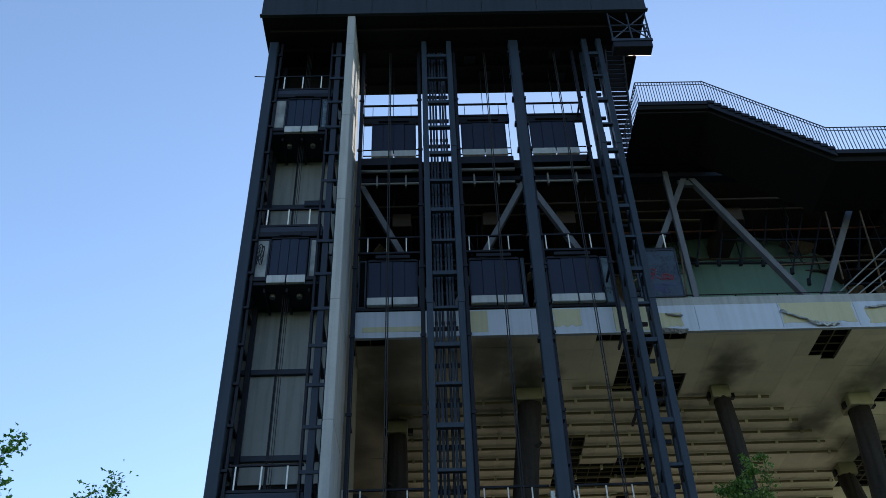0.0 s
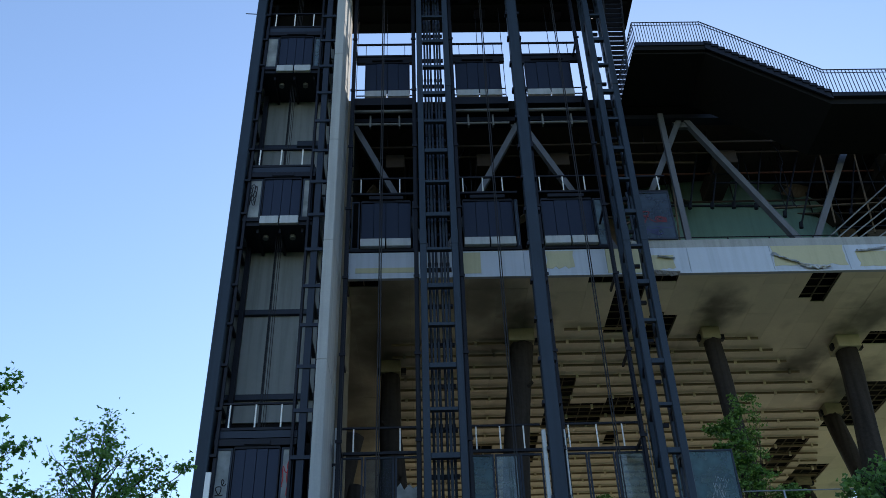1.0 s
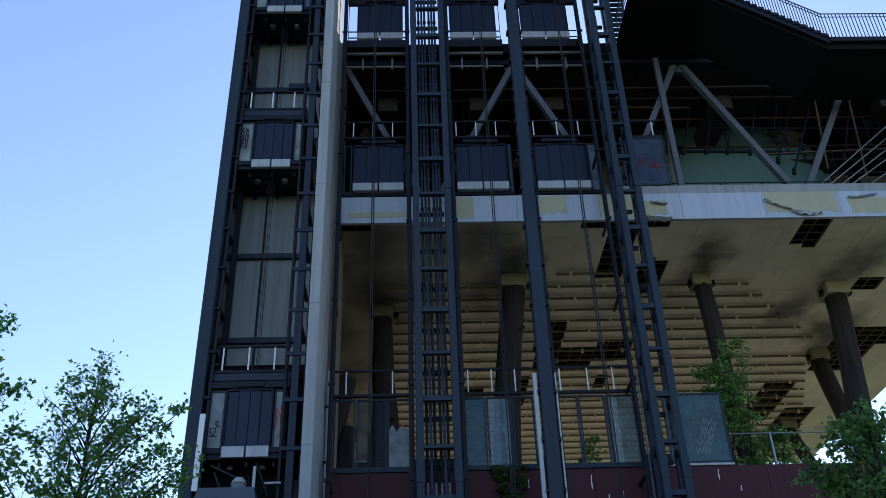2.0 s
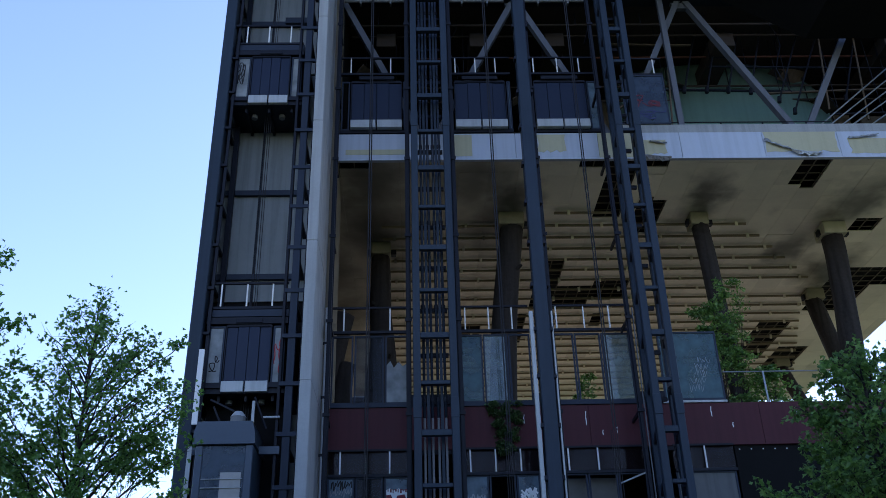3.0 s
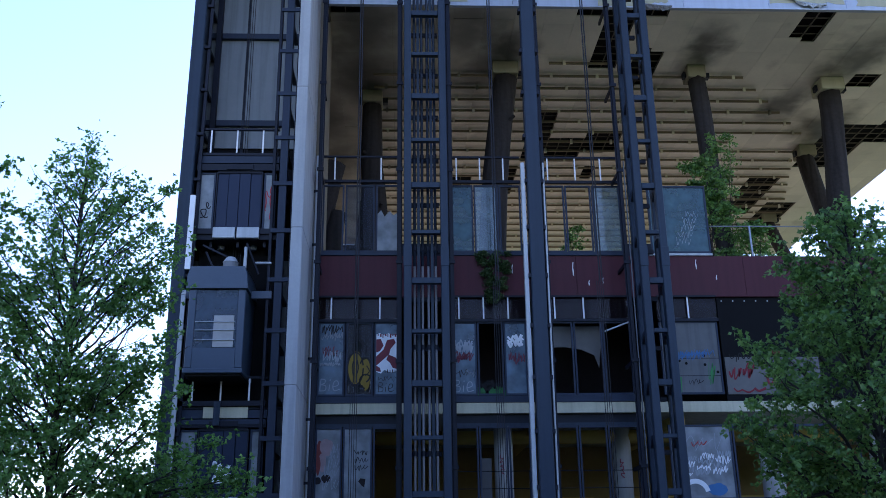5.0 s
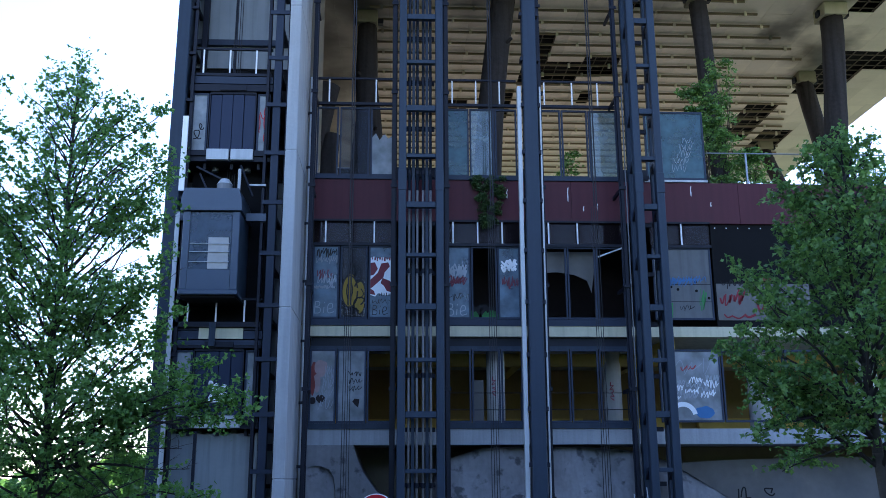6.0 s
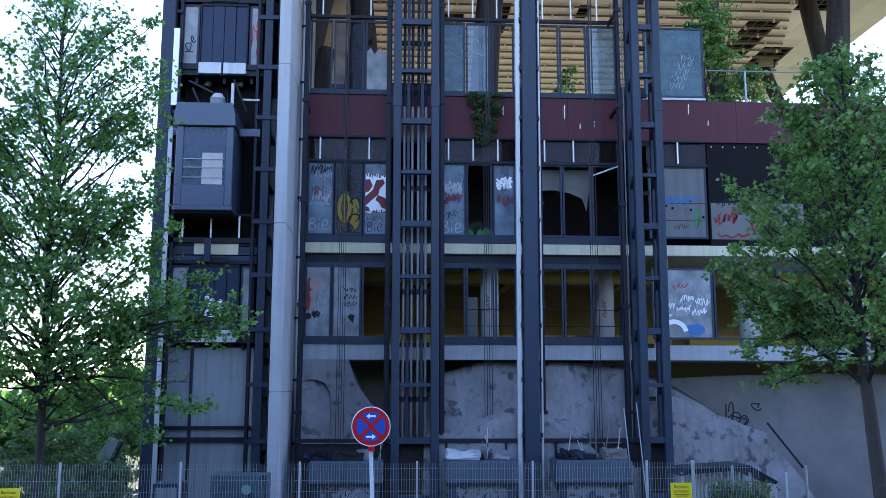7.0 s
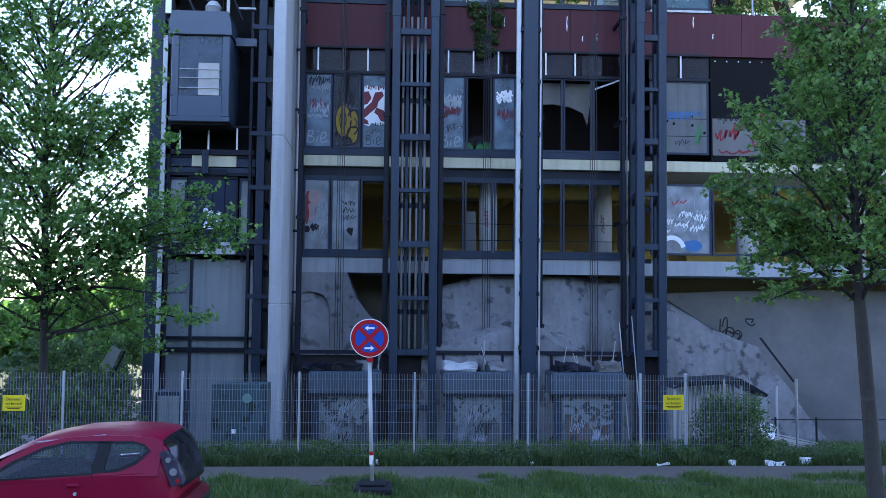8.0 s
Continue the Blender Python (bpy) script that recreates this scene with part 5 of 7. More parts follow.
part("handrail", bar((11.3, 31.2, 14.5), (RIGHT, 31.2, 14.5), 0.05, sides=8), GALV, t)
x = 12.75
while x < RIGHT:
    part("post", box(x, x + 0.06, 31.17, 31.23, 13.2, 14.5), GALV, t)
    x += 2.85


# ---- dunes of sprayed concrete at ground level ----
def dune(name, outline, y0, y1, label, mat, seed, bulge=0.5, ridge=()):
    """A sprayed shell: an outline in x and z, drawn back, with an uneven rounded front."""
    t = thing(name, (outline[0][0], y0, LOW), label, "concrete shell", "sprayed shells")
    bm = prism(outline, y0, y1)
    bmesh.ops.triangulate(bm, faces=bm.faces[:])
    for _ in range(5):
        long = [e for e in bm.edges if e.calc_length() > 0.34]
        bmesh.ops.subdivide_edges(bm, edges=long, cuts=1)
        bmesh.ops.triangulate(bm, faces=bm.faces[:])
    top = max(z for _, z in outline)
    for v in bm.verts:
        p = v.co
        n = noise.noise(Vector((p.x * 0.8 + seed, p.z * 0.8, p.y * 0.5))) * 0.22 + noise.noise(Vector((p.x * 2.6 + seed, p.z * 2.6, 0))) * 0.07 + noise.noise(Vector((p.x * 6 + seed, p.z * 6, 3))) * 0.02
        if p.y < y0 + 0.2:
            p.y += n + bulge * (max(p.z, 0) / top) ** 2
            for (xa, za), (xb, zb) in zip(ridge, ridge[1:]):
                if xa <= p.x < xb:
                    k = min(1.0, max(0.0, (za + (zb - za) * (p.x - xa) / (xb - xa) - p.z + 0.12) / 0.5))
                    p.y -= 0.7 * k * k * (3 - 2 * k)
    ob = part("shell", bm, mat, t, smooth=True)
    ob.data.set_sharp_from_angle(angle=radians(50))


dune("sprayed_shell", [(-3.0, LOW), (-3.0, 3.98), (-1.45, 3.98), (-1.3, 3.55), (-1.1, 3.1), (-0.7, 2.55), (0.05, 1.95), (0.4, 1.2), (0.6, LOW)], 30.6, 33.9, "rough grey sprayed-concrete shell with a curved edge", CONC, 2.0, 0.3)
dune("sprayed_shell", [(-3.0, LOW), (-3.0, 3.1), (-2.85, 3.28), (-2.5, 3.32), (-2.2, 3.2), (-2.05, 2.95), (-2.0, 2.6), (-1.98, 1.2), (-1.95, LOW)], 30.12, 31.0, "pale grey rounded concrete hump", CONC, 5.0, 0.4)
dune("sprayed_shell", [(-2.1, LOW), (-2.05, 2.62), (-1.85, 2.64), (-1.6, 2.45), (-1.34, 2.15), (-1.18, 1.75), (-1.1, 1.2), (-1.0, LOW)], 30.24, 31.0, "pale grey sloping concrete hump", CONC, 6.5, 0.3)
dune("sprayed_shell", [(0.9, LOW), (1.1, 2.6), (1.6, 3.5), (2.8, 3.86), (4.2, 3.9), (6.0, 3.88), (7.7, 3.75), (8.9, 3.4), (9.9, 2.8), (10.8, 2.24), (11.6, 1.87), (12.35, 1.6), (13.1, 0.65), (14.0, -0.65), (15.0, -1.9), (15.2, LOW)], 30.0, 33.8, "broad grey sprayed-concrete dune under the slab", CONC, 9.0, 0.6, ((0.9, 1.5), (2.1, 1.88), (2.9, 2.1), (3.6, 2.42), (4.2, 2.6), (4.8, 2.5), (5.3, 2.2), (6.0, 1.75), (7.0, 1.15), (8.2, 0.7)))
dune("sprayed_shell", [(8.0, LOW), (8.0, 3.3), (12.0, 3.5), (16.0, 3.6), (22.0, 3.5), (27.4, 3.3), (27.5, LOW)], 32.6, 33.9, "smooth grey sprayed-concrete wall behind the dune", INNER2, 13.0, 0.3)
plinth = thing("plinth_rail", (4, 29.4, LOW), "dark steel kerb rail along the lift pits", "rail")
part("rail", box(-3.0, 9.0, 29.3, 29.42, 1.33, 1.45), DARK, plinth)
for x in (-2.9, 0.1, 1.7, 3.6, 5.2, 7.4, 8.9):
    part("post", box(x, x + 0.08, 29.32, 29.4, LOW, 1.4), DARK, plinth)
part("crack_stripe", bar((13.2, 31.9, 1.85), (14.4, 31.9, 0.3), 0.06), DARK, plinth)
# Added dark sheet stands in for the shade in the lift pits.
structure("pit_shade_wall", box(-3.0, 9.0, 29.5, 29.6, LOW, 1.28), UNLITDARK, "added near-black sheet for the shade in the lift pits behind the cabs", "wall")
# black prism that stands in for a dark gap at the foot of the dune
t = thing("pit_gap_dark", (3.2, 29.9, 1.3), "black prism for the shade of a triangular gap at the foot of the dune", "gap")
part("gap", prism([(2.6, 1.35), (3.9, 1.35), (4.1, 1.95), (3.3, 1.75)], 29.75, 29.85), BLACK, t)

# interior columns and wall marks of the low storey
for x, y, w in ((3.5, 32.6, 0.66), (8.15, 34.5, 0.7), (13.3, 33.2, 0.8), (17.5, 33.4, 0.8)):
    t = thing("inner_column", (x, y, 4.5), "pale concrete column with scribbles inside the low storey", "column", "inner columns")
    part("shaft", bar((x, y, 4.5), (x, y, 7.62), w, sides=20), COLUMNWHITE, t, smooth=True)
    bm = bmesh.new()
    pts = [(x - 0.1 + 0.08 * math.sin(i * 1.9), y - w / 2 - 0.01, 5.7 + 0.05 * i + 0.05 * math.cos(i * 2.4)) for i in range(14)]
    add_path(bm, pts, 0.03, 4)
    part("scribble", bm, SPRAYPINK, t, "reddish scribble")
t = thing("inner_board", (2.8, 32.2, 4.5), "grey-brown board standing beside the column", "board")
part("board", box(2.62, 3.02, 32.1, 32.16, 4.5, 6.25, 0.01), INNER2, t)
for a, b in ((1.62, 4.28), (5.12, 7.98)):
    t = thing("window_guard_rail", ((a + b) / 2, FACE + 0.3, 4.5), "thin dark guard rails across the empty windows", "rail", "window guard rails")
    for z in (5.16, 5.73):
        part("rail", bar((a, FACE + 0.3, z), (b, FACE + 0.3, z), 0.03, sides=6), DARK, t)
    for x in (a + 0.05, b - 0.05):
        part("rail_post", box(x - 0.02, x + 0.02, FACE + 0.28, FACE + 0.32, 4.5, 5.75), DARK, t)
t = thing("ceiling_duct", (4, 34, 7.2), "dim ochre duct under the low ceiling", "duct")
part("duct", bar((LEFT, 34.5, 7.25), (RIGHT, 34.5, 7.25), 0.5, sides=12), OCHRE, t, smooth=True)
for x in (4.6, 9.4):
    t = thing("ceiling_beam", (x, 35, 7.3), "dim ochre beam under the low ceiling", "beam", "low beams")
    part("beam", box(x, x + 0.35, 31.5, 41, 7.25, 7.62), OCHRE, t)


# ---- graffiti: sprayed strokes a hair in front of panes and walls ----
def strokes(x0, x1, z0, z1, y, n, mat, width, seed, label, loops=7):
    r = random.Random(seed)
    t = thing("graffiti", ((x0 + x1) / 2, y, z0), label, "graffiti", "sprayed graffiti")
    for k in range(n):
        cx, cz = r.uniform(x0, x1), r.uniform(z0, z1)
        sx, sz = (x1 - x0) * r.uniform(0.12, 0.3), (z1 - z0) * r.uniform(0.12, 0.35)
        bm = bmesh.new()
        g, pts = r.uniform(0, 6), []
        for i in range(loops):
            g += r.uniform(0.6, 1.9)
            pts.append((min(max(cx + sx * math.cos(g) + sx * 0.25 * (i - loops / 2), x0), x1), min(max(cz + sz * math.sin(g), z0), z1)))
        pts = [p for i, p in enumerate(pts) if i == 0 or (Vector(p) - Vector(pts[i - 1])).length > 0.01]
        fine = []
        for i in range(len(pts) - 1):
            p0, p1, p2, p3 = (Vector(pts[max(i - 1, 0)]), Vector(pts[i]), Vector(pts[i + 1]), Vector(pts[min(i + 2, len(pts) - 1)]))
            for s in range(4):
                u = s / 4
                fine.append(0.5 * (2 * p1 + (p2 - p0) * u + (2 * p0 - 5 * p1 + 4 * p2 - p3) * u * u + (3 * p1 - p0 - 3 * p2 + p3) * u ** 3))
        rows = []
        for i, p in enumerate(fine):
            d = fine[min(i + 1, len(fine) - 1)] - fine[max(i - 1, 0)]
            q = Vector((-d.y, d.x)).normalized() * width / 2
            rows.append([bm.verts.new((p.x + s * q.x, y - 0.004 - 0.0005 * k, p.y + s * q.y)) for s in (-1, 1)])
        for a, b in zip(rows, rows[1:]):
            bm.faces.new((a[0], b[0], b[1], a[1]))
        part("stroke", bm, mat, t)


def blob(cx, cz, rx, rz, y, mat, seed, label, parent=None):
    r = random.Random(seed)
    pts = []
    for i in range(26):
        g = 2 * math.pi * i / 26
        k = 1 + 0.22 * noise.noise(Vector((math.cos(g) * 1.6 + seed, math.sin(g) * 1.6, seed)))
        pts.append((cx + rx * k * math.cos(g), cz + rz * k * math.sin(g)))
    return prism(pts, y - 0.006, y - 0.003)


Y2 = FACE + 0.055


def ribbon(pts, y, width):
    """A sprayed line through points in x and z."""
    fine = []
    for i in range(len(pts) - 1):
        p0, p1, p2, p3 = (Vector(pts[max(i - 1, 0)]), Vector(pts[i]), Vector(pts[i + 1]), Vector(pts[min(i + 2, len(pts) - 1)]))
        for s in range(5):
            u = s / 5
            fine.append(0.5 * (2 * p1 + (p2 - p0) * u + (2 * p0 - 5 * p1 + 4 * p2 - p3) * u * u + (3 * p1 - p0 - 3 * p2 + p3) * u ** 3))
    fine.append(Vector(pts[-1]))
    bm = bmesh.new()
    rows = []
    for i, p in enumerate(fine):
        d = fine[min(i + 1, len(fine) - 1)] - fine[max(i - 1, 0)]
        q = Vector((-d.y, d.x)).normalized() * width / 2
        rows.append([bm.verts.new((p.x + k * q.x, y - 0.004, p.y + k * q.y)) for k in (-1, 1)])
    for a, b in zip(rows, rows[1:]):
        bm.faces.new((a[0], b[0], b[1], a[1]))
    return bm


def tag(x0, x1, z0, z1, y, mat, width, seed, label, n=16):
    """A quick slanted scrawl that runs from side to side, with a few flourishes."""
    r = random.Random(seed)
    t = thing("graffiti", ((x0 + x1) / 2, y, z0), label, "graffiti", "sprayed graffiti")
    cut = n // 3
    step = (x1 - x0) / n
    for a in range(0, n, cut):
        pts = []
        for i in range(a, min(a + cut + 1, n)):
            up = i % 2 == 0
            z = z0 + (z1 - z0) * (r.uniform(0.6, 1.0) if up else r.uniform(0.0, 0.4))
            pts.append((x0 + step * (i + 0.5) + step * r.uniform(-0.7, 0.7) + (0.12 if up else 0) * (z1 - z0), z))
        if len(pts) > 1:
            part("stroke", ribbon(pts, y - 0.0007 * (seed % 11) - 0.0003 * (a // cut), width * r.uniform(0.7, 1.3)), mat, t)
    return t


def bie(x, z, h, y, mat, width, label):
    """A hand-sprayed three-letter tag."""
    t = thing("graffiti", (x, y, z), label, "graffiti", "sprayed graffiti")
    for line in (((0.12, 0.0), (0.16, 0.55), (0.2, 1.0)), ((0.2, 1.0), (0.52, 0.95), (0.5, 0.66), (0.2, 0.55), (0.58, 0.45), (0.55, 0.08), (0.1, 0.03)), ((0.86, 0.05), (0.9, 0.55)), ((0.93, 0.86), (0.95, 0.97)),
                 ((1.2, 0.36), (1.58, 0.5), (1.55, 0.82), (1.3, 0.8), (1.17, 0.4), (1.3, 0.05), (1.72, 0.16))):
        part("stroke", ribbon([(x + h * a, z + h * b) for a, b in line], y, width), mat, t)


def ring(cx, cz, rx, rz, a0, a1, n=14):
    return [(cx + rx * math.cos(a0 + (a1 - a0) * i / n), cz + rz * math.sin(a0 + (a1 - a0) * i / n)) for i in range(n + 1)]


bie(-2.93, 8.42, 0.42, Y2, SPRAYPALE, 0.028, "pale three-letter tag on the frosted pane")
bie(1.66, 8.36, 0.42, Y2, SPRAYPALE, 0.028, "pale three-letter tag on the frosted pane")
bie(-0.93, 8.38, 0.33, Y2, SPRAYBLACK, 0.022, "thin dark three-letter tag on the frosted pane")
tag(-2.9, -2.14, 10.4, 10.78, Y2, SPRAYBLACK, 0.028, 3, "dark scrawl along the top of the frosted pane", 20)
tag(-2.9, -2.14, 10.15, 10.5, Y2, DULLGREY, 0.025, 4, "dull grey scrawl on the frosted pane", 18)
tag(-2.9, -2.3, 9.6, 10.0, Y2, TAGRED, 0.025, 5, "faded red scrawl on the frosted pane", 12)
tag(-2.85, -2.16, 9.4, 9.85, Y2, SPRAYPALE, 0.03, 6, "pale scrawl across the frosted pane", 14)
tag(-2.92, -2.2, 9.28, 9.42, Y2, SPRAYPALE, 0.03, 16, "pale drips on the frosted pane", 26)
# the yellow figure on the dark pane
t = thing("graffiti", (-1.55, Y2, 8.55), "yellow rounded graffiti outlined in black", "graffiti", "sprayed graffiti")
part("yellow_fill", blob(-1.68, 9.2, 0.27, 0.55, Y2, SPRAYYELLOW, 1, ""), SPRAYYELLOW, t)
part("yellow_fill", blob(-1.34, 9.0, 0.20, 0.52, Y2 + 0.003, SPRAYYELLOW, 4, ""), SPRAYYELLOW, t)
for k, line in enumerate((ring(-1.68, 9.2, 0.27, 0.56, 0.2, 6.3), ring(-1.34, 9.15, 0.2, 0.42, -1.4, 2.6), ring(-1.32, 8.75, 0.21, 0.24, 0.4, 4.6), [(-1.76, 9.45), (-1.79, 9.2), (-1.75, 8.95)], [(-1.62, 9.5), (-1.58, 9.2), (-1.66, 8.92)],
                          [(-1.30, 9.3), (-1.2, 9.1), (-1.34, 8.95)], [(-1.5, 9.72), (-1.42, 10.0), (-1.62, 10.2), (-1.46, 10.12), (-1.4, 10.25)], [(-1.36, 9.72), (-1.3, 9.95), (-1.42, 10.1)], [(-1.7, 8.62), (-1.6, 8.42), (-1.45, 8.62), (-1.35, 8.42), (-1.22, 8.5)])):
    part("black_outline", ribbon(line, Y2 - 0.006, 0.05 if k < 3 else 0.035), SPRAYBLACK, t)
# white and dark red lettering on the next pane
t = thing("graffiti", (-0.6, Y2, 9.05), "white block graffiti with broad dark red letters", "graffiti", "sprayed graffiti")
part("white_fill", prism([(-0.97, 9.08), (-0.8, 9.02), (-0.7, 9.14), (-0.45, 9.06), (-0.19, 9.12), (-0.19, 10.4), (-0.4, 10.36), (-0.55, 10.44), (-0.72, 10.38), (-0.86, 10.45), (-0.97, 10.4)], Y2 - 0.006, Y2 - 0.003), SPRAYWHITE, t)
for k, shape in enumerate(([(-0.97, 10.22), (-0.82, 10.24), (-0.72, 10.0), (-0.85, 9.8), (-0.97, 9.76)], [(-0.6, 10.2), (-0.36, 10.24), (-0.3, 10.1), (-0.48, 9.88), (-0.52, 9.7), (-0.9, 9.35), (-0.97, 9.3), (-0.97, 9.62), (-0.72, 9.86)],
                           [(-0.55, 9.68), (-0.3, 9.58), (-0.19, 9.4), (-0.19, 9.16), (-0.4, 9.22), (-0.5, 9.4), (-0.62, 9.5)], [(-0.97, 9.3), (-0.84, 9.22), (-0.8, 9.08), (-0.97, 9.1)])):
    part("red_letter", prism(shape, Y2 - 0.012 - 0.001 * k, Y2 - 0.008), SPRAYMAROON, t)
for k in range(9):
    x = -0.93 + 0.085 * k
    part("dark_letter", box(x, x + 0.035 + 0.02 * (k % 2), Y2 - 0.012, Y2 - 0.008, 10.34 - 0.03 * (k % 3), 10.42), SPRAYMAROON, t)
    if k > 2:
        part("dark_letter", box(x, x + 0.03, Y2 - 0.016, Y2 - 0.013, 9.04, 9.16 - 0.03 * (k % 2)), SPRAYBLACK, t)
tag(-0.95, -0.25, 8.74, 8.95, Y2, SPRAYBLACK, 0.018, 12, "thin dark scrawl on the frosted pane", 12)
for k in range(3):
    tag(1.68 + 0.05 * k, 2.38, 9.86 - 0.1 * k, 10.2 - 0.08 * k, Y2, SPRAYPALE, 0.05, 20 + k, "pale bubble tag on the frosted pane", 11)
for k in range(2):
    tag(1.66, 2.36, 9.38 + 0.12 * k, 9.72 + 0.08 * k, Y2 - 0.003, TAGRED, 0.04, 24 + k, "dark red tag on the frosted pane", 13)
tag(1.66, 2.2, 8.85, 9.2, Y2, SPRAYBLACK, 0.02, 27, "thin dark scrawl on the frosted pane", 8)
# green humps behind the empty frame
t = thing("graffiti", (3.0, FACE + 1.0, 7.99), "green rounded graffiti with black outlines behind the empty frame", "graffiti", "sprayed graffiti")
for k, (cx, rx) in enumerate(((2.62, 0.42), (3.3, 0.48))):
    arc = ring(cx, 7.99, rx, 0.82, 0.0, math.pi)
    part("green_fill", prism(arc, FACE + 1.0 + 0.02 * k, FACE + 1.015 + 0.02 * k), SPRAYGREEN, t)
    part("black_outline", ribbon(arc, FACE + 0.99, 0.09), SPRAYBLACK, t)
tag(2.5, 3.5, 8.62, 8.98, FACE + 0.98, SPRAYBLACK, 0.05, 28, "black spikes over the green graffiti", 14)
for k in range(3):
    tag(3.58, 4.16, 9.93 + 0.12 * k, 10.15 + 0.12 * k, Y2 - 0.002 * k, SPRAYWHITE, 0.085, 30 + k, "thick white tag on the frosted pane", 8)
tag(3.56, 4.18, 9.3, 9.78, Y2, TAGRED, 0.03, 34, "dark red tag on the frosted pane", 14)
for k in range(4):
    tag(9.15 + 0.2 * k, 10.3 + 0.2 * k, 9.42 + 0.05 * k, 9.75 + 0.03 * k, Y2 - 0.004, SPRAYBLUE, 0.014, 40 + k, "blue scrawl on the grey boards", 24)
tag(10.55, 10.8, 8.55, 9.4, Y2 - 0.004, SPRAYGREEN, 0.025, 46, "green drips on the grey boards", 9)
tag(9.85, 10.4, 8.55, 8.78, Y2 - 0.004, SPRAYBLACK, 0.02, 47, "thin dark word on the grey boards", 9)
tag(9.1, 9.55, 9.28, 9.45, Y2 - 0.004, SPRAYRED, 0.05, 48, "red dashes on the grey boards", 7)
t = thing("graffiti", (9.5, Y2, 8.3), "solid green sprayed block", "graffiti", "sprayed graffiti")
part("green_fill", prism([(9.3, 8.32), (9.62, 8.32), (9.65, 8.85), (9.32, 8.8)], Y2 - 0.006, Y2 - 0.003), SPRAYGREEN, t)
t = thing("graffiti", (-2.6, Y2, 5.2), "smeared red paint and broken glass on the cloudy pane", "graffiti", "sprayed graffiti")
for k, (cx, cz, rx, rz, m) in enumerate(((-2.83, 6.35, 0.12, 0.42, SPRAYFADED), (-2.6, 6.55, 0.22, 0.28, SPRAYBLUSH), (-2.72, 6.05, 0.14, 0.3, SPRAYBLUSH), (-2.86, 5.95, 0.08, 0.3, SPRAYFADED))):
    part("smear", blob(cx, cz, rx, rz, Y2 - 0.002 * k, m, k + 2, ""), m, t)
part("hole", blob(-2.58, 5.52, 0.15, 0.14, Y2 - 0.012, BLACK, 9, ""), UNLITDARK, t, "broken hole in the pane")
part("hole", blob(-2.85, 5.45, 0.1, 0.12, Y2 - 0.012, BLACK, 12, ""), UNLITDARK, t, "broken hole in the pane")
for k in range(4):
    tag(-2.8 + 0.1 * k, -2.2, 5.1 + 0.35 * k, 5.6 + 0.35 * k, Y2 - 0.01, SPRAYPALE, 0.012, 51 + k, "white cracks in the cloudy pane", 9)
for k in range(3):
    tag(-1.7, -1.2, 5.75 + 0.26 * k, 5.95 + 0.26 * k, Y2, SPRAYBLACK, 0.02, 56 + k, "dark handwriting on the cloudy pane", 9)
t = thing("pane_hole", (-1.4, Y2, 5.3), "dark hole broken through the cloudy pane", "hole")
part("hole", prism([(-1.52, 5.42), (-1.42, 5.3), (-1.32, 5.22), (-1.28, 5.5), (-1.45, 5.52)], Y2 - 0.012, Y2 - 0.006), UNLITDARK, t)
for k in range(4):
    for i in range(3):
        x = 9.15 + 0.6 * i + 0.07 * k
        tag(x, x + 0.55, 5.42 + 0.17 * k + 0.05 * i, 5.68 + 0.17 * k + 0.07 * i, Y2 - 0.002 * k, (SPRAYWHITE, SPRAYPALE)[(k + i) % 2], 0.034, 160 + 5 * k + i, "white lettering on the cracked pane", 11)
tag(9.2, 10.9, 6.3, 6.95, Y2, SPRAYPALE, 0.015, 65, "white cracks in the pane", 9)
tag(9.7, 10.3, 6.45, 6.7, Y2, SPRAYRED, 0.03, 66, "red scrawl on the cracked pane", 7)
t = thing("graffiti", (10, Y2, 4.8), "white arch and blue patch on the cracked pane", "graffiti", "sprayed graffiti")
part("white_arch", ribbon(ring(9.75, 4.9, 0.42, 0.42, 0.2, 3.0), Y2 - 0.01, 0.16), SPRAYWHITE, t)
part("blue_patch", blob(10.5, 5.05, 0.35, 0.2, Y2 - 0.004, SPRAYBLUE, 7, ""), SPRAYBLUE, t)
for k, (x, z, w, h) in enumerate(((11.3, 8.7, 0.5, 0.5), (11.8, 8.75, 0.45, 0.6), (12.9, 9.62, 0.5, 0.22), (11.35, 8.3, 1.2, 0.16), (12.6, 8.5, 0.8, 0.5))):
    tag(x, x + w, z, z + h, FACE + 0.07, TAGBRIGHT, 0.06, 90 + k, "red strokes on the boarded wall", 7)
tag(11.35, 12.2, 9.35, 9.75, FACE + 0.075, SPRAYBLACK, 0.04, 63, "black lettering on the boarded wall", 9)
strokes(-7.0, -6.55, 25.8, 27.4, LAND + 0.045, 5, SPRAYBLACK, 0.04, 64, "black tag on the side light")
strokes(-7.0, -6.55, 14.0, 14.8, LAND + 0.045, 2, SPRAYBLACK, 0.035, 65, "black tag on the side light")
strokes(-4.8, -4.45, 14.0, 15.5, LAND + 0.045, 4, SPRAYRED, 0.035, 66, "red strokes on the side light")
strokes(-5.9, -5.0, 5.3, 5.9, LAND - 0.02, 5, SPRAYWHITE, 0.10, 67, "thick white tag on the lift door")
strokes(9.6, 10.6, 26.4, 27.0, FACE - 0.03, 4, TAGRED, 0.05, 70, "pink tag on the upper pane")
strokes(9.5, 10.8, 25.75, 26.2, FACE - 0.03, 5, TAGVIOLET, 0.04, 71, "violet-blue tag on the upper pane")
strokes(11.9, 13.2, 1.4, 2.5, 32.3, 5, SPRAYBLACK, 0.05, 73, "black outline figure shapes on the concrete wall")
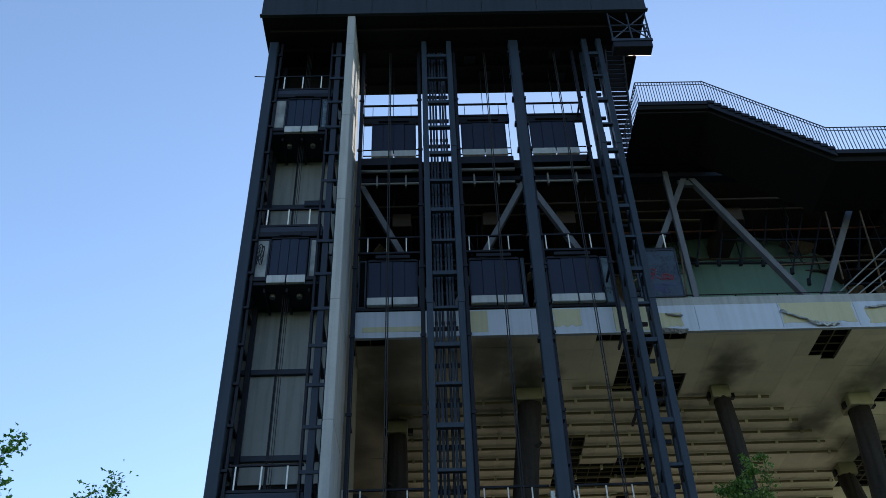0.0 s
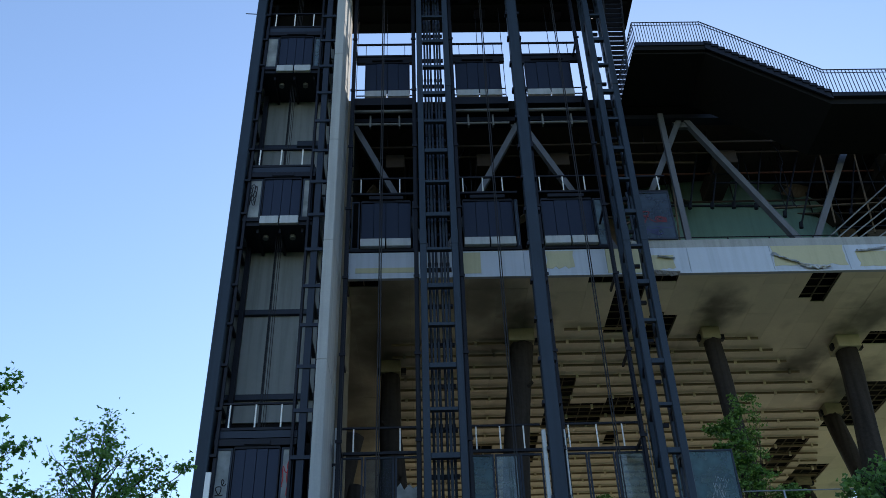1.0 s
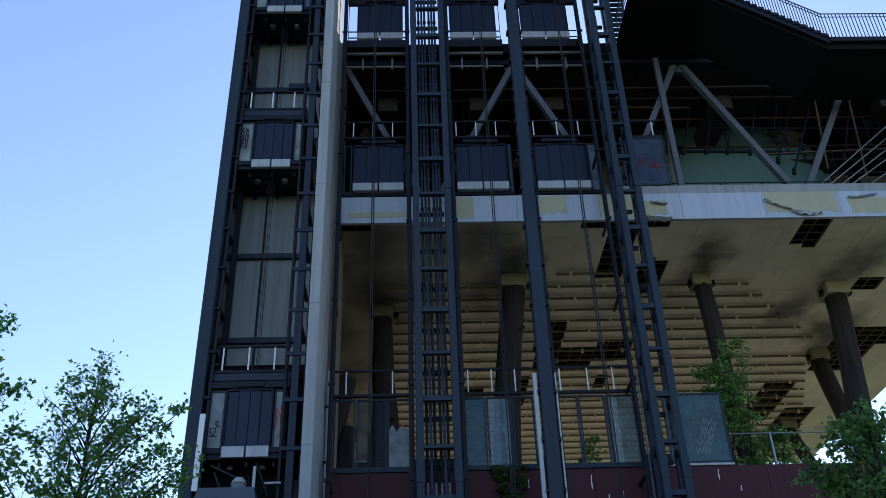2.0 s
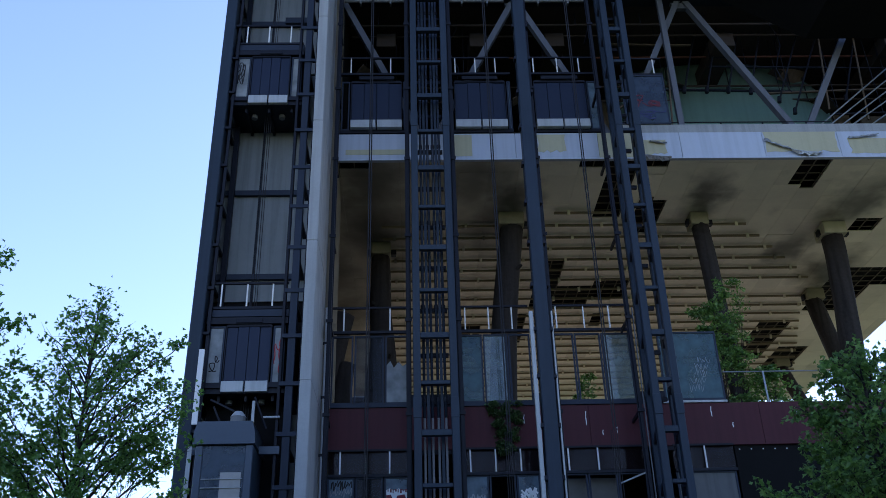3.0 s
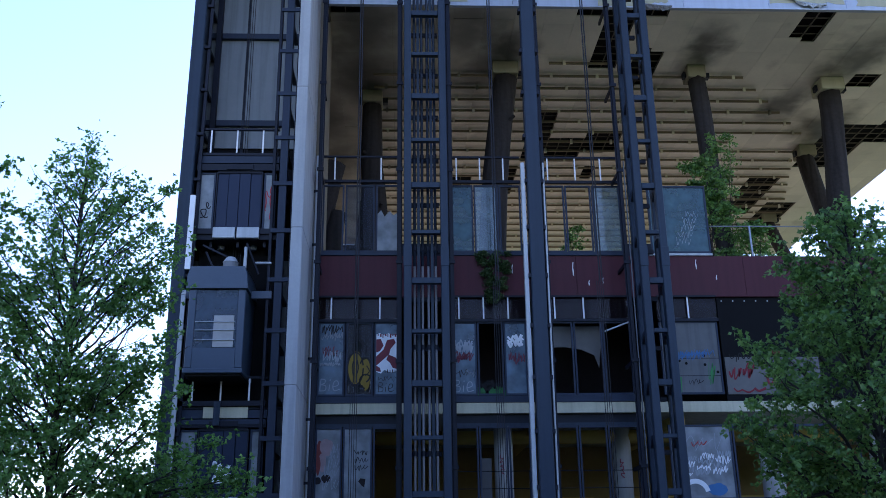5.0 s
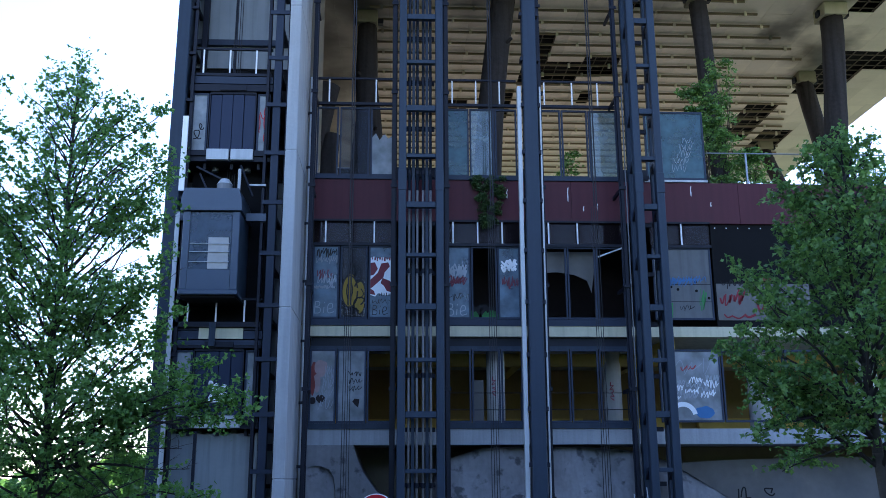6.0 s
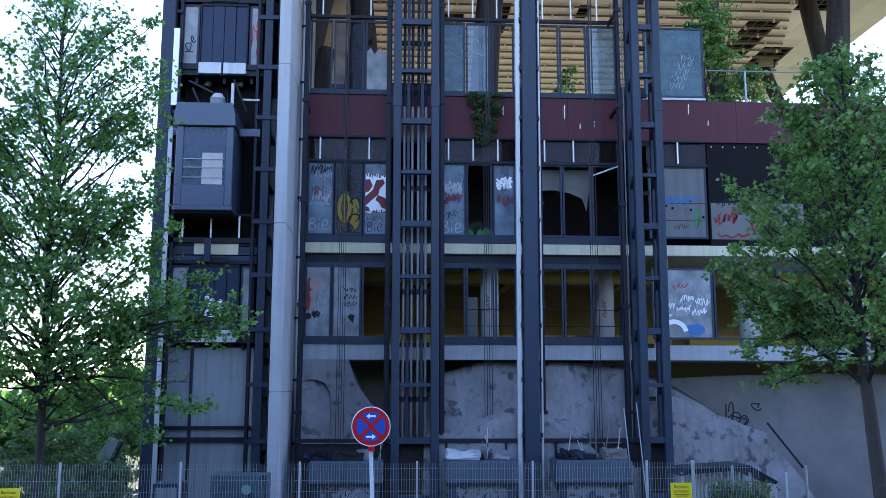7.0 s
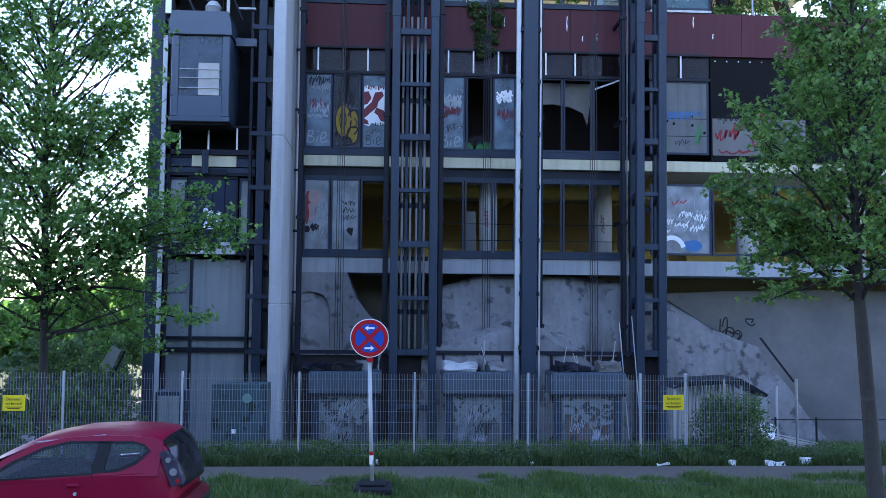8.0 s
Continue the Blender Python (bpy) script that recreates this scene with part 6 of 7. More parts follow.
for k in range(5):
    tag(9.9 + 0.1 * k, 10.5 + 0.09 * k, 13.7 + 0.25 * k, 14.05 + 0.25 * k, FACE + 0.055, SPRAYPALE, 0.012, 174 + k, "thin pale smear on the blue pane", 9)

# ---- lift cabs parked in the sunken pits, and clutter on their roofs ----
for a, b in ((-2.35, -0.35), (1.75, 3.75), (5.15, 7.25)):
    t = thing("parked_lift_cab", ((a + b) / 2, 28.3, LOW), "blue-grey lift cab standing in its pit, sprayed with graffiti", "lift cab", "parked lift cabs")
    part("lid", box(a - 0.12, b + 0.12, 28.1, 30.0, 0.15, 0.85, 0.06), LIDBLUE, t)
    part("corner_post", box(a, a + 0.22, 28.2, 28.42, LOW, 0.15, 0.01), STEEL, t)
    part("corner_post", box(b - 0.22, b, 28.2, 28.42, LOW, 0.15, 0.01), STEEL, t)
    part("front_pane", box(a + 0.22, b - 0.22, 28.28, 28.31, LOW + 0.5, 0.15), SMEARED, t, "smeared cab window")
    r = random.Random(int(a * 100))
    ragged_edge = [(a + 0.24 + (b - a - 0.48) * i / 12, -0.85 + 0.45 * r.random()) for i in range(13)]
    part("window_film", prism(ragged_edge + [(b - 0.24, 0.13), (a + 0.24, 0.13)], 28.272, 28.278), FILM, t, "mottled scrawl-covered film on the window")
    part("apron", box(a + 0.22, b - 0.22, 28.22, 28.3, LOW, LOW + 0.5), STEEL, t)
    part("back_wall", box(a + 0.05, b - 0.05, 28.6, 28.66, LOW, 0.15), CLOUDY2, t)
    part("inner_board", box(a + 0.42, b - 0.78, 28.5, 28.52, LOW, -0.4 if a < 4 else -0.5), LAMINATE if a < 4 else BRICKISH, t, "pale board inside the cab" if a < 4 else "reddish brown box stack inside the cab")
    part("inner_board", box(b - 0.72, b - 0.3, 28.52, 28.54, LOW, -0.75), INNER2 if a < 4 else BRICKISH, t, "grey board inside the cab")
    part("lid_rim", box(a - 0.10, b + 0.10, 28.085, 28.098, 0.12, 0.2), DARK, t)
    part("roof_fan", bar((b - 0.45, 28.9, 0.85), (b - 0.45, 28.9, 1.15), 0.55, sides=14), PIPE, t, "grey domed fan")
    part("roof_tray", box(a + 0.1, b - 0.9, 28.5, 29.4, 0.85, 1.0, 0.02), DARK, t)
for k, (a, b) in enumerate(((-2.1, -0.6), (2.0, 3.5), (5.4, 7.0))):
    rk = random.Random(200 + k)
    for i in range(9):
        x, z, m = rk.uniform(a, b - 0.6), rk.uniform(-1.7, -0.5), (DULLGREY, SPRAYBLACK, SPRAYPALE)[i % 3]
        tag(x, x + rk.uniform(0.25, 0.6), z, z + rk.uniform(0.25, 0.7), 28.27 - 0.002 * i, m, 0.012 + 0.012 * rk.random(), 100 + 13 * k + i, {DULLGREY: "dull grey", SPRAYBLACK: "black", SPRAYPALE: "pale"}[m] + " scrawl over the cab window", 9)
for k, (x, z, w, h, m) in enumerate(((-1.3, 0.95, 0.9, 0.22, RUBBER), (-2.3, 0.9, 0.7, 0.2, DARK), (2.2, 0.95, 1.0, 0.26, SILL), (3.35, 0.95, 0.5, 0.22, PIPE), (5.6, 0.95, 0.6, 0.25, DARK), (6.9, 0.95, 0.7, 0.3, INNER2))):
    t = thing("roof_clutter", (x, 28.6, z), "crumpled sheet and scrap lying on the cab roof", "scrap", "cab roof clutter")
    bm = box(x - w / 2, x + w / 2, 28.3, 28.9, 0.86, 0.86 + h)
    bmesh.ops.subdivide_edges(bm, edges=bm.edges[:], cuts=3, use_grid_fill=True)
    for v in bm.verts:
        if v.co.z > 0.87:
            v.co += Vector((noise.noise(v.co * 4 + Vector((k, 0, 0))), noise.noise(v.co * 4 + Vector((0, k, 7))), noise.noise(v.co * 5))) * 0.12
    part("crumpled_sheet", bm, m, t)
rz = random.Random(77)
for k, (x, n) in enumerate(((2.9, 5), (6.2, 5), (6.9, 3), (5.5, 3), (-0.6, 2))):
    for i in range(n):
        xx = x + rz.uniform(-0.3, 0.3)
        t = thing("scrap_slat", (xx, 28.7, 0.86), "thin pale slat sticking up from the cab roof", "slat", "scrap slats")
        part("slat", bar((xx, 28.7, 0.86), (xx + rz.uniform(-0.25, 0.25), 28.7, rz.uniform(1.3, 1.9)), 0.045, 0.02), SILL if i % 2 else PIPE, t)
for x, z0, z1 in ((8.05, 1.0, 2.6), (7.65, 0.5, 2.4)):
    t = thing("leaning_strip", (x, 28.6, LOW), "pale bent strip leaning against the mast", "strip", "leaning strips")
    part("strip", bar((x, 28.6, LOW), (x - 0.35, 28.7, z1), 0.07, 0.03), SILL, t)
for a, b, y, top, m in ((-6.15, -5.45, 24.6, 0.55, SILL), (-4.62, -3.2, 24.3, 0.78, TEALDARK)):
    t = thing("utility_cabinet", ((a + b) / 2, y, LOW), "grey metal cabinet behind the fence" if m is SILL else "blue-green metal cabinet with stickers and blotches behind the fence", "cabinet", "utility cabinets")
    part("body", box(a, b, y, y + 0.9, LOW, top, 0.02), STEELD if m is SILL else m, t)
    part("door_panel", box(a + 0.08, (a + b) / 2 - 0.01, y - 0.025, y - 0.003, LOW + 0.1, top - 0.1, 0.006), PANELG if m is SILL else m, t)
    part("door_panel", box((a + b) / 2 + 0.01, b - 0.08, y - 0.025, y - 0.003, LOW + 0.1, top - 0.1, 0.006), PANELG if m is SILL else m, t)
    part("edge_strip", box(b - 0.07, b, y - 0.03, y - 0.004, LOW, top, 0.005), STEEL, t)
    if m is not SILL:
        part("sticker", bar((a + 0.92, y - 0.027, 0.42), (a + 0.92, y - 0.036, 0.42), 0.26, sides=9), TEAL, t, "round pale sticker")
        part("sticker", box(a + 0.52, a + 0.64, y - 0.03, y - 0.026, -0.5, -0.38), WHITEPAINT, t, "small white sticker")

t = thing("leaning_sheet", (-7.6, 23.0, LOW), "pale grey sheet leaning askew behind the fence", "sheet")
part("sheet", prism([(-8.9, LOW), (-8.35, LOW), (-6.62, 1.72), (-6.85, 1.82)], 23.0, 23.05), PANELG, t)
part("edge_bar", bar((-8.3, 22.98, LOW), (-6.5, 22.98, 1.7), 0.05), DARK, t)

# ---- slatted shelter by the dune ----
shed = thing("slatted_shelter", (7.2, 20.0, 0), "low shelter of pale upright slats under a dark sloping roof", "shelter")
part("roof", prism([(6.1, 1.14), (6.3, 1.28), (7.6, 1.36), (8.2, 1.02), (8.15, 0.96), (7.55, 1.26), (6.3, 1.18)], 19.4, 20.6), DARK, shed)
for i in range(17):
    x = 6.3 + 0.08 * i
    part("slat", box(x, x + 0.045, 19.9, 19.93, 0.0 if i % 4 else 0.3, 1.15 + 0.008 * i), CLOUDY2 if i % 3 else SILL, shed)
part("side_board", box(7.7, 8.4, 19.95, 20.0, 0, 0.98), PALE, shed)
for x in (6.15, 7.62, 8.4):
    part("post", box(x, x + 0.05, 19.5, 19.55, 0, 1.2), SILL, shed)
t = thing("low_wire_rail", (9.5, 19.3, 0), "thin wire rail on low posts beside the dune", "rail")
part("wire", bar((8.2, 19.3, 0.5), (14, 19.3, 0.5), 0.025, sides=6), DARK, t)
for x in (8.3, 9.2, 10.3, 11.4, 12.6):
    part("post", bar((x, 19.3, -0.03), (x, 19.3, 0.55), 0.05, sides=6), DARK, t)

for k in range(9):
    x, y = 7.55 + 0.05 * k, 18.5 + 0.06 * k
    t = thing("plank", (x, y, 0), "weathered pale plank lying on the heap by the shelter", "plank", "plank heap")
    part("board", bar((x, y, 0.28 - 0.02 * (k % 4)), (x + 1.05 + 0.07 * (k % 3), y + 0.2, -0.02 + 0.02 * (k % 3)), 0.09, 0.025), CLOUDY2 if k % 3 else PALE, t)
t = thing("crumpled_bag", (7.75, 18.4, 0.3), "crumpled white plastic bag on the plank heap", "bag")
bm = box(7.62, 7.86, 18.3, 18.5, 0.27, 0.5)
bmesh.ops.subdivide_edges(bm, edges=bm.edges[:], cuts=3, use_grid_fill=True)
for v in bm.verts:
    v.co += Vector((noise.noise(v.co * 8), noise.noise(v.co * 8 + Vector((5, 0, 0))), noise.noise(v.co * 8 + Vector((0, 5, 0))))) * 0.08
part("bag", bm, WHITEPAINT, t)

# ---- fence of welded wire panels ----
fence = thing("wire_fence", (-2, 17.1, 0), "galvanised welded-wire fence panels on square posts", "fence")
x = -14.5
while x < 5.6:
    bm = bmesh.new()
    for i in range(43):
        xx = x + 0.04 + 2.06 * i / 42
        add_box(bm, xx - 0.003, xx + 0.003, 17.097, 17.103, 0.06, 1.60)
    for z in (0.1, 0.3, 0.5, 0.7, 0.9, 1.1, 1.3, 1.5):
        add_box(bm, x + 0.02, x + 2.12, 17.106, 17.111, z - 0.0025, z + 0.0025)
    part("wire_panel", bm, GALV, fence, kind="stuff")
    part("post", box(x - 0.018, x + 0.018, 17.12, 17.16, -0.05, 1.63, 0.004), SILL, fence)
    x += 2.14
part("post", box(5.6, 5.66, 17.12, 17.16, -0.05, 1.63, 0.004), SILL, fence)
for px in (6.55, 8.0):
    part("end_post", bar((px, 17.6, -0.03), (px, 17.6, 1.5), 0.05, sides=8), GALV, fence)


def notice(x, z, y):
    t = thing("warning_notice", (x, y, z), "yellow keep-out notice wired to the fence", "sign", "keep-out notices")
    part("plate", box(x - 0.20, x + 0.20, y - 0.012, y, z, z + 0.28, 0.003), SIGNYELLOW, t)
    for k, (text, size, zz) in enumerate((("Betreten", 0.075, z + 0.185), ("verboten!", 0.075, z + 0.105))):
        cu = bpy.data.curves.new("lettering", "FONT")
        cu.body, cu.size, cu.align_x, cu.extrude = text, size, "CENTER", 0.0005
        cu.materials.append(SPRAYBLACK)
        ob = new("lettering", cu)
        ob.parent = t
        ob.matrix_local = pose(0, -0.0145, zz - z, 90, 0, 0)
    for zz, w in ((0.06, 0.15), (0.035, 0.11)):
        part("fine_print", box(x - w, x + w, y - 0.0145, y - 0.012, z + zz, z + zz + 0.012), SPRAYBLACK, t)


notice(5.37, 0.95, 17.07)
notice(-6.78, 0.91, 17.07)

# ---- no-stopping sign on a portable foot ----
SX, SY = -0.29, 14.25
sign = thing("no_stopping_sign", (SX, SY, 0), "round red and blue no-stopping sign with arrows on a portable foot", "road sign")
SZ = EYE - 0.0350 * SY
part("pole", bar((SX + 0.05, SY + 0.03, 0.1), (SX - 0.02, SY + 0.03, SZ - 0.25), 0.06, sides=12), SILL, sign, smooth=True)
part("reflector_band", bar((SX + 0.033, SY + 0.03, 0.56), (SX + 0.031, SY + 0.03, 0.62), 0.064, sides=12), SIGNRED, sign)
part("reflector_band", bar((SX + 0.035, SY + 0.03, 0.42), (SX + 0.034, SY + 0.03, 0.56), 0.063, sides=12), WHITEPAINT, sign)
part("clamp", box(SX - 0.06, SX + 0.04, SY - 0.02, SY + 0.07, SZ - 0.37, SZ - 0.3), SIGNRED, sign)


def disc(r, y, m, name, parent, sides=40):
    part(name, bar((SX - 0.02, y, SZ), (SX - 0.02, y - 0.004, SZ), 2 * r, sides=sides), m, parent)


plate = part("plate", bar((SX - 0.02, SY + 0.01, SZ), (SX - 0.02, SY - 0.01, SZ), 0.60, sides=40), WHITEPAINT, sign, "white-rimmed round plate")
disc(0.287, SY - 0.0105, SIGNRED, "red_ring", plate)
disc(0.222, SY - 0.015, SIGNBLUE, "blue_field", plate)
for s in (-1, 1):
    k = 0.158
    part("red_cross_bar", prism([(SX - 0.02 - k - 0.021, SZ - s * (k - 0.021)), (SX - 0.02 - k + 0.021, SZ - s * (k + 0.021)), (SX - 0.02 + k + 0.021, SZ + s * (k - 0.021)), (SX - 0.02 + k - 0.021, SZ + s * (k + 0.021))], SY - 0.0235 - 0.001 * s, SY - 0.019), SIGNRED, plate)
for s, zz in ((-1, 0.155), (1, -0.155)):
    cx, cz = SX - 0.02, SZ + zz
    part("arrow", prism([(cx + s * 0.075, cz), (cx + s * 0.02, cz + 0.04), (cx + s * 0.02, cz + 0.014), (cx - s * 0.075, cz + 0.014), (cx - s * 0.075, cz - 0.014), (cx + s * 0.02, cz - 0.014), (cx + s * 0.02, cz - 0.04)], SY - 0.027, SY - 0.024), WHITEPAINT, plate, "white arrow")
part("foot_plate", box(SX - 0.22, SX + 0.36, SY - 0.28, SY + 0.30, 0.0, 0.12, 0.03), RUBBER, sign, "black recycled rubber foot")
part("foot_plate", box(SX - 0.14, SX + 0.26, SY - 0.2, SY + 0.22, 0.12, 0.17, 0.02), RUBBER, sign)

# ---- parked red hatchback ----
CY0, CY1, CB = 10.42, 12.0, -2.245
car = thing("hatchback", (CB - 1.7, 11.2, -0.012), "small glossy red three-door hatchback parked by the verge", "car")


def section(x, half, zs):
    """One ring of the shell: (share of half width, height) pairs from the sill over the roof to the far sill."""
    ring = [(k * half, z) for k, z in zs]
    curve = 0.16 * max(0.0, 1 - (CB - x) / 0.7)
    near = [(x - curve * (w / 0.7) ** 2, 11.21 - w, z) for w, z in ring]
    return near + [(a, 22.42 - b, c) for a, b, c in reversed(near)]


stations = []
# x from the tail, half width, sill, belt, roof height, share of width at the roof
for dx, half, low, belt, roof, top in ((0.0, 0.66, 0.42, 0.80, 0.86, 0.92), (0.05, 0.73, 0.30, 0.92, 1.02, 0.88), (0.16, 0.765, 0.26, 0.97, 1.24, 0.78), (0.30, 0.78, 0.24, 0.985, 1.355, 0.74), (0.55, 0.79, 0.23, 0.98, 1.392, 0.73),
                                      (1.0, 0.795, 0.22, 0.95, 1.402, 0.73), (1.4, 0.795, 0.22, 0.93, 1.38, 0.73), (1.75, 0.79, 0.22, 0.91, 1.31, 0.74), (2.1, 0.785, 0.22, 0.89, 1.15, 0.77), (2.45, 0.78, 0.22, 0.87, 0.95, 0.86),
                                      (2.75, 0.77, 0.22, 0.84, 0.89, 0.88), (3.1, 0.74, 0.24, 0.80, 0.85, 0.86), (3.32, 0.66, 0.28, 0.66, 0.72, 0.86), (3.42, 0.55, 0.36, 0.55, 0.60, 0.85)):
    m = (belt + roof) / 2
    stations.append(section(CB - dx, half, [(0.93, low), (0.985, low + 0.12), (1.0, (low + belt) / 2), (0.975, belt), (0.975 * 0.55 + top * 0.45, m), (top, roof - 0.05 * min(1, (roof - belt) * 3)), (top * 0.8, roof), (top * 0.4, roof + 0.012), (0.02, roof + 0.018)]))
bm = bmesh.new()
rings = [[bm.verts.new(p) for p in s] for s in stations]
for i, (p, q) in enumerate(zip(rings, rings[1:])):
    for j in range(len(p)):
        k = (j + 1) % len(p)
        # the side windows are openings in the shell
        if 3 <= i <= 8 and j in (3, 4, 12, 13):
            continue
        bm.faces.new((p[j], q[j], q[k], p[k]))
bm.faces.new(rings[0])
bm.faces.new(rings[-1][::-1])
bmesh.ops.recalc_face_normals(bm, faces=bm.faces[:])
body = part("body", bm, CARRED, car, "glossy red bodywork", smooth=True)


def car_side(pts, off=0.006):
    """A sheet on the near flank, following the lean of the cabin: pairs of distance from the tail and height."""
    bm = bmesh.new()
    f = []
    for dx, z in pts:
        belt, roof = 0.95, 1.38
        u = max(0.0, min(1.0, (z - belt) / (roof - belt)))
        half = 0.79 * (0.975 + (0.74 - 0.975) * u)
        f.append(bm.verts.new((CB - 0.03 - 0.95 * dx, 11.21 - half - off - 0.006, z)))
    bm.faces.new(f)
    r = bmesh.ops.extrude_face_region(bm, geom=bm.faces[:])
    for v in r["geom"]:
        if isinstance(v, bmesh.types.BMVert):
            v.co.y += 0.03
    bmesh.ops.recalc_face_normals(bm, faces=bm.faces[:])
    return bm


part("rear_side_window", car_side([(0.44, 1.22), (0.50, 1.265), (0.62, 1.295), (0.90, 1.305), (0.93, 1.00), (0.76, 1.02), (0.58, 1.09)], 0.004), CARGLASS, car, "tinted rear side window")
part("door_window", car_side([(1.02, 1.305), (1.35, 1.295), (1.65, 1.23), (1.98, 1.085), (2.22, 0.93), (2.14, 0.905), (1.06, 0.98)], 0.004), CARGLASS, car, "tinted door window")
part("far_window", bar((CB - 0.62, 11.90, 1.12), (CB - 2.0, 11.90, 1.02), 0.02, 0.26), CARGLASS, car)
# pillars and frames round the side windows
part("rear_pillar", car_side([(0.28, 1.30), (0.30, 0.95), (0.80, 0.95), (0.76, 1.02), (0.58, 1.09), (0.44, 1.22), (0.50, 1.265), (0.62, 1.295), (0.62, 1.36), (0.40, 1.345)], 0.0), CARRED, car)
part("roof_side", car_side([(0.62, 1.295), (0.90, 1.305), (1.35, 1.295), (1.65, 1.23), (1.98, 1.085), (2.22, 0.93), (2.34, 0.90), (2.34, 0.95), (2.1, 1.12), (1.75, 1.285), (1.4, 1.35), (1.0, 1.372), (0.62, 1.365)], 0.0), CARRED, car)
part("door_waist", car_side([(0.76, 1.02), (0.80, 0.93), (2.3, 0.85), (2.3, 0.915), (2.14, 0.905), (1.06, 0.98), (0.93, 1.0)], 0.0), CARRED, car)
part("window_seal", car_side([(0.885, 1.31), (1.03, 1.31), (1.075, 0.975), (0.93, 0.99)], 0.008), RUBBER, car)
for pts in ([(0.41, 1.21), (0.50, 1.28), (0.62, 1.312), (0.62, 1.29), (0.50, 1.26), (0.455, 1.215)], [(0.41, 1.21), (0.455, 1.215), (0.59, 1.10), (0.77, 1.03), (0.93, 1.01), (0.93, 0.985), (0.75, 1.0), (0.56, 1.075)],
            [(0.62, 1.29), (0.62, 1.312), (1.36, 1.315), (1.66, 1.25), (2.0, 1.10), (2.25, 0.93), (2.21, 0.925), (1.97, 1.075), (1.64, 1.22), (1.35, 1.285)], [(1.06, 0.965), (1.06, 0.99), (2.14, 0.918), (2.2, 0.895)]):
    part("window_seal", car_side(pts, 0.008), RUBBER, car)
part("door_gap", car_side([(1.05, 0.97), (1.06, 0.97), (1.11, 0.35), (1.10, 0.35)], 0.008), RUBBER, car)
part("door_handle", box(CB - 1.30, CB - 1.16, 10.395, 10.44, 0.83, 0.87, 0.012), CARRED, car)
part("fuel_cap", bar((CB - 1.20, 10.405, 0.76), (CB - 1.20, 10.42, 0.76), 0.04, sides=12), SILL, car)
bm = bmesh.new()
grid = []
for dx, half, roof, top in ((-0.004, 0.66, 0.80, 0.92), (0.0, 0.66, 0.87, 0.92), (0.05, 0.73, 1.02, 0.88), (0.16, 0.765, 1.24, 0.78), (0.27, 0.777, 1.335, 0.745)):
    row = []
    for i in range(13):
        w = (i / 6 - 1) * 0.97 * top * half
        curve = 0.16 * max(0.0, 1 - dx / 0.7) * (w / 0.7) ** 2
        row.append(bm.verts.new((CB - dx + 0.014 - curve, 11.21 + w, roof + 0.030 - 0.066 * abs(w / (top * half)) ** 3)))
    grid.append(row)
for p, q in zip(grid, grid[1:]):
    for i in range(12):
        bm.faces.new((p[i], p[i + 1], q[i + 1], q[i]))
bmesh.ops.recalc_face_normals(bm, faces=bm.faces[:])
part("rear_window", bm, HATCHGLASS, car, "dark sloping rear window", smooth=True)
# seats and lining seen through the side windows
part("cabin_lining", box(CB - 2.3, CB - 0.5, 11.80, 11.86, 0.35, 0.93), CABINGREY, car)
part("cabin_floor", box(CB - 2.3, CB - 0.4, 10.56, 11.86, 0.33, 0.36), CABINGREY, car)
part("dashboard", box(CB - 2.45, CB - 2.0, 10.58, 11.84, 0.6, 0.90, 0.06), CABINGREY, car)
for yy in (10.72, 11.33):
    part("front_seat", prism([(CB - 1.75, 0.4), (CB - 1.75, 0.58), (CB - 1.38, 0.56), (CB - 1.22, 1.02), (CB - 1.10, 1.0), (CB - 1.22, 0.4)], yy, yy + 0.42), CABINGREY, car)
    part("headrest", box(CB - 1.24, CB - 1.12, yy + 0.09, yy + 0.33, 1.04, 1.22, 0.04), SEATPALE, car)
part("rear_seat", prism([(CB - 0.95, 0.4), (CB - 0.95, 0.6), (CB - 0.66, 0.6), (CB - 0.54, 1.03), (CB - 0.44, 1.0), (CB - 0.5, 0.4)], 10.62, 11.80), CABINGREY, car)
for yy in (10.8, 11.4):
    part("headrest", box(CB - 0.62, CB - 0.52, yy, yy + 0.22, 1.04, 1.18, 0.04), SEATPALE, car)
part("tail_lamp", prism([(CB - 0.04, 0.86), (CB - 0.17, 0.82), (CB - 0.25, 1.02), (CB - 0.31, 1.20), (CB - 0.25, 1.22), (CB - 0.12, 1.08)], 10.475, 10.60), LAMPGLASS, car, "clear tail lamp with red and white bulbs")
for dx, z, w in ((0.228, 1.12, 0.06), (0.168, 0.99, 0.085)):
    part("reflector", bar((CB + 0.02 - dx, 10.455, z), (CB + 0.02 - dx, 10.478, z), w, sides=18, w2=w * 0.8), CHROME, car, "round chromed reflector")
part("reflector", bar((CB - 0.10, 10.468, 0.89), (CB - 0.10, 10.478, 0.89), 0.05, sides=14), SIGNRED, car, "small red reflector")
part("rear_bumper", box(CB - 0.32, CB + 0.02, 10.56, 11.75, 0.30, 0.66, 0.07), RUBBERRED, car, "dark red rear bumper")
part("bumper_strip", box(CB - 0.2, CB + 0.035, 10.62, 11.7, 0.46, 0.56, 0.02), RUBBER, car)
# Thin pale bar stands in for the sky's reflection along the roof edge.
part("roof_glint", bar((CB - 0.95, 10.64, 1.375), (CB - 1.75, 10.64, 1.29), 0.014, sides=8), SILL, car, "pale strip for the glint of the sky on the roof edge")
part("wing_mirror", box(CB - 2.5, CB - 2.32, 10.24, 10.40, 0.98, 1.12, 0.03), CARRED, car)
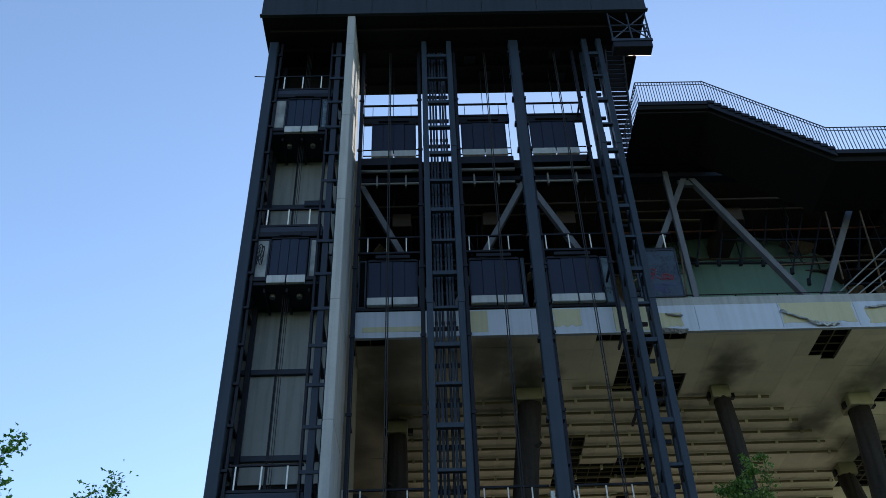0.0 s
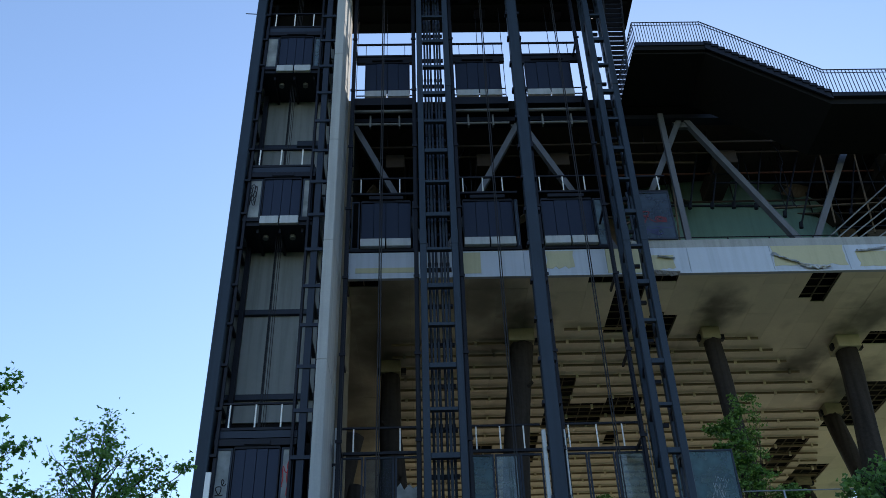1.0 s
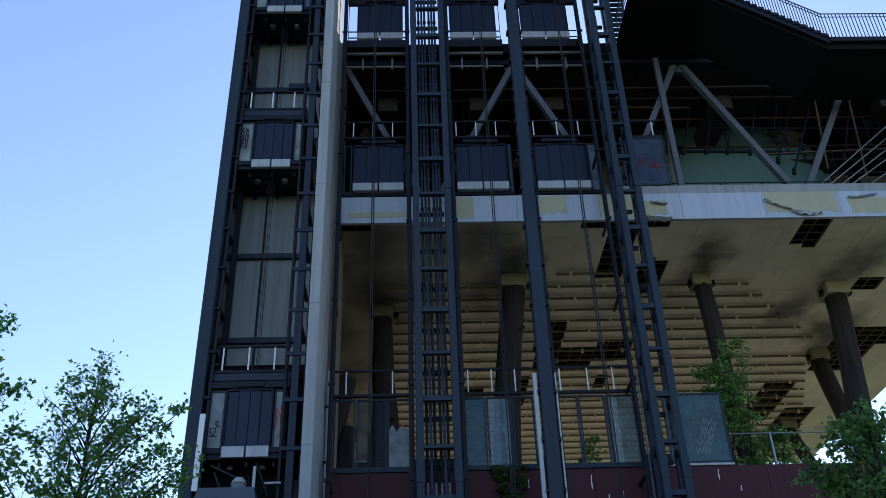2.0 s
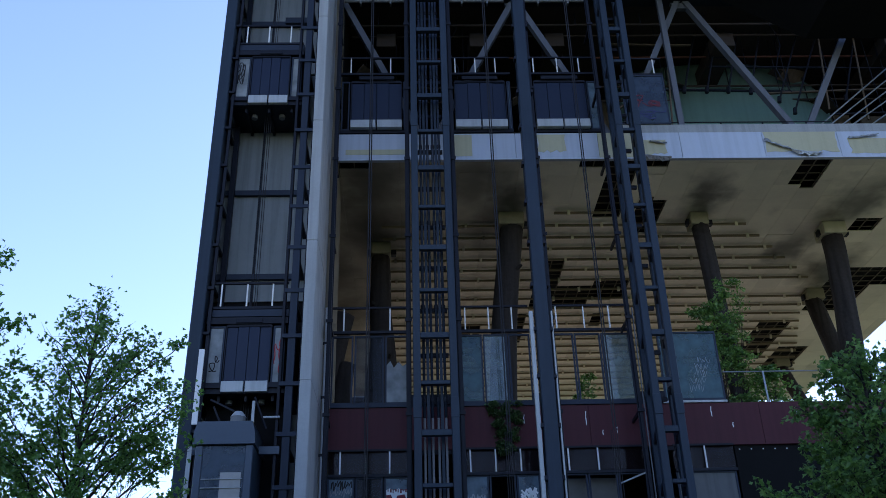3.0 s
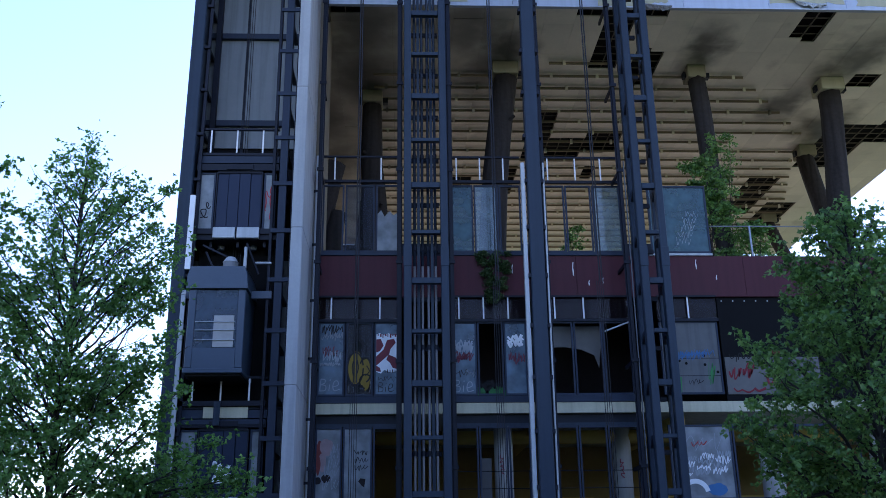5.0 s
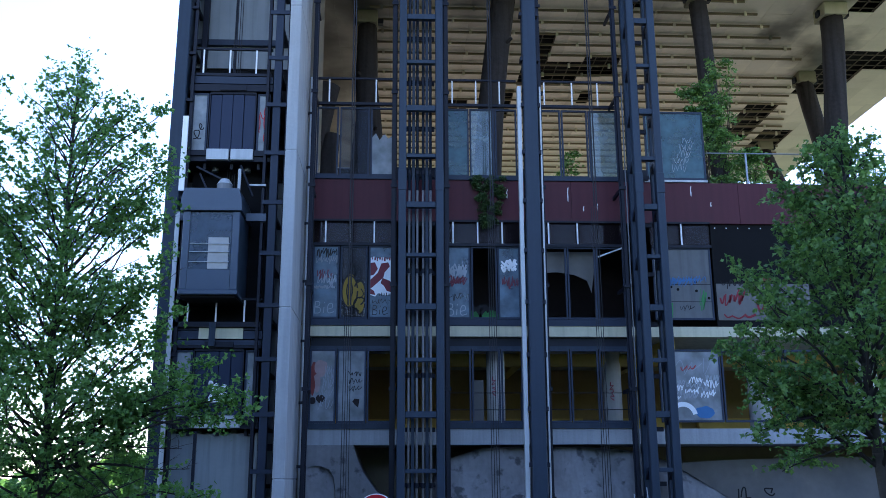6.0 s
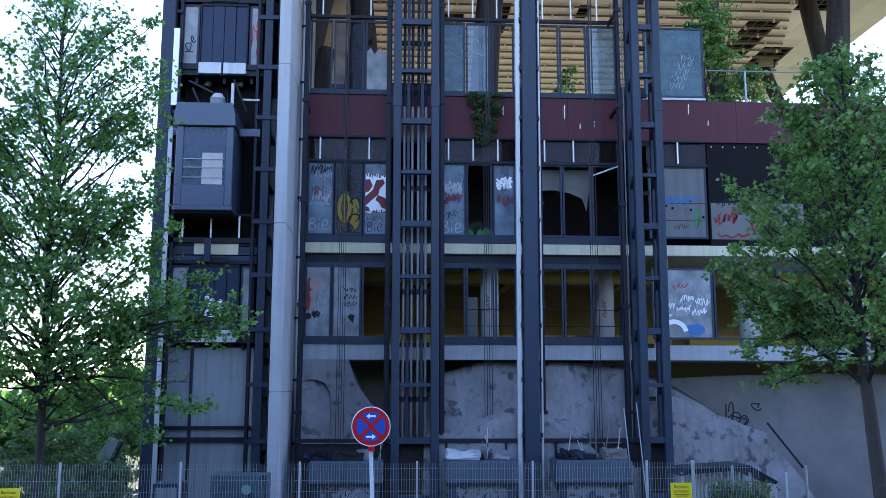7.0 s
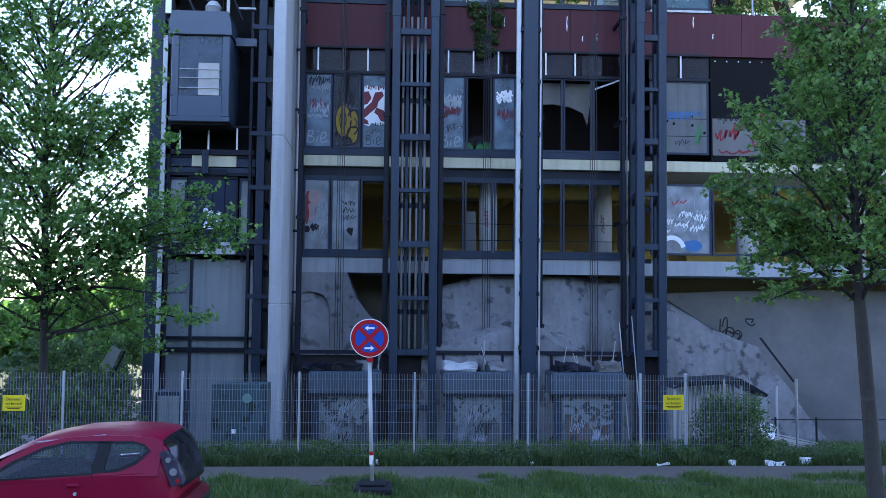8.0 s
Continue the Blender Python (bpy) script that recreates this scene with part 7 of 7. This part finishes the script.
for dx in (0.50, 2.84):
    for y, s in ((10.46, -1), (11.96, 1)):
        part("wheel_arch", bar((CB - dx, y - s * 0.02, 0.29), (CB - dx, y + s * 0.012 * 0, 0.29), 0.68, sides=24), RUBBER, car)
        w = part("tyre", bar((CB - dx, y - s * 0.16, 0.275), (CB - dx, y + s * 0.012, 0.275), 0.56, sides=28), RUBBER, car, "black tyre")
        part("rim", bar((CB - dx, y + s * 0.005, 0.275), (CB - dx, y + s * 0.02, 0.275), 0.38, sides=20), GALV, w, "silver wheel cover")

# ---- trees, shrubs and grass ----
def leaf_mesh(name, centres, radii, per, size, seed, mat, parent, label="", flat=0.6):
    """Many small folded leaves scattered in clumps."""
    r = np.random.RandomState(seed)
    n = len(centres) * per
    c = np.repeat(np.array(centres), per, axis=0)
    rad = np.repeat(np.array(radii), per)
    d = r.normal(size=(n, 3))
    d /= np.linalg.norm(d, axis=1)[:, None] + 1e-9
    d *= (r.rand(n) ** 0.45 * rad)[:, None]
    d[:, 2] *= flat
    c = c + d
    a = r.normal(size=(n, 3))
    a[:, 2] *= 0.6
    a /= np.linalg.norm(a, axis=1)[:, None] + 1e-9
    b = np.cross(a, r.normal(size=(n, 3)))
    b /= np.linalg.norm(b, axis=1)[:, None] + 1e-9
    s = (size * (0.6 + 0.8 * r.rand(n)))[:, None]
    nrm = np.cross(a, b)
    v = np.stack([c - a * s * 0.55, c + b * s * 0.45 + nrm * s * 0.12, c + a * s * 0.6, c - b * s * 0.45 + nrm * s * 0.12], axis=1).reshape(-1, 3)
    v -= np.array(origin_of(parent))
    me = bpy.data.meshes.new(name)
    q = np.arange(n)[:, None] * 4
    faces = np.concatenate([q + np.array([0, 1, 2]), q + np.array([0, 2, 3])], axis=1).reshape(-1, 3)
    me.from_pydata(v.tolist(), [], faces.tolist())
    me.materials.append(mat)
    ob = new(name, me)
    ob.parent = parent
    if label:
        ob["label"] = label
    return ob


def limb(bm, a, b, w0, w1, seed, bend=0.12, n=5, foot=True):
    a, b = Vector(a), Vector(b)
    L = (b - a).length
    pts = []
    for i in range(n + 1):
        u = i / n
        k = math.sin(math.pi * u) * L * bend
        pts.append(a.lerp(b, u) + Vector((noise.noise(Vector((seed, u * 2, 0))), noise.noise(Vector((seed, u * 2, 9))), noise.noise(Vector((seed, u * 2, 4))) + 0.3)) * k)
    sides = 18 if w0 > 0.12 else 6
    d = (b - a).normalized()
    e1 = d.cross(Vector((0.3, 1, 0.2))).normalized()
    e2 = d.cross(e1)
    if sides > 6:
        # a trunk: more rings, with a swollen foot and uneven bark
        pts2 = [pts[i].lerp(pts[i + 1], s / 6) for i in range(n) for s in range(6)] + [pts[-1]]
    else:
        pts2 = pts
    rings = []
    for i, p in enumerate(pts2):
        u = i / (len(pts2) - 1)
        w = (w0 + (w1 - w0) * u) / 2 * (1 + (0.5 * math.exp(-u * 40) if sides > 6 and foot else 0))
        ring = []
        for s in range(sides):
            g = 2 * math.pi * s / sides
            q = e1 * math.cos(g) + e2 * math.sin(g)
            f = 1 + 0.13 * noise.noise(Vector((q.x * 3, q.y * 3, p.z * 1.1 + seed))) if sides > 6 else 1
            ring.append(bm.verts.new(p + q * w * f))
        rings.append(ring)
    for p, q in zip(rings, rings[1:]):
        for s in range(sides):
            bm.faces.new((p[s], p[(s + 1) % sides], q[(s + 1) % sides], q[s]))
    bm.faces.new(rings[-1])
    return pts


def leaves(name, places, size, seed, mat, parent):
    """Lobed leaves folded along the midrib, mostly facing up, one at each place."""
    r = np.random.RandomState(seed)
    c = np.array(places)
    n = len(c)
    nrm = r.normal(size=(n, 3)) * 0.62 + np.array([0.0, -0.12, 0.62])
    nrm /= np.linalg.norm(nrm, axis=1)[:, None] + 1e-9
    a = np.cross(nrm, r.normal(size=(n, 3)))
    a /= np.linalg.norm(a, axis=1)[:, None] + 1e-9
    b = np.cross(nrm, a)
    s = (size * (0.65 + 0.7 * r.rand(n)))[:, None]
    fold = nrm * s * 0.14
    tip = c + a * s * 0.62 - np.array([0, 0, 1.0]) * s * 0.12
    v = np.stack([c - a * s * 0.45, c + b * s * 0.52 + a * s * 0.05 + fold, c + b * s * 0.2 + a * s * 0.22 + fold * 0.4, tip, c - b * s * 0.2 + a * s * 0.22 + fold * 0.4, c - b * s * 0.52 + a * s * 0.05 + fold], axis=1).reshape(-1, 3)
    v -= np.array(origin_of(parent))
    q = np.arange(n)[:, None] * 6
    faces = np.concatenate([q + np.array([0, 1, 2, 3]), q + np.array([0, 3, 4, 5])], axis=1).reshape(-1, 4)
    me = bpy.data.meshes.new(name)
    me.from_pydata(v.tolist(), [], faces.tolist())
    me.materials.append(mat)
    ob = new(name, me)
    ob.parent = parent
    return ob


def profile(shape, z):
    """The crown's reach at a height, from pairs of height and reach."""
    for (z0, r0), (z1, r1) in zip(shape, shape[1:]):
        if z0 <= z <= z1:
            return r0 + (r1 - r0) * (z - z0) / (z1 - z0)
    return 0.1


def grown_tree(spine, trunk_w, shape, n_boughs, extra, shoot, per_twig, leaf, seed, label, mat, squash=0.85, thin=(), low=0.28, gaps=-0.35):
    """A trunk through the spine's points; boughs that rise to the crown's outline, with shoots, twigs and leaves along them."""
    r = random.Random(seed)
    t = thing("tree", spine[0], label, "tree", "street trees")
    bm = bmesh.new()
    line = []
    w = trunk_w
    for k, (a, b) in enumerate(zip(spine, spine[1:])):
        w2 = trunk_w * (1 - 0.8 * (k + 1) / (len(spine) - 1))
        pts = limb(bm, a, b, w, w2, seed, 0.015, 4, k == 0)
        line += pts if not line else pts[1:]
        w = w2
    part("trunk", bm, TREEBARK, t, smooth=True)
    wood = bmesh.new()
    places = []
    z_low, z_high = shape[0][0], shape[-1][0]

    def on_spine(z):
        for a, b in zip(line, line[1:]):
            if a.z <= z <= b.z:
                return a.lerp(b, (z - a.z) / max(b.z - a.z, 1e-6))
        return line[-1].copy() if z > line[-1].z else line[0].copy()

    tips = []
    for k in range(n_boughs):
        z = z_low + (z_high - z_low) * ((k + 0.5) / n_boughs) ** 0.9
        g = k * 2.39996 + r.uniform(-0.3, 0.3)
        reach = profile(shape, z) * r.uniform(0.72, 1.05) * (1 + 0.2 * noise.noise(Vector((math.cos(g) * 1.5, math.sin(g) * 1.5, z * 0.8 + seed))))
        c = on_spine(z)
        tips.append((Vector((c.x + reach * math.cos(g), c.y + reach * squash * math.sin(g), z)), 1.0))
    tips += [(Vector(e[:3]), e[3]) for e in extra]
    for k, (tip, size) in enumerate(tips):
        hub = on_spine(tip.z)
        out = math.hypot(tip.x - hub.x, tip.y - hub.y)
        start = on_spine(max(line[0].z + (line[-1].z - line[0].z) * (low + r.uniform(0.0, 0.16)), tip.z - out * 0.75 - 0.4))
        pts = limb(wood, start, tip, 0.03 + 0.02 * out * size, 0.012, seed * 3 + k * 1.7, 0.10, 7)
        total = (tip - start).length
        n = max(3, int(total / 0.17))
        for i in range(n):
            u = 0.3 + 0.7 * (i + 0.5) / n
            f = u * (len(pts) - 1)
            p = pts[int(f)].lerp(pts[min(int(f) + 1, len(pts) - 1)], f % 1)
            along = (pts[min(int(f) + 1, len(pts) - 1)] - pts[int(f)]).normalized() if int(f) < len(pts) - 1 else (pts[-1] - pts[-2]).normalized()
            side = Vector((r.gauss(0, 1), r.gauss(0, 1), r.gauss(0, 0.6)))
            d = (along * 0.7 + side.normalized() * 0.9 + Vector((0, 0, 0.28))).normalized()
            e = p + d * shoot * size * (1.25 - 0.75 * u) * r.uniform(0.6, 1.3)
            limb(wood, p, e, 0.012, 0.004, seed + i + k * 31, 0.08, 2)
            for q in range(4):
                s = 0.3 + 0.7 * (q + r.random()) / 4
                o = p.lerp(e, s)
                if noise.noise(o * 0.85 + Vector((seed, 0, 0))) < gaps:
                    continue
                w = Vector((r.gauss(0, 1), r.gauss(0, 1), r.gauss(0, 0.55))).normalized() * shoot * 0.42 * r.uniform(0.5, 1.2)
                for j in range(per_twig):
                    if thin and r.random() < profile(thin, o.z):
                        continue
                    h = 0.15 + 0.95 * (j + r.random()) / per_twig
                    places.append((o + w * h + Vector((r.gauss(0, 1), r.gauss(0, 1), r.gauss(0, 0.8))) * leaf * 0.55)[:])
    part("branchwork", wood, BARK, t, smooth=True, kind="stuff")
    leaves("crown", places, leaf, seed, mat, t)
    return t


# the maple on the verge
grown_tree([(7.08, 13.0, -0.03), (6.98, 13.0, 1.6), (6.86, 13.0, 3.2), (6.84, 13.05, 5.0), (6.85, 13.0, 7.4)], 0.25,
           [(3.15, 0.9), (3.6, 1.65), (4.6, 1.95), (5.6, 1.7), (6.3, 1.25), (7.1, 0.95), (7.9, 0.25)], 60,
           [(5.4, 12.9, 2.95, 0.6), (5.1, 12.9, 3.5, 0.8), (4.8, 13.0, 4.6, 0.9), (5.02, 12.8, 5.85, 0.8), (5.7, 13.0, 7.15, 0.7), (5.75, 12.8, 6.5, 0.7), (6.2, 13.0, 7.7, 0.7), (6.8, 12.9, 8.0, 0.7), (7.3, 12.9, 7.9, 0.7), (5.3, 12.7, 4.1, 0.9), (6.1, 12.3, 3.4, 0.8)],
           0.58, 9, 0.076, 3, "young maple with a dense dark green crown on the verge", LEAF, low=0.40, gaps=-0.6)
# the tall loose maple behind the fence
grown_tree([(-7.35, 20.0, -0.03), (-7.38, 20.0, 2.4), (-7.5, 20.1, 5.5), (-7.45, 20.0, 9.0), (-7.5, 20.0, 12.0)], 0.2,
           [(1.9, 1.4), (3.0, 2.4), (5.0, 2.6), (6.2, 2.3), (8.6, 2.3), (9.8, 2.15), (10.9, 1.3), (12.2, 0.2)], 104,
           [(-3.15, 19.3, 4.35, 1.0), (-3.4, 19.3, 4.1, 0.8), (-3.3, 19.2, 4.6, 0.8), (-4.2, 19.2, 3.1, 0.9), (-3.7, 19.3, 4.2, 0.9), (-3.95, 19.3, 5.25, 0.9), (-4.0, 19.3, 2.55, 0.9), (-4.4, 19.3, 3.5, 1.0), (-4.5, 19.2, 4.7, 1.0), (-4.9, 19.4, 1.9, 0.9), (-5.2, 19.3, 2.9, 1.0), (-4.72, 19.4, 6.4, 0.55), (-4.68, 19.4, 7.3, 0.55), (-4.85, 19.5, 8.6, 0.5),
            (-5.35, 19.7, 11.1, 0.7), (-5.1, 19.7, 10.0, 0.7), (-6.2, 19.8, 11.2, 0.7), (-7.45, 20.0, 12.6, 0.5), (-8.7, 20.0, 11.6, 0.6), (-5.3, 19.5, 9.0, 0.7), (-7.6, 18.6, 4.7, 1.0), (-8.2, 18.4, 4.0, 1.0), (-6.9, 18.5, 4.1, 1.0), (-7.3, 18.7, 5.6, 1.0), (-6.3, 18.5, 4.6, 1.0), (-8.4, 18.6, 5.4, 1.0), (-7.9, 18.6, 3.2, 0.9), (-5.8, 18.7, 3.6, 0.9), (-8.0, 18.8, 9.0, 0.9), (-6.8, 18.8, 8.2, 0.9), (-7.0, 18.6, 6.8, 1.1), (-8.0, 18.5, 6.4, 1.1), (-6.0, 18.7, 6.6, 1.0), (-5.6, 18.8, 5.6, 1.0)],
           0.80, 7, 0.100, 8, "tall loose-crowned maple behind the fence", LEAF2, thin=((-1.0, 0.25), (4.0, 0.16), (6.0, 0.08), (9.0, 0.2), (11.0, 0.42), (14.0, 0.6)), low=0.17, gaps=-0.27)
grown_tree([(-12.0, 19.0, -0.03), (-12.0, 19.1, 3.0), (-11.9, 19.0, 7.0), (-11.7, 19.0, 12.8)], 0.26,
           [(2.6, 1.8), (5.0, 2.6), (9.0, 2.7), (11.5, 2.0), (13.6, 0.5)], 46, [(-9.75, 19.6, 13.3, 0.6), (-9.9, 19.6, 12.4, 0.8), (-9.1, 19.5, 11.6, 0.7), (-8.9, 19.4, 10.6, 0.9), (-9.6, 19.5, 10.6, 1.0), (-9.0, 19.5, 9.2, 1.0), (-9.0, 19.4, 7.4, 1.0), (-9.0, 19.4, 6.2, 1.0), (-9.4, 19.5, 8.0, 0.9), (-9.3, 19.5, 5.4, 0.9), (-9.3, 19.4, 9.6, 0.9)],
           0.9, 5, 0.115, 15, "tall loose-crowned maple behind the fence", LEAF2)


def shrub(place, w, h, n, per, leaf, seed, label, mat, d=None):
    r = random.Random(seed)
    d = d or w
    t = thing("shrub", place, label, "shrub", "shrubs")
    bm = bmesh.new()
    cs, rs = [], []
    b = Vector(place)
    for k in range(n):
        u = r.random() ** 0.7
        g = r.uniform(0, 6.28)
        s = (1 - 0.55 * u) * r.random() ** 0.5
        p = b + Vector((math.cos(g) * w / 2 * s, math.sin(g) * d / 2 * s, h * u))
        if k % 3 == 0:
            limb(bm, b + Vector((r.uniform(-0.1, 0.1), r.uniform(-0.1, 0.1), 0)), p, 0.03, 0.006, seed + k, 0.08, 3)
        cs.append(p[:])
        rs.append(r.uniform(0.16, 0.34) * min(1.4, max(w, 1.0)) * 0.8)
    part("stemwork", bm, BARK, t, kind="stuff")
    leaf_mesh("foliage", cs, rs, per, leaf, seed, mat, t)


shrub((6.72, 17.7, -0.06), 2.0, 1.15, 130, 90, 0.042, 21, "bushy green shrub growing through the fence end", LEAFDIM)
shrub((11.5, 32.0, 13.2), 2.9, 4.3, 84, 58, 0.10, 22, "young self-sown tree on the forest storey", LEAF, 1.5)
shrub((12.5, 32.4, 13.2), 1.9, 5.8, 52, 34, 0.10, 23, "slender self-sown tree climbing the trunk column", LEAF, 1.2)
shrub((13.2, 31.8, 13.2), 2.2, 1.7, 36, 46, 0.10, 24, "low bush at the edge of the forest storey", LEAF, 1.0)
shrub((17.6, 32.5, 13.2), 3.0, 2.2, 36, 46, 0.10, 25, "low bush at the edge of the forest storey", LEAF, 1.2)
shrub((21.8, 33.0, 13.2), 3.0, 2.8, 36, 46, 0.11, 26, "low bush at the edge of the forest storey", LEAF, 1.2)
shrub((6.3, 31.7, 13.2), 1.2, 1.4, 14, 40, 0.08, 27, "small weed bush behind the forest panes", LEAF, 0.6)
for k, (x, y, w, h) in enumerate(((-9.5, 21.0, 2.8, 2.9), (-11.8, 22.0, 3.2, 3.6), (-7.0, 21.2, 2.0, 1.9), (-14.5, 22, 3, 3.6), (-10.6, 23.5, 3.0, 3.6), (-8.4, 22.5, 2.2, 2.6), (-9.0, 25.5, 3.0, 3.2), (-12.0, 26.0, 3.4, 4.0), (-15.5, 26.0, 3.6, 4.4), (-8.6, 28.5, 1.8, 2.4), (-7.5, 24.6, 1.7, 2.4), (-8.3, 26.5, 2.2, 3.2), (-8.6, 31.0, 2.2, 3.4), (-6.6, 22.6, 1.4, 1.6))):
    shrub((x, y, -0.3), w, h * (0.66 if x < -8.5 else 0.9), 40, 44, 0.085, 60 + k, "dim undergrowth bush behind the fence", LEAFDIM, 1.6)
for k, (x, y, w, h) in enumerate(((-13.0, 18.9, 2.4, 1.3), (-11.0, 18.7, 2.4, 1.1), (-9.2, 18.8, 2.2, 1.2), (-7.9, 18.6, 1.8, 0.9), (-6.2, 18.9, 1.5, 1.1), (-10.0, 19.6, 2.6, 1.5), (-12.2, 19.8, 2.6, 1.6))):
    shrub((x, y, -0.06), w, h, 40, 50, 0.07, 160 + k, "low dim bramble behind the fence", LEAFDIM, 0.9)
for k, (a, b, w0, w1) in enumerate((((-4.2, 36.0, 13.15), (-3.0, 36.0, 19.1), 0.95, 0.98), ((-3.1, 35.0, 13.15), (-2.72, 35.0, 16.5), 1.0, 0.62))):
    t = thing("dead_tree", a, "broken dark dead tree leaning on the forest storey", "dead tree", "dead trees")
    bm = bmesh.new()
    limb(bm, a, b, w0, w1, 71 + k, 0.02, 6)
    part("trunk", bm, BARK, t, smooth=True)
# ivy hanging over the maroon fascia
t = thing("ivy", (3.3, FACE - 0.1, 11.7), "dark ivy hanging over the maroon fascia", "climbing plant")
cs = []
ri = random.Random(4)
for k in range(46):
    u = ri.random()
    cs.append((3.25 + ri.uniform(-0.62, 0.62) * (1 - 0.62 * u) - 0.05, FACE - 0.1 - ri.random() * 0.1, 13.4 - 1.85 * u))
leaf_mesh("foliage", cs, [0.2] * len(cs), 90, 0.06, 71, LEAFDIM, t)
bm = bmesh.new()
for k in range(6):
    x = 2.9 + 0.14 * k
    add_path(bm, [(x, FACE - 0.05, 13.4), (x + 0.05, FACE - 0.08, 12.6), (3.2 + 0.04 * k, FACE - 0.06, 11.8)], 0.02)
part("stemwork", bm, BARK, t, kind="stuff")

# far greenery beside the camera, and unseen woods behind it that block skylight
def far_woods(name, x0, x1, y0, y1, h, n, seed, leaf, label):
    r = random.Random(seed)
    t = thing(name, ((x0 + x1) / 2, (y0 + y1) / 2, -0.03), label, "woods", kind="stuff")
    cs, rs = [], []
    for k in range(n):
        x = r.uniform(x0, x1)
        hh = h * (0.65 + 0.35 * noise.noise(Vector((x * 0.12, seed, 0))))
        cs.append((x, r.uniform(y0, y1), hh * r.random() ** 0.8))
        rs.append(r.uniform(0.7, 1.5) * h * 0.13)
    leaf_mesh("foliage", cs, rs, 26, leaf, seed, LEAF2, t)


far_woods("far_hedge", -70, -9, 44, 54, 4.8, 1500, 5, 0.5, "pale green trees and hedges in the distance")
# Added out of view to keep part of the skylight off the facade.
far_woods("unseen_woods", -90, 90, -44, -32, 22.0, 900, 6, 1.9, "unseen row of tall trees added to block sky light")


# grass verges
def grass(name, x0, x1, y0, y1, n, h, seed, label, mat, lean=0.4, tufts=0):
    r = np.random.RandomState(seed)
    p = np.stack([r.uniform(x0, x1, n), r.uniform(y0, y1, n), np.full(n, -0.03)], axis=1)
    if tufts:
        c = np.stack([r.uniform(x0, x1, tufts), y0 + (y1 - y0) * r.rand(tufts) ** 0.5], axis=1)
        p[:, :2] = c[r.randint(0, tufts, n)] + r.normal(0, 1, (n, 2)) * (0.17, 0.08)
    g = r.uniform(0, 2 * np.pi, n)
    hh = h * (0.4 + 0.9 * r.rand(n)) * (0.8 + 0.22 * np.sin(p[:, 0] * 2.3 + 2 * np.sin(p[:, 1] * 1.3)) + 0.16 * np.sin(p[:, 0] * 7.1 + 3 * p[:, 1]))
    w = 0.008 + 0.008 * r.rand(n)
    side = np.stack([np.cos(g), np.sin(g), np.zeros(n)], axis=1)
    tip = p + np.stack([r.normal(0, lean, n) * hh, r.normal(0, lean, n) * hh, hh], axis=1)
    v = np.stack([p - side * w[:, None], p + side * w[:, None], tip], axis=1).reshape(-1, 3)
    me = bpy.data.meshes.new(name)
    me.from_pydata(v.tolist(), [], (np.arange(n)[:, None] * 3 + np.array([0, 1, 2])).tolist())
    me.materials.append(mat)
    return tagged(new(name, me), label, "grass", kind="stuff")


grass("verge_grass", -9, 10, 12.63, 15.14, 60000, 0.15, 1, "short mown green grass on the verge", BLADE2)
grass("grass_tufts", -4, 9, 13.3, 15.34, 26000, 0.16, 31, "taller tufts of lush grass on the verge", BLADE2, 0.35, 52)
grass("fence_grass", -11, 12, 16.46, 17.9, 42000, 0.26, 2, "tall unmown grass and weeds along the fence", BLADE)
grass("slope_grass", -12, 13, 17.9, 19.6, 16000, 0.12, 3, "sparse weeds behind the fence", BLADE)
rw = random.Random(9)
cs = [(x, rw.uniform(16.6, 17.3), rw.uniform(0.05, 0.30 + 0.2 * noise.noise(Vector((x * 1.3, 3, 0))))) for x in (rw.uniform(-6, 9.0) for _ in range(420))]
t = thing("weeds", (1, 16.8, -0.03), "leafy weeds along the foot of the fence", "weeds", kind="stuff")
leaf_mesh("foliage", cs, [0.13] * len(cs), 40, 0.036, 91, LEAFDIM, t)
for k, (x, y, w) in enumerate(((4.98, 16.5, 0.34), (7.1, 16.52, 0.5), (7.7, 16.6, 0.3), (8.2, 16.8, 0.12), (8.5, 16.75, 0.2), (8.9, 16.85, 0.16), (2.6, 16.6, 0.1), (6.3, 16.55, 0.14), (-0.2, 16.6, 0.12), (8.35, 16.9, 0.15))):
    t = thing("litter", (x, y, 0), "crumpled white paper litter on the grass", "litter", "litter")
    w *= 0.7
    bm = box(x - w / 2, x + w / 2, y - 0.04, y + 0.04, 0.02, 0.05 + 0.035 * (k % 3))
    bmesh.ops.subdivide_edges(bm, edges=bm.edges[:], cuts=2, use_grid_fill=True)
    for v in bm.verts:
        v.co += Vector((noise.noise(v.co * 9), noise.noise(v.co * 9 + Vector((5, 0, 0))), noise.noise(v.co * 9 + Vector((0, 5, 0))))) * 0.05
    part("paper", bm, WHITEPAINT, t)
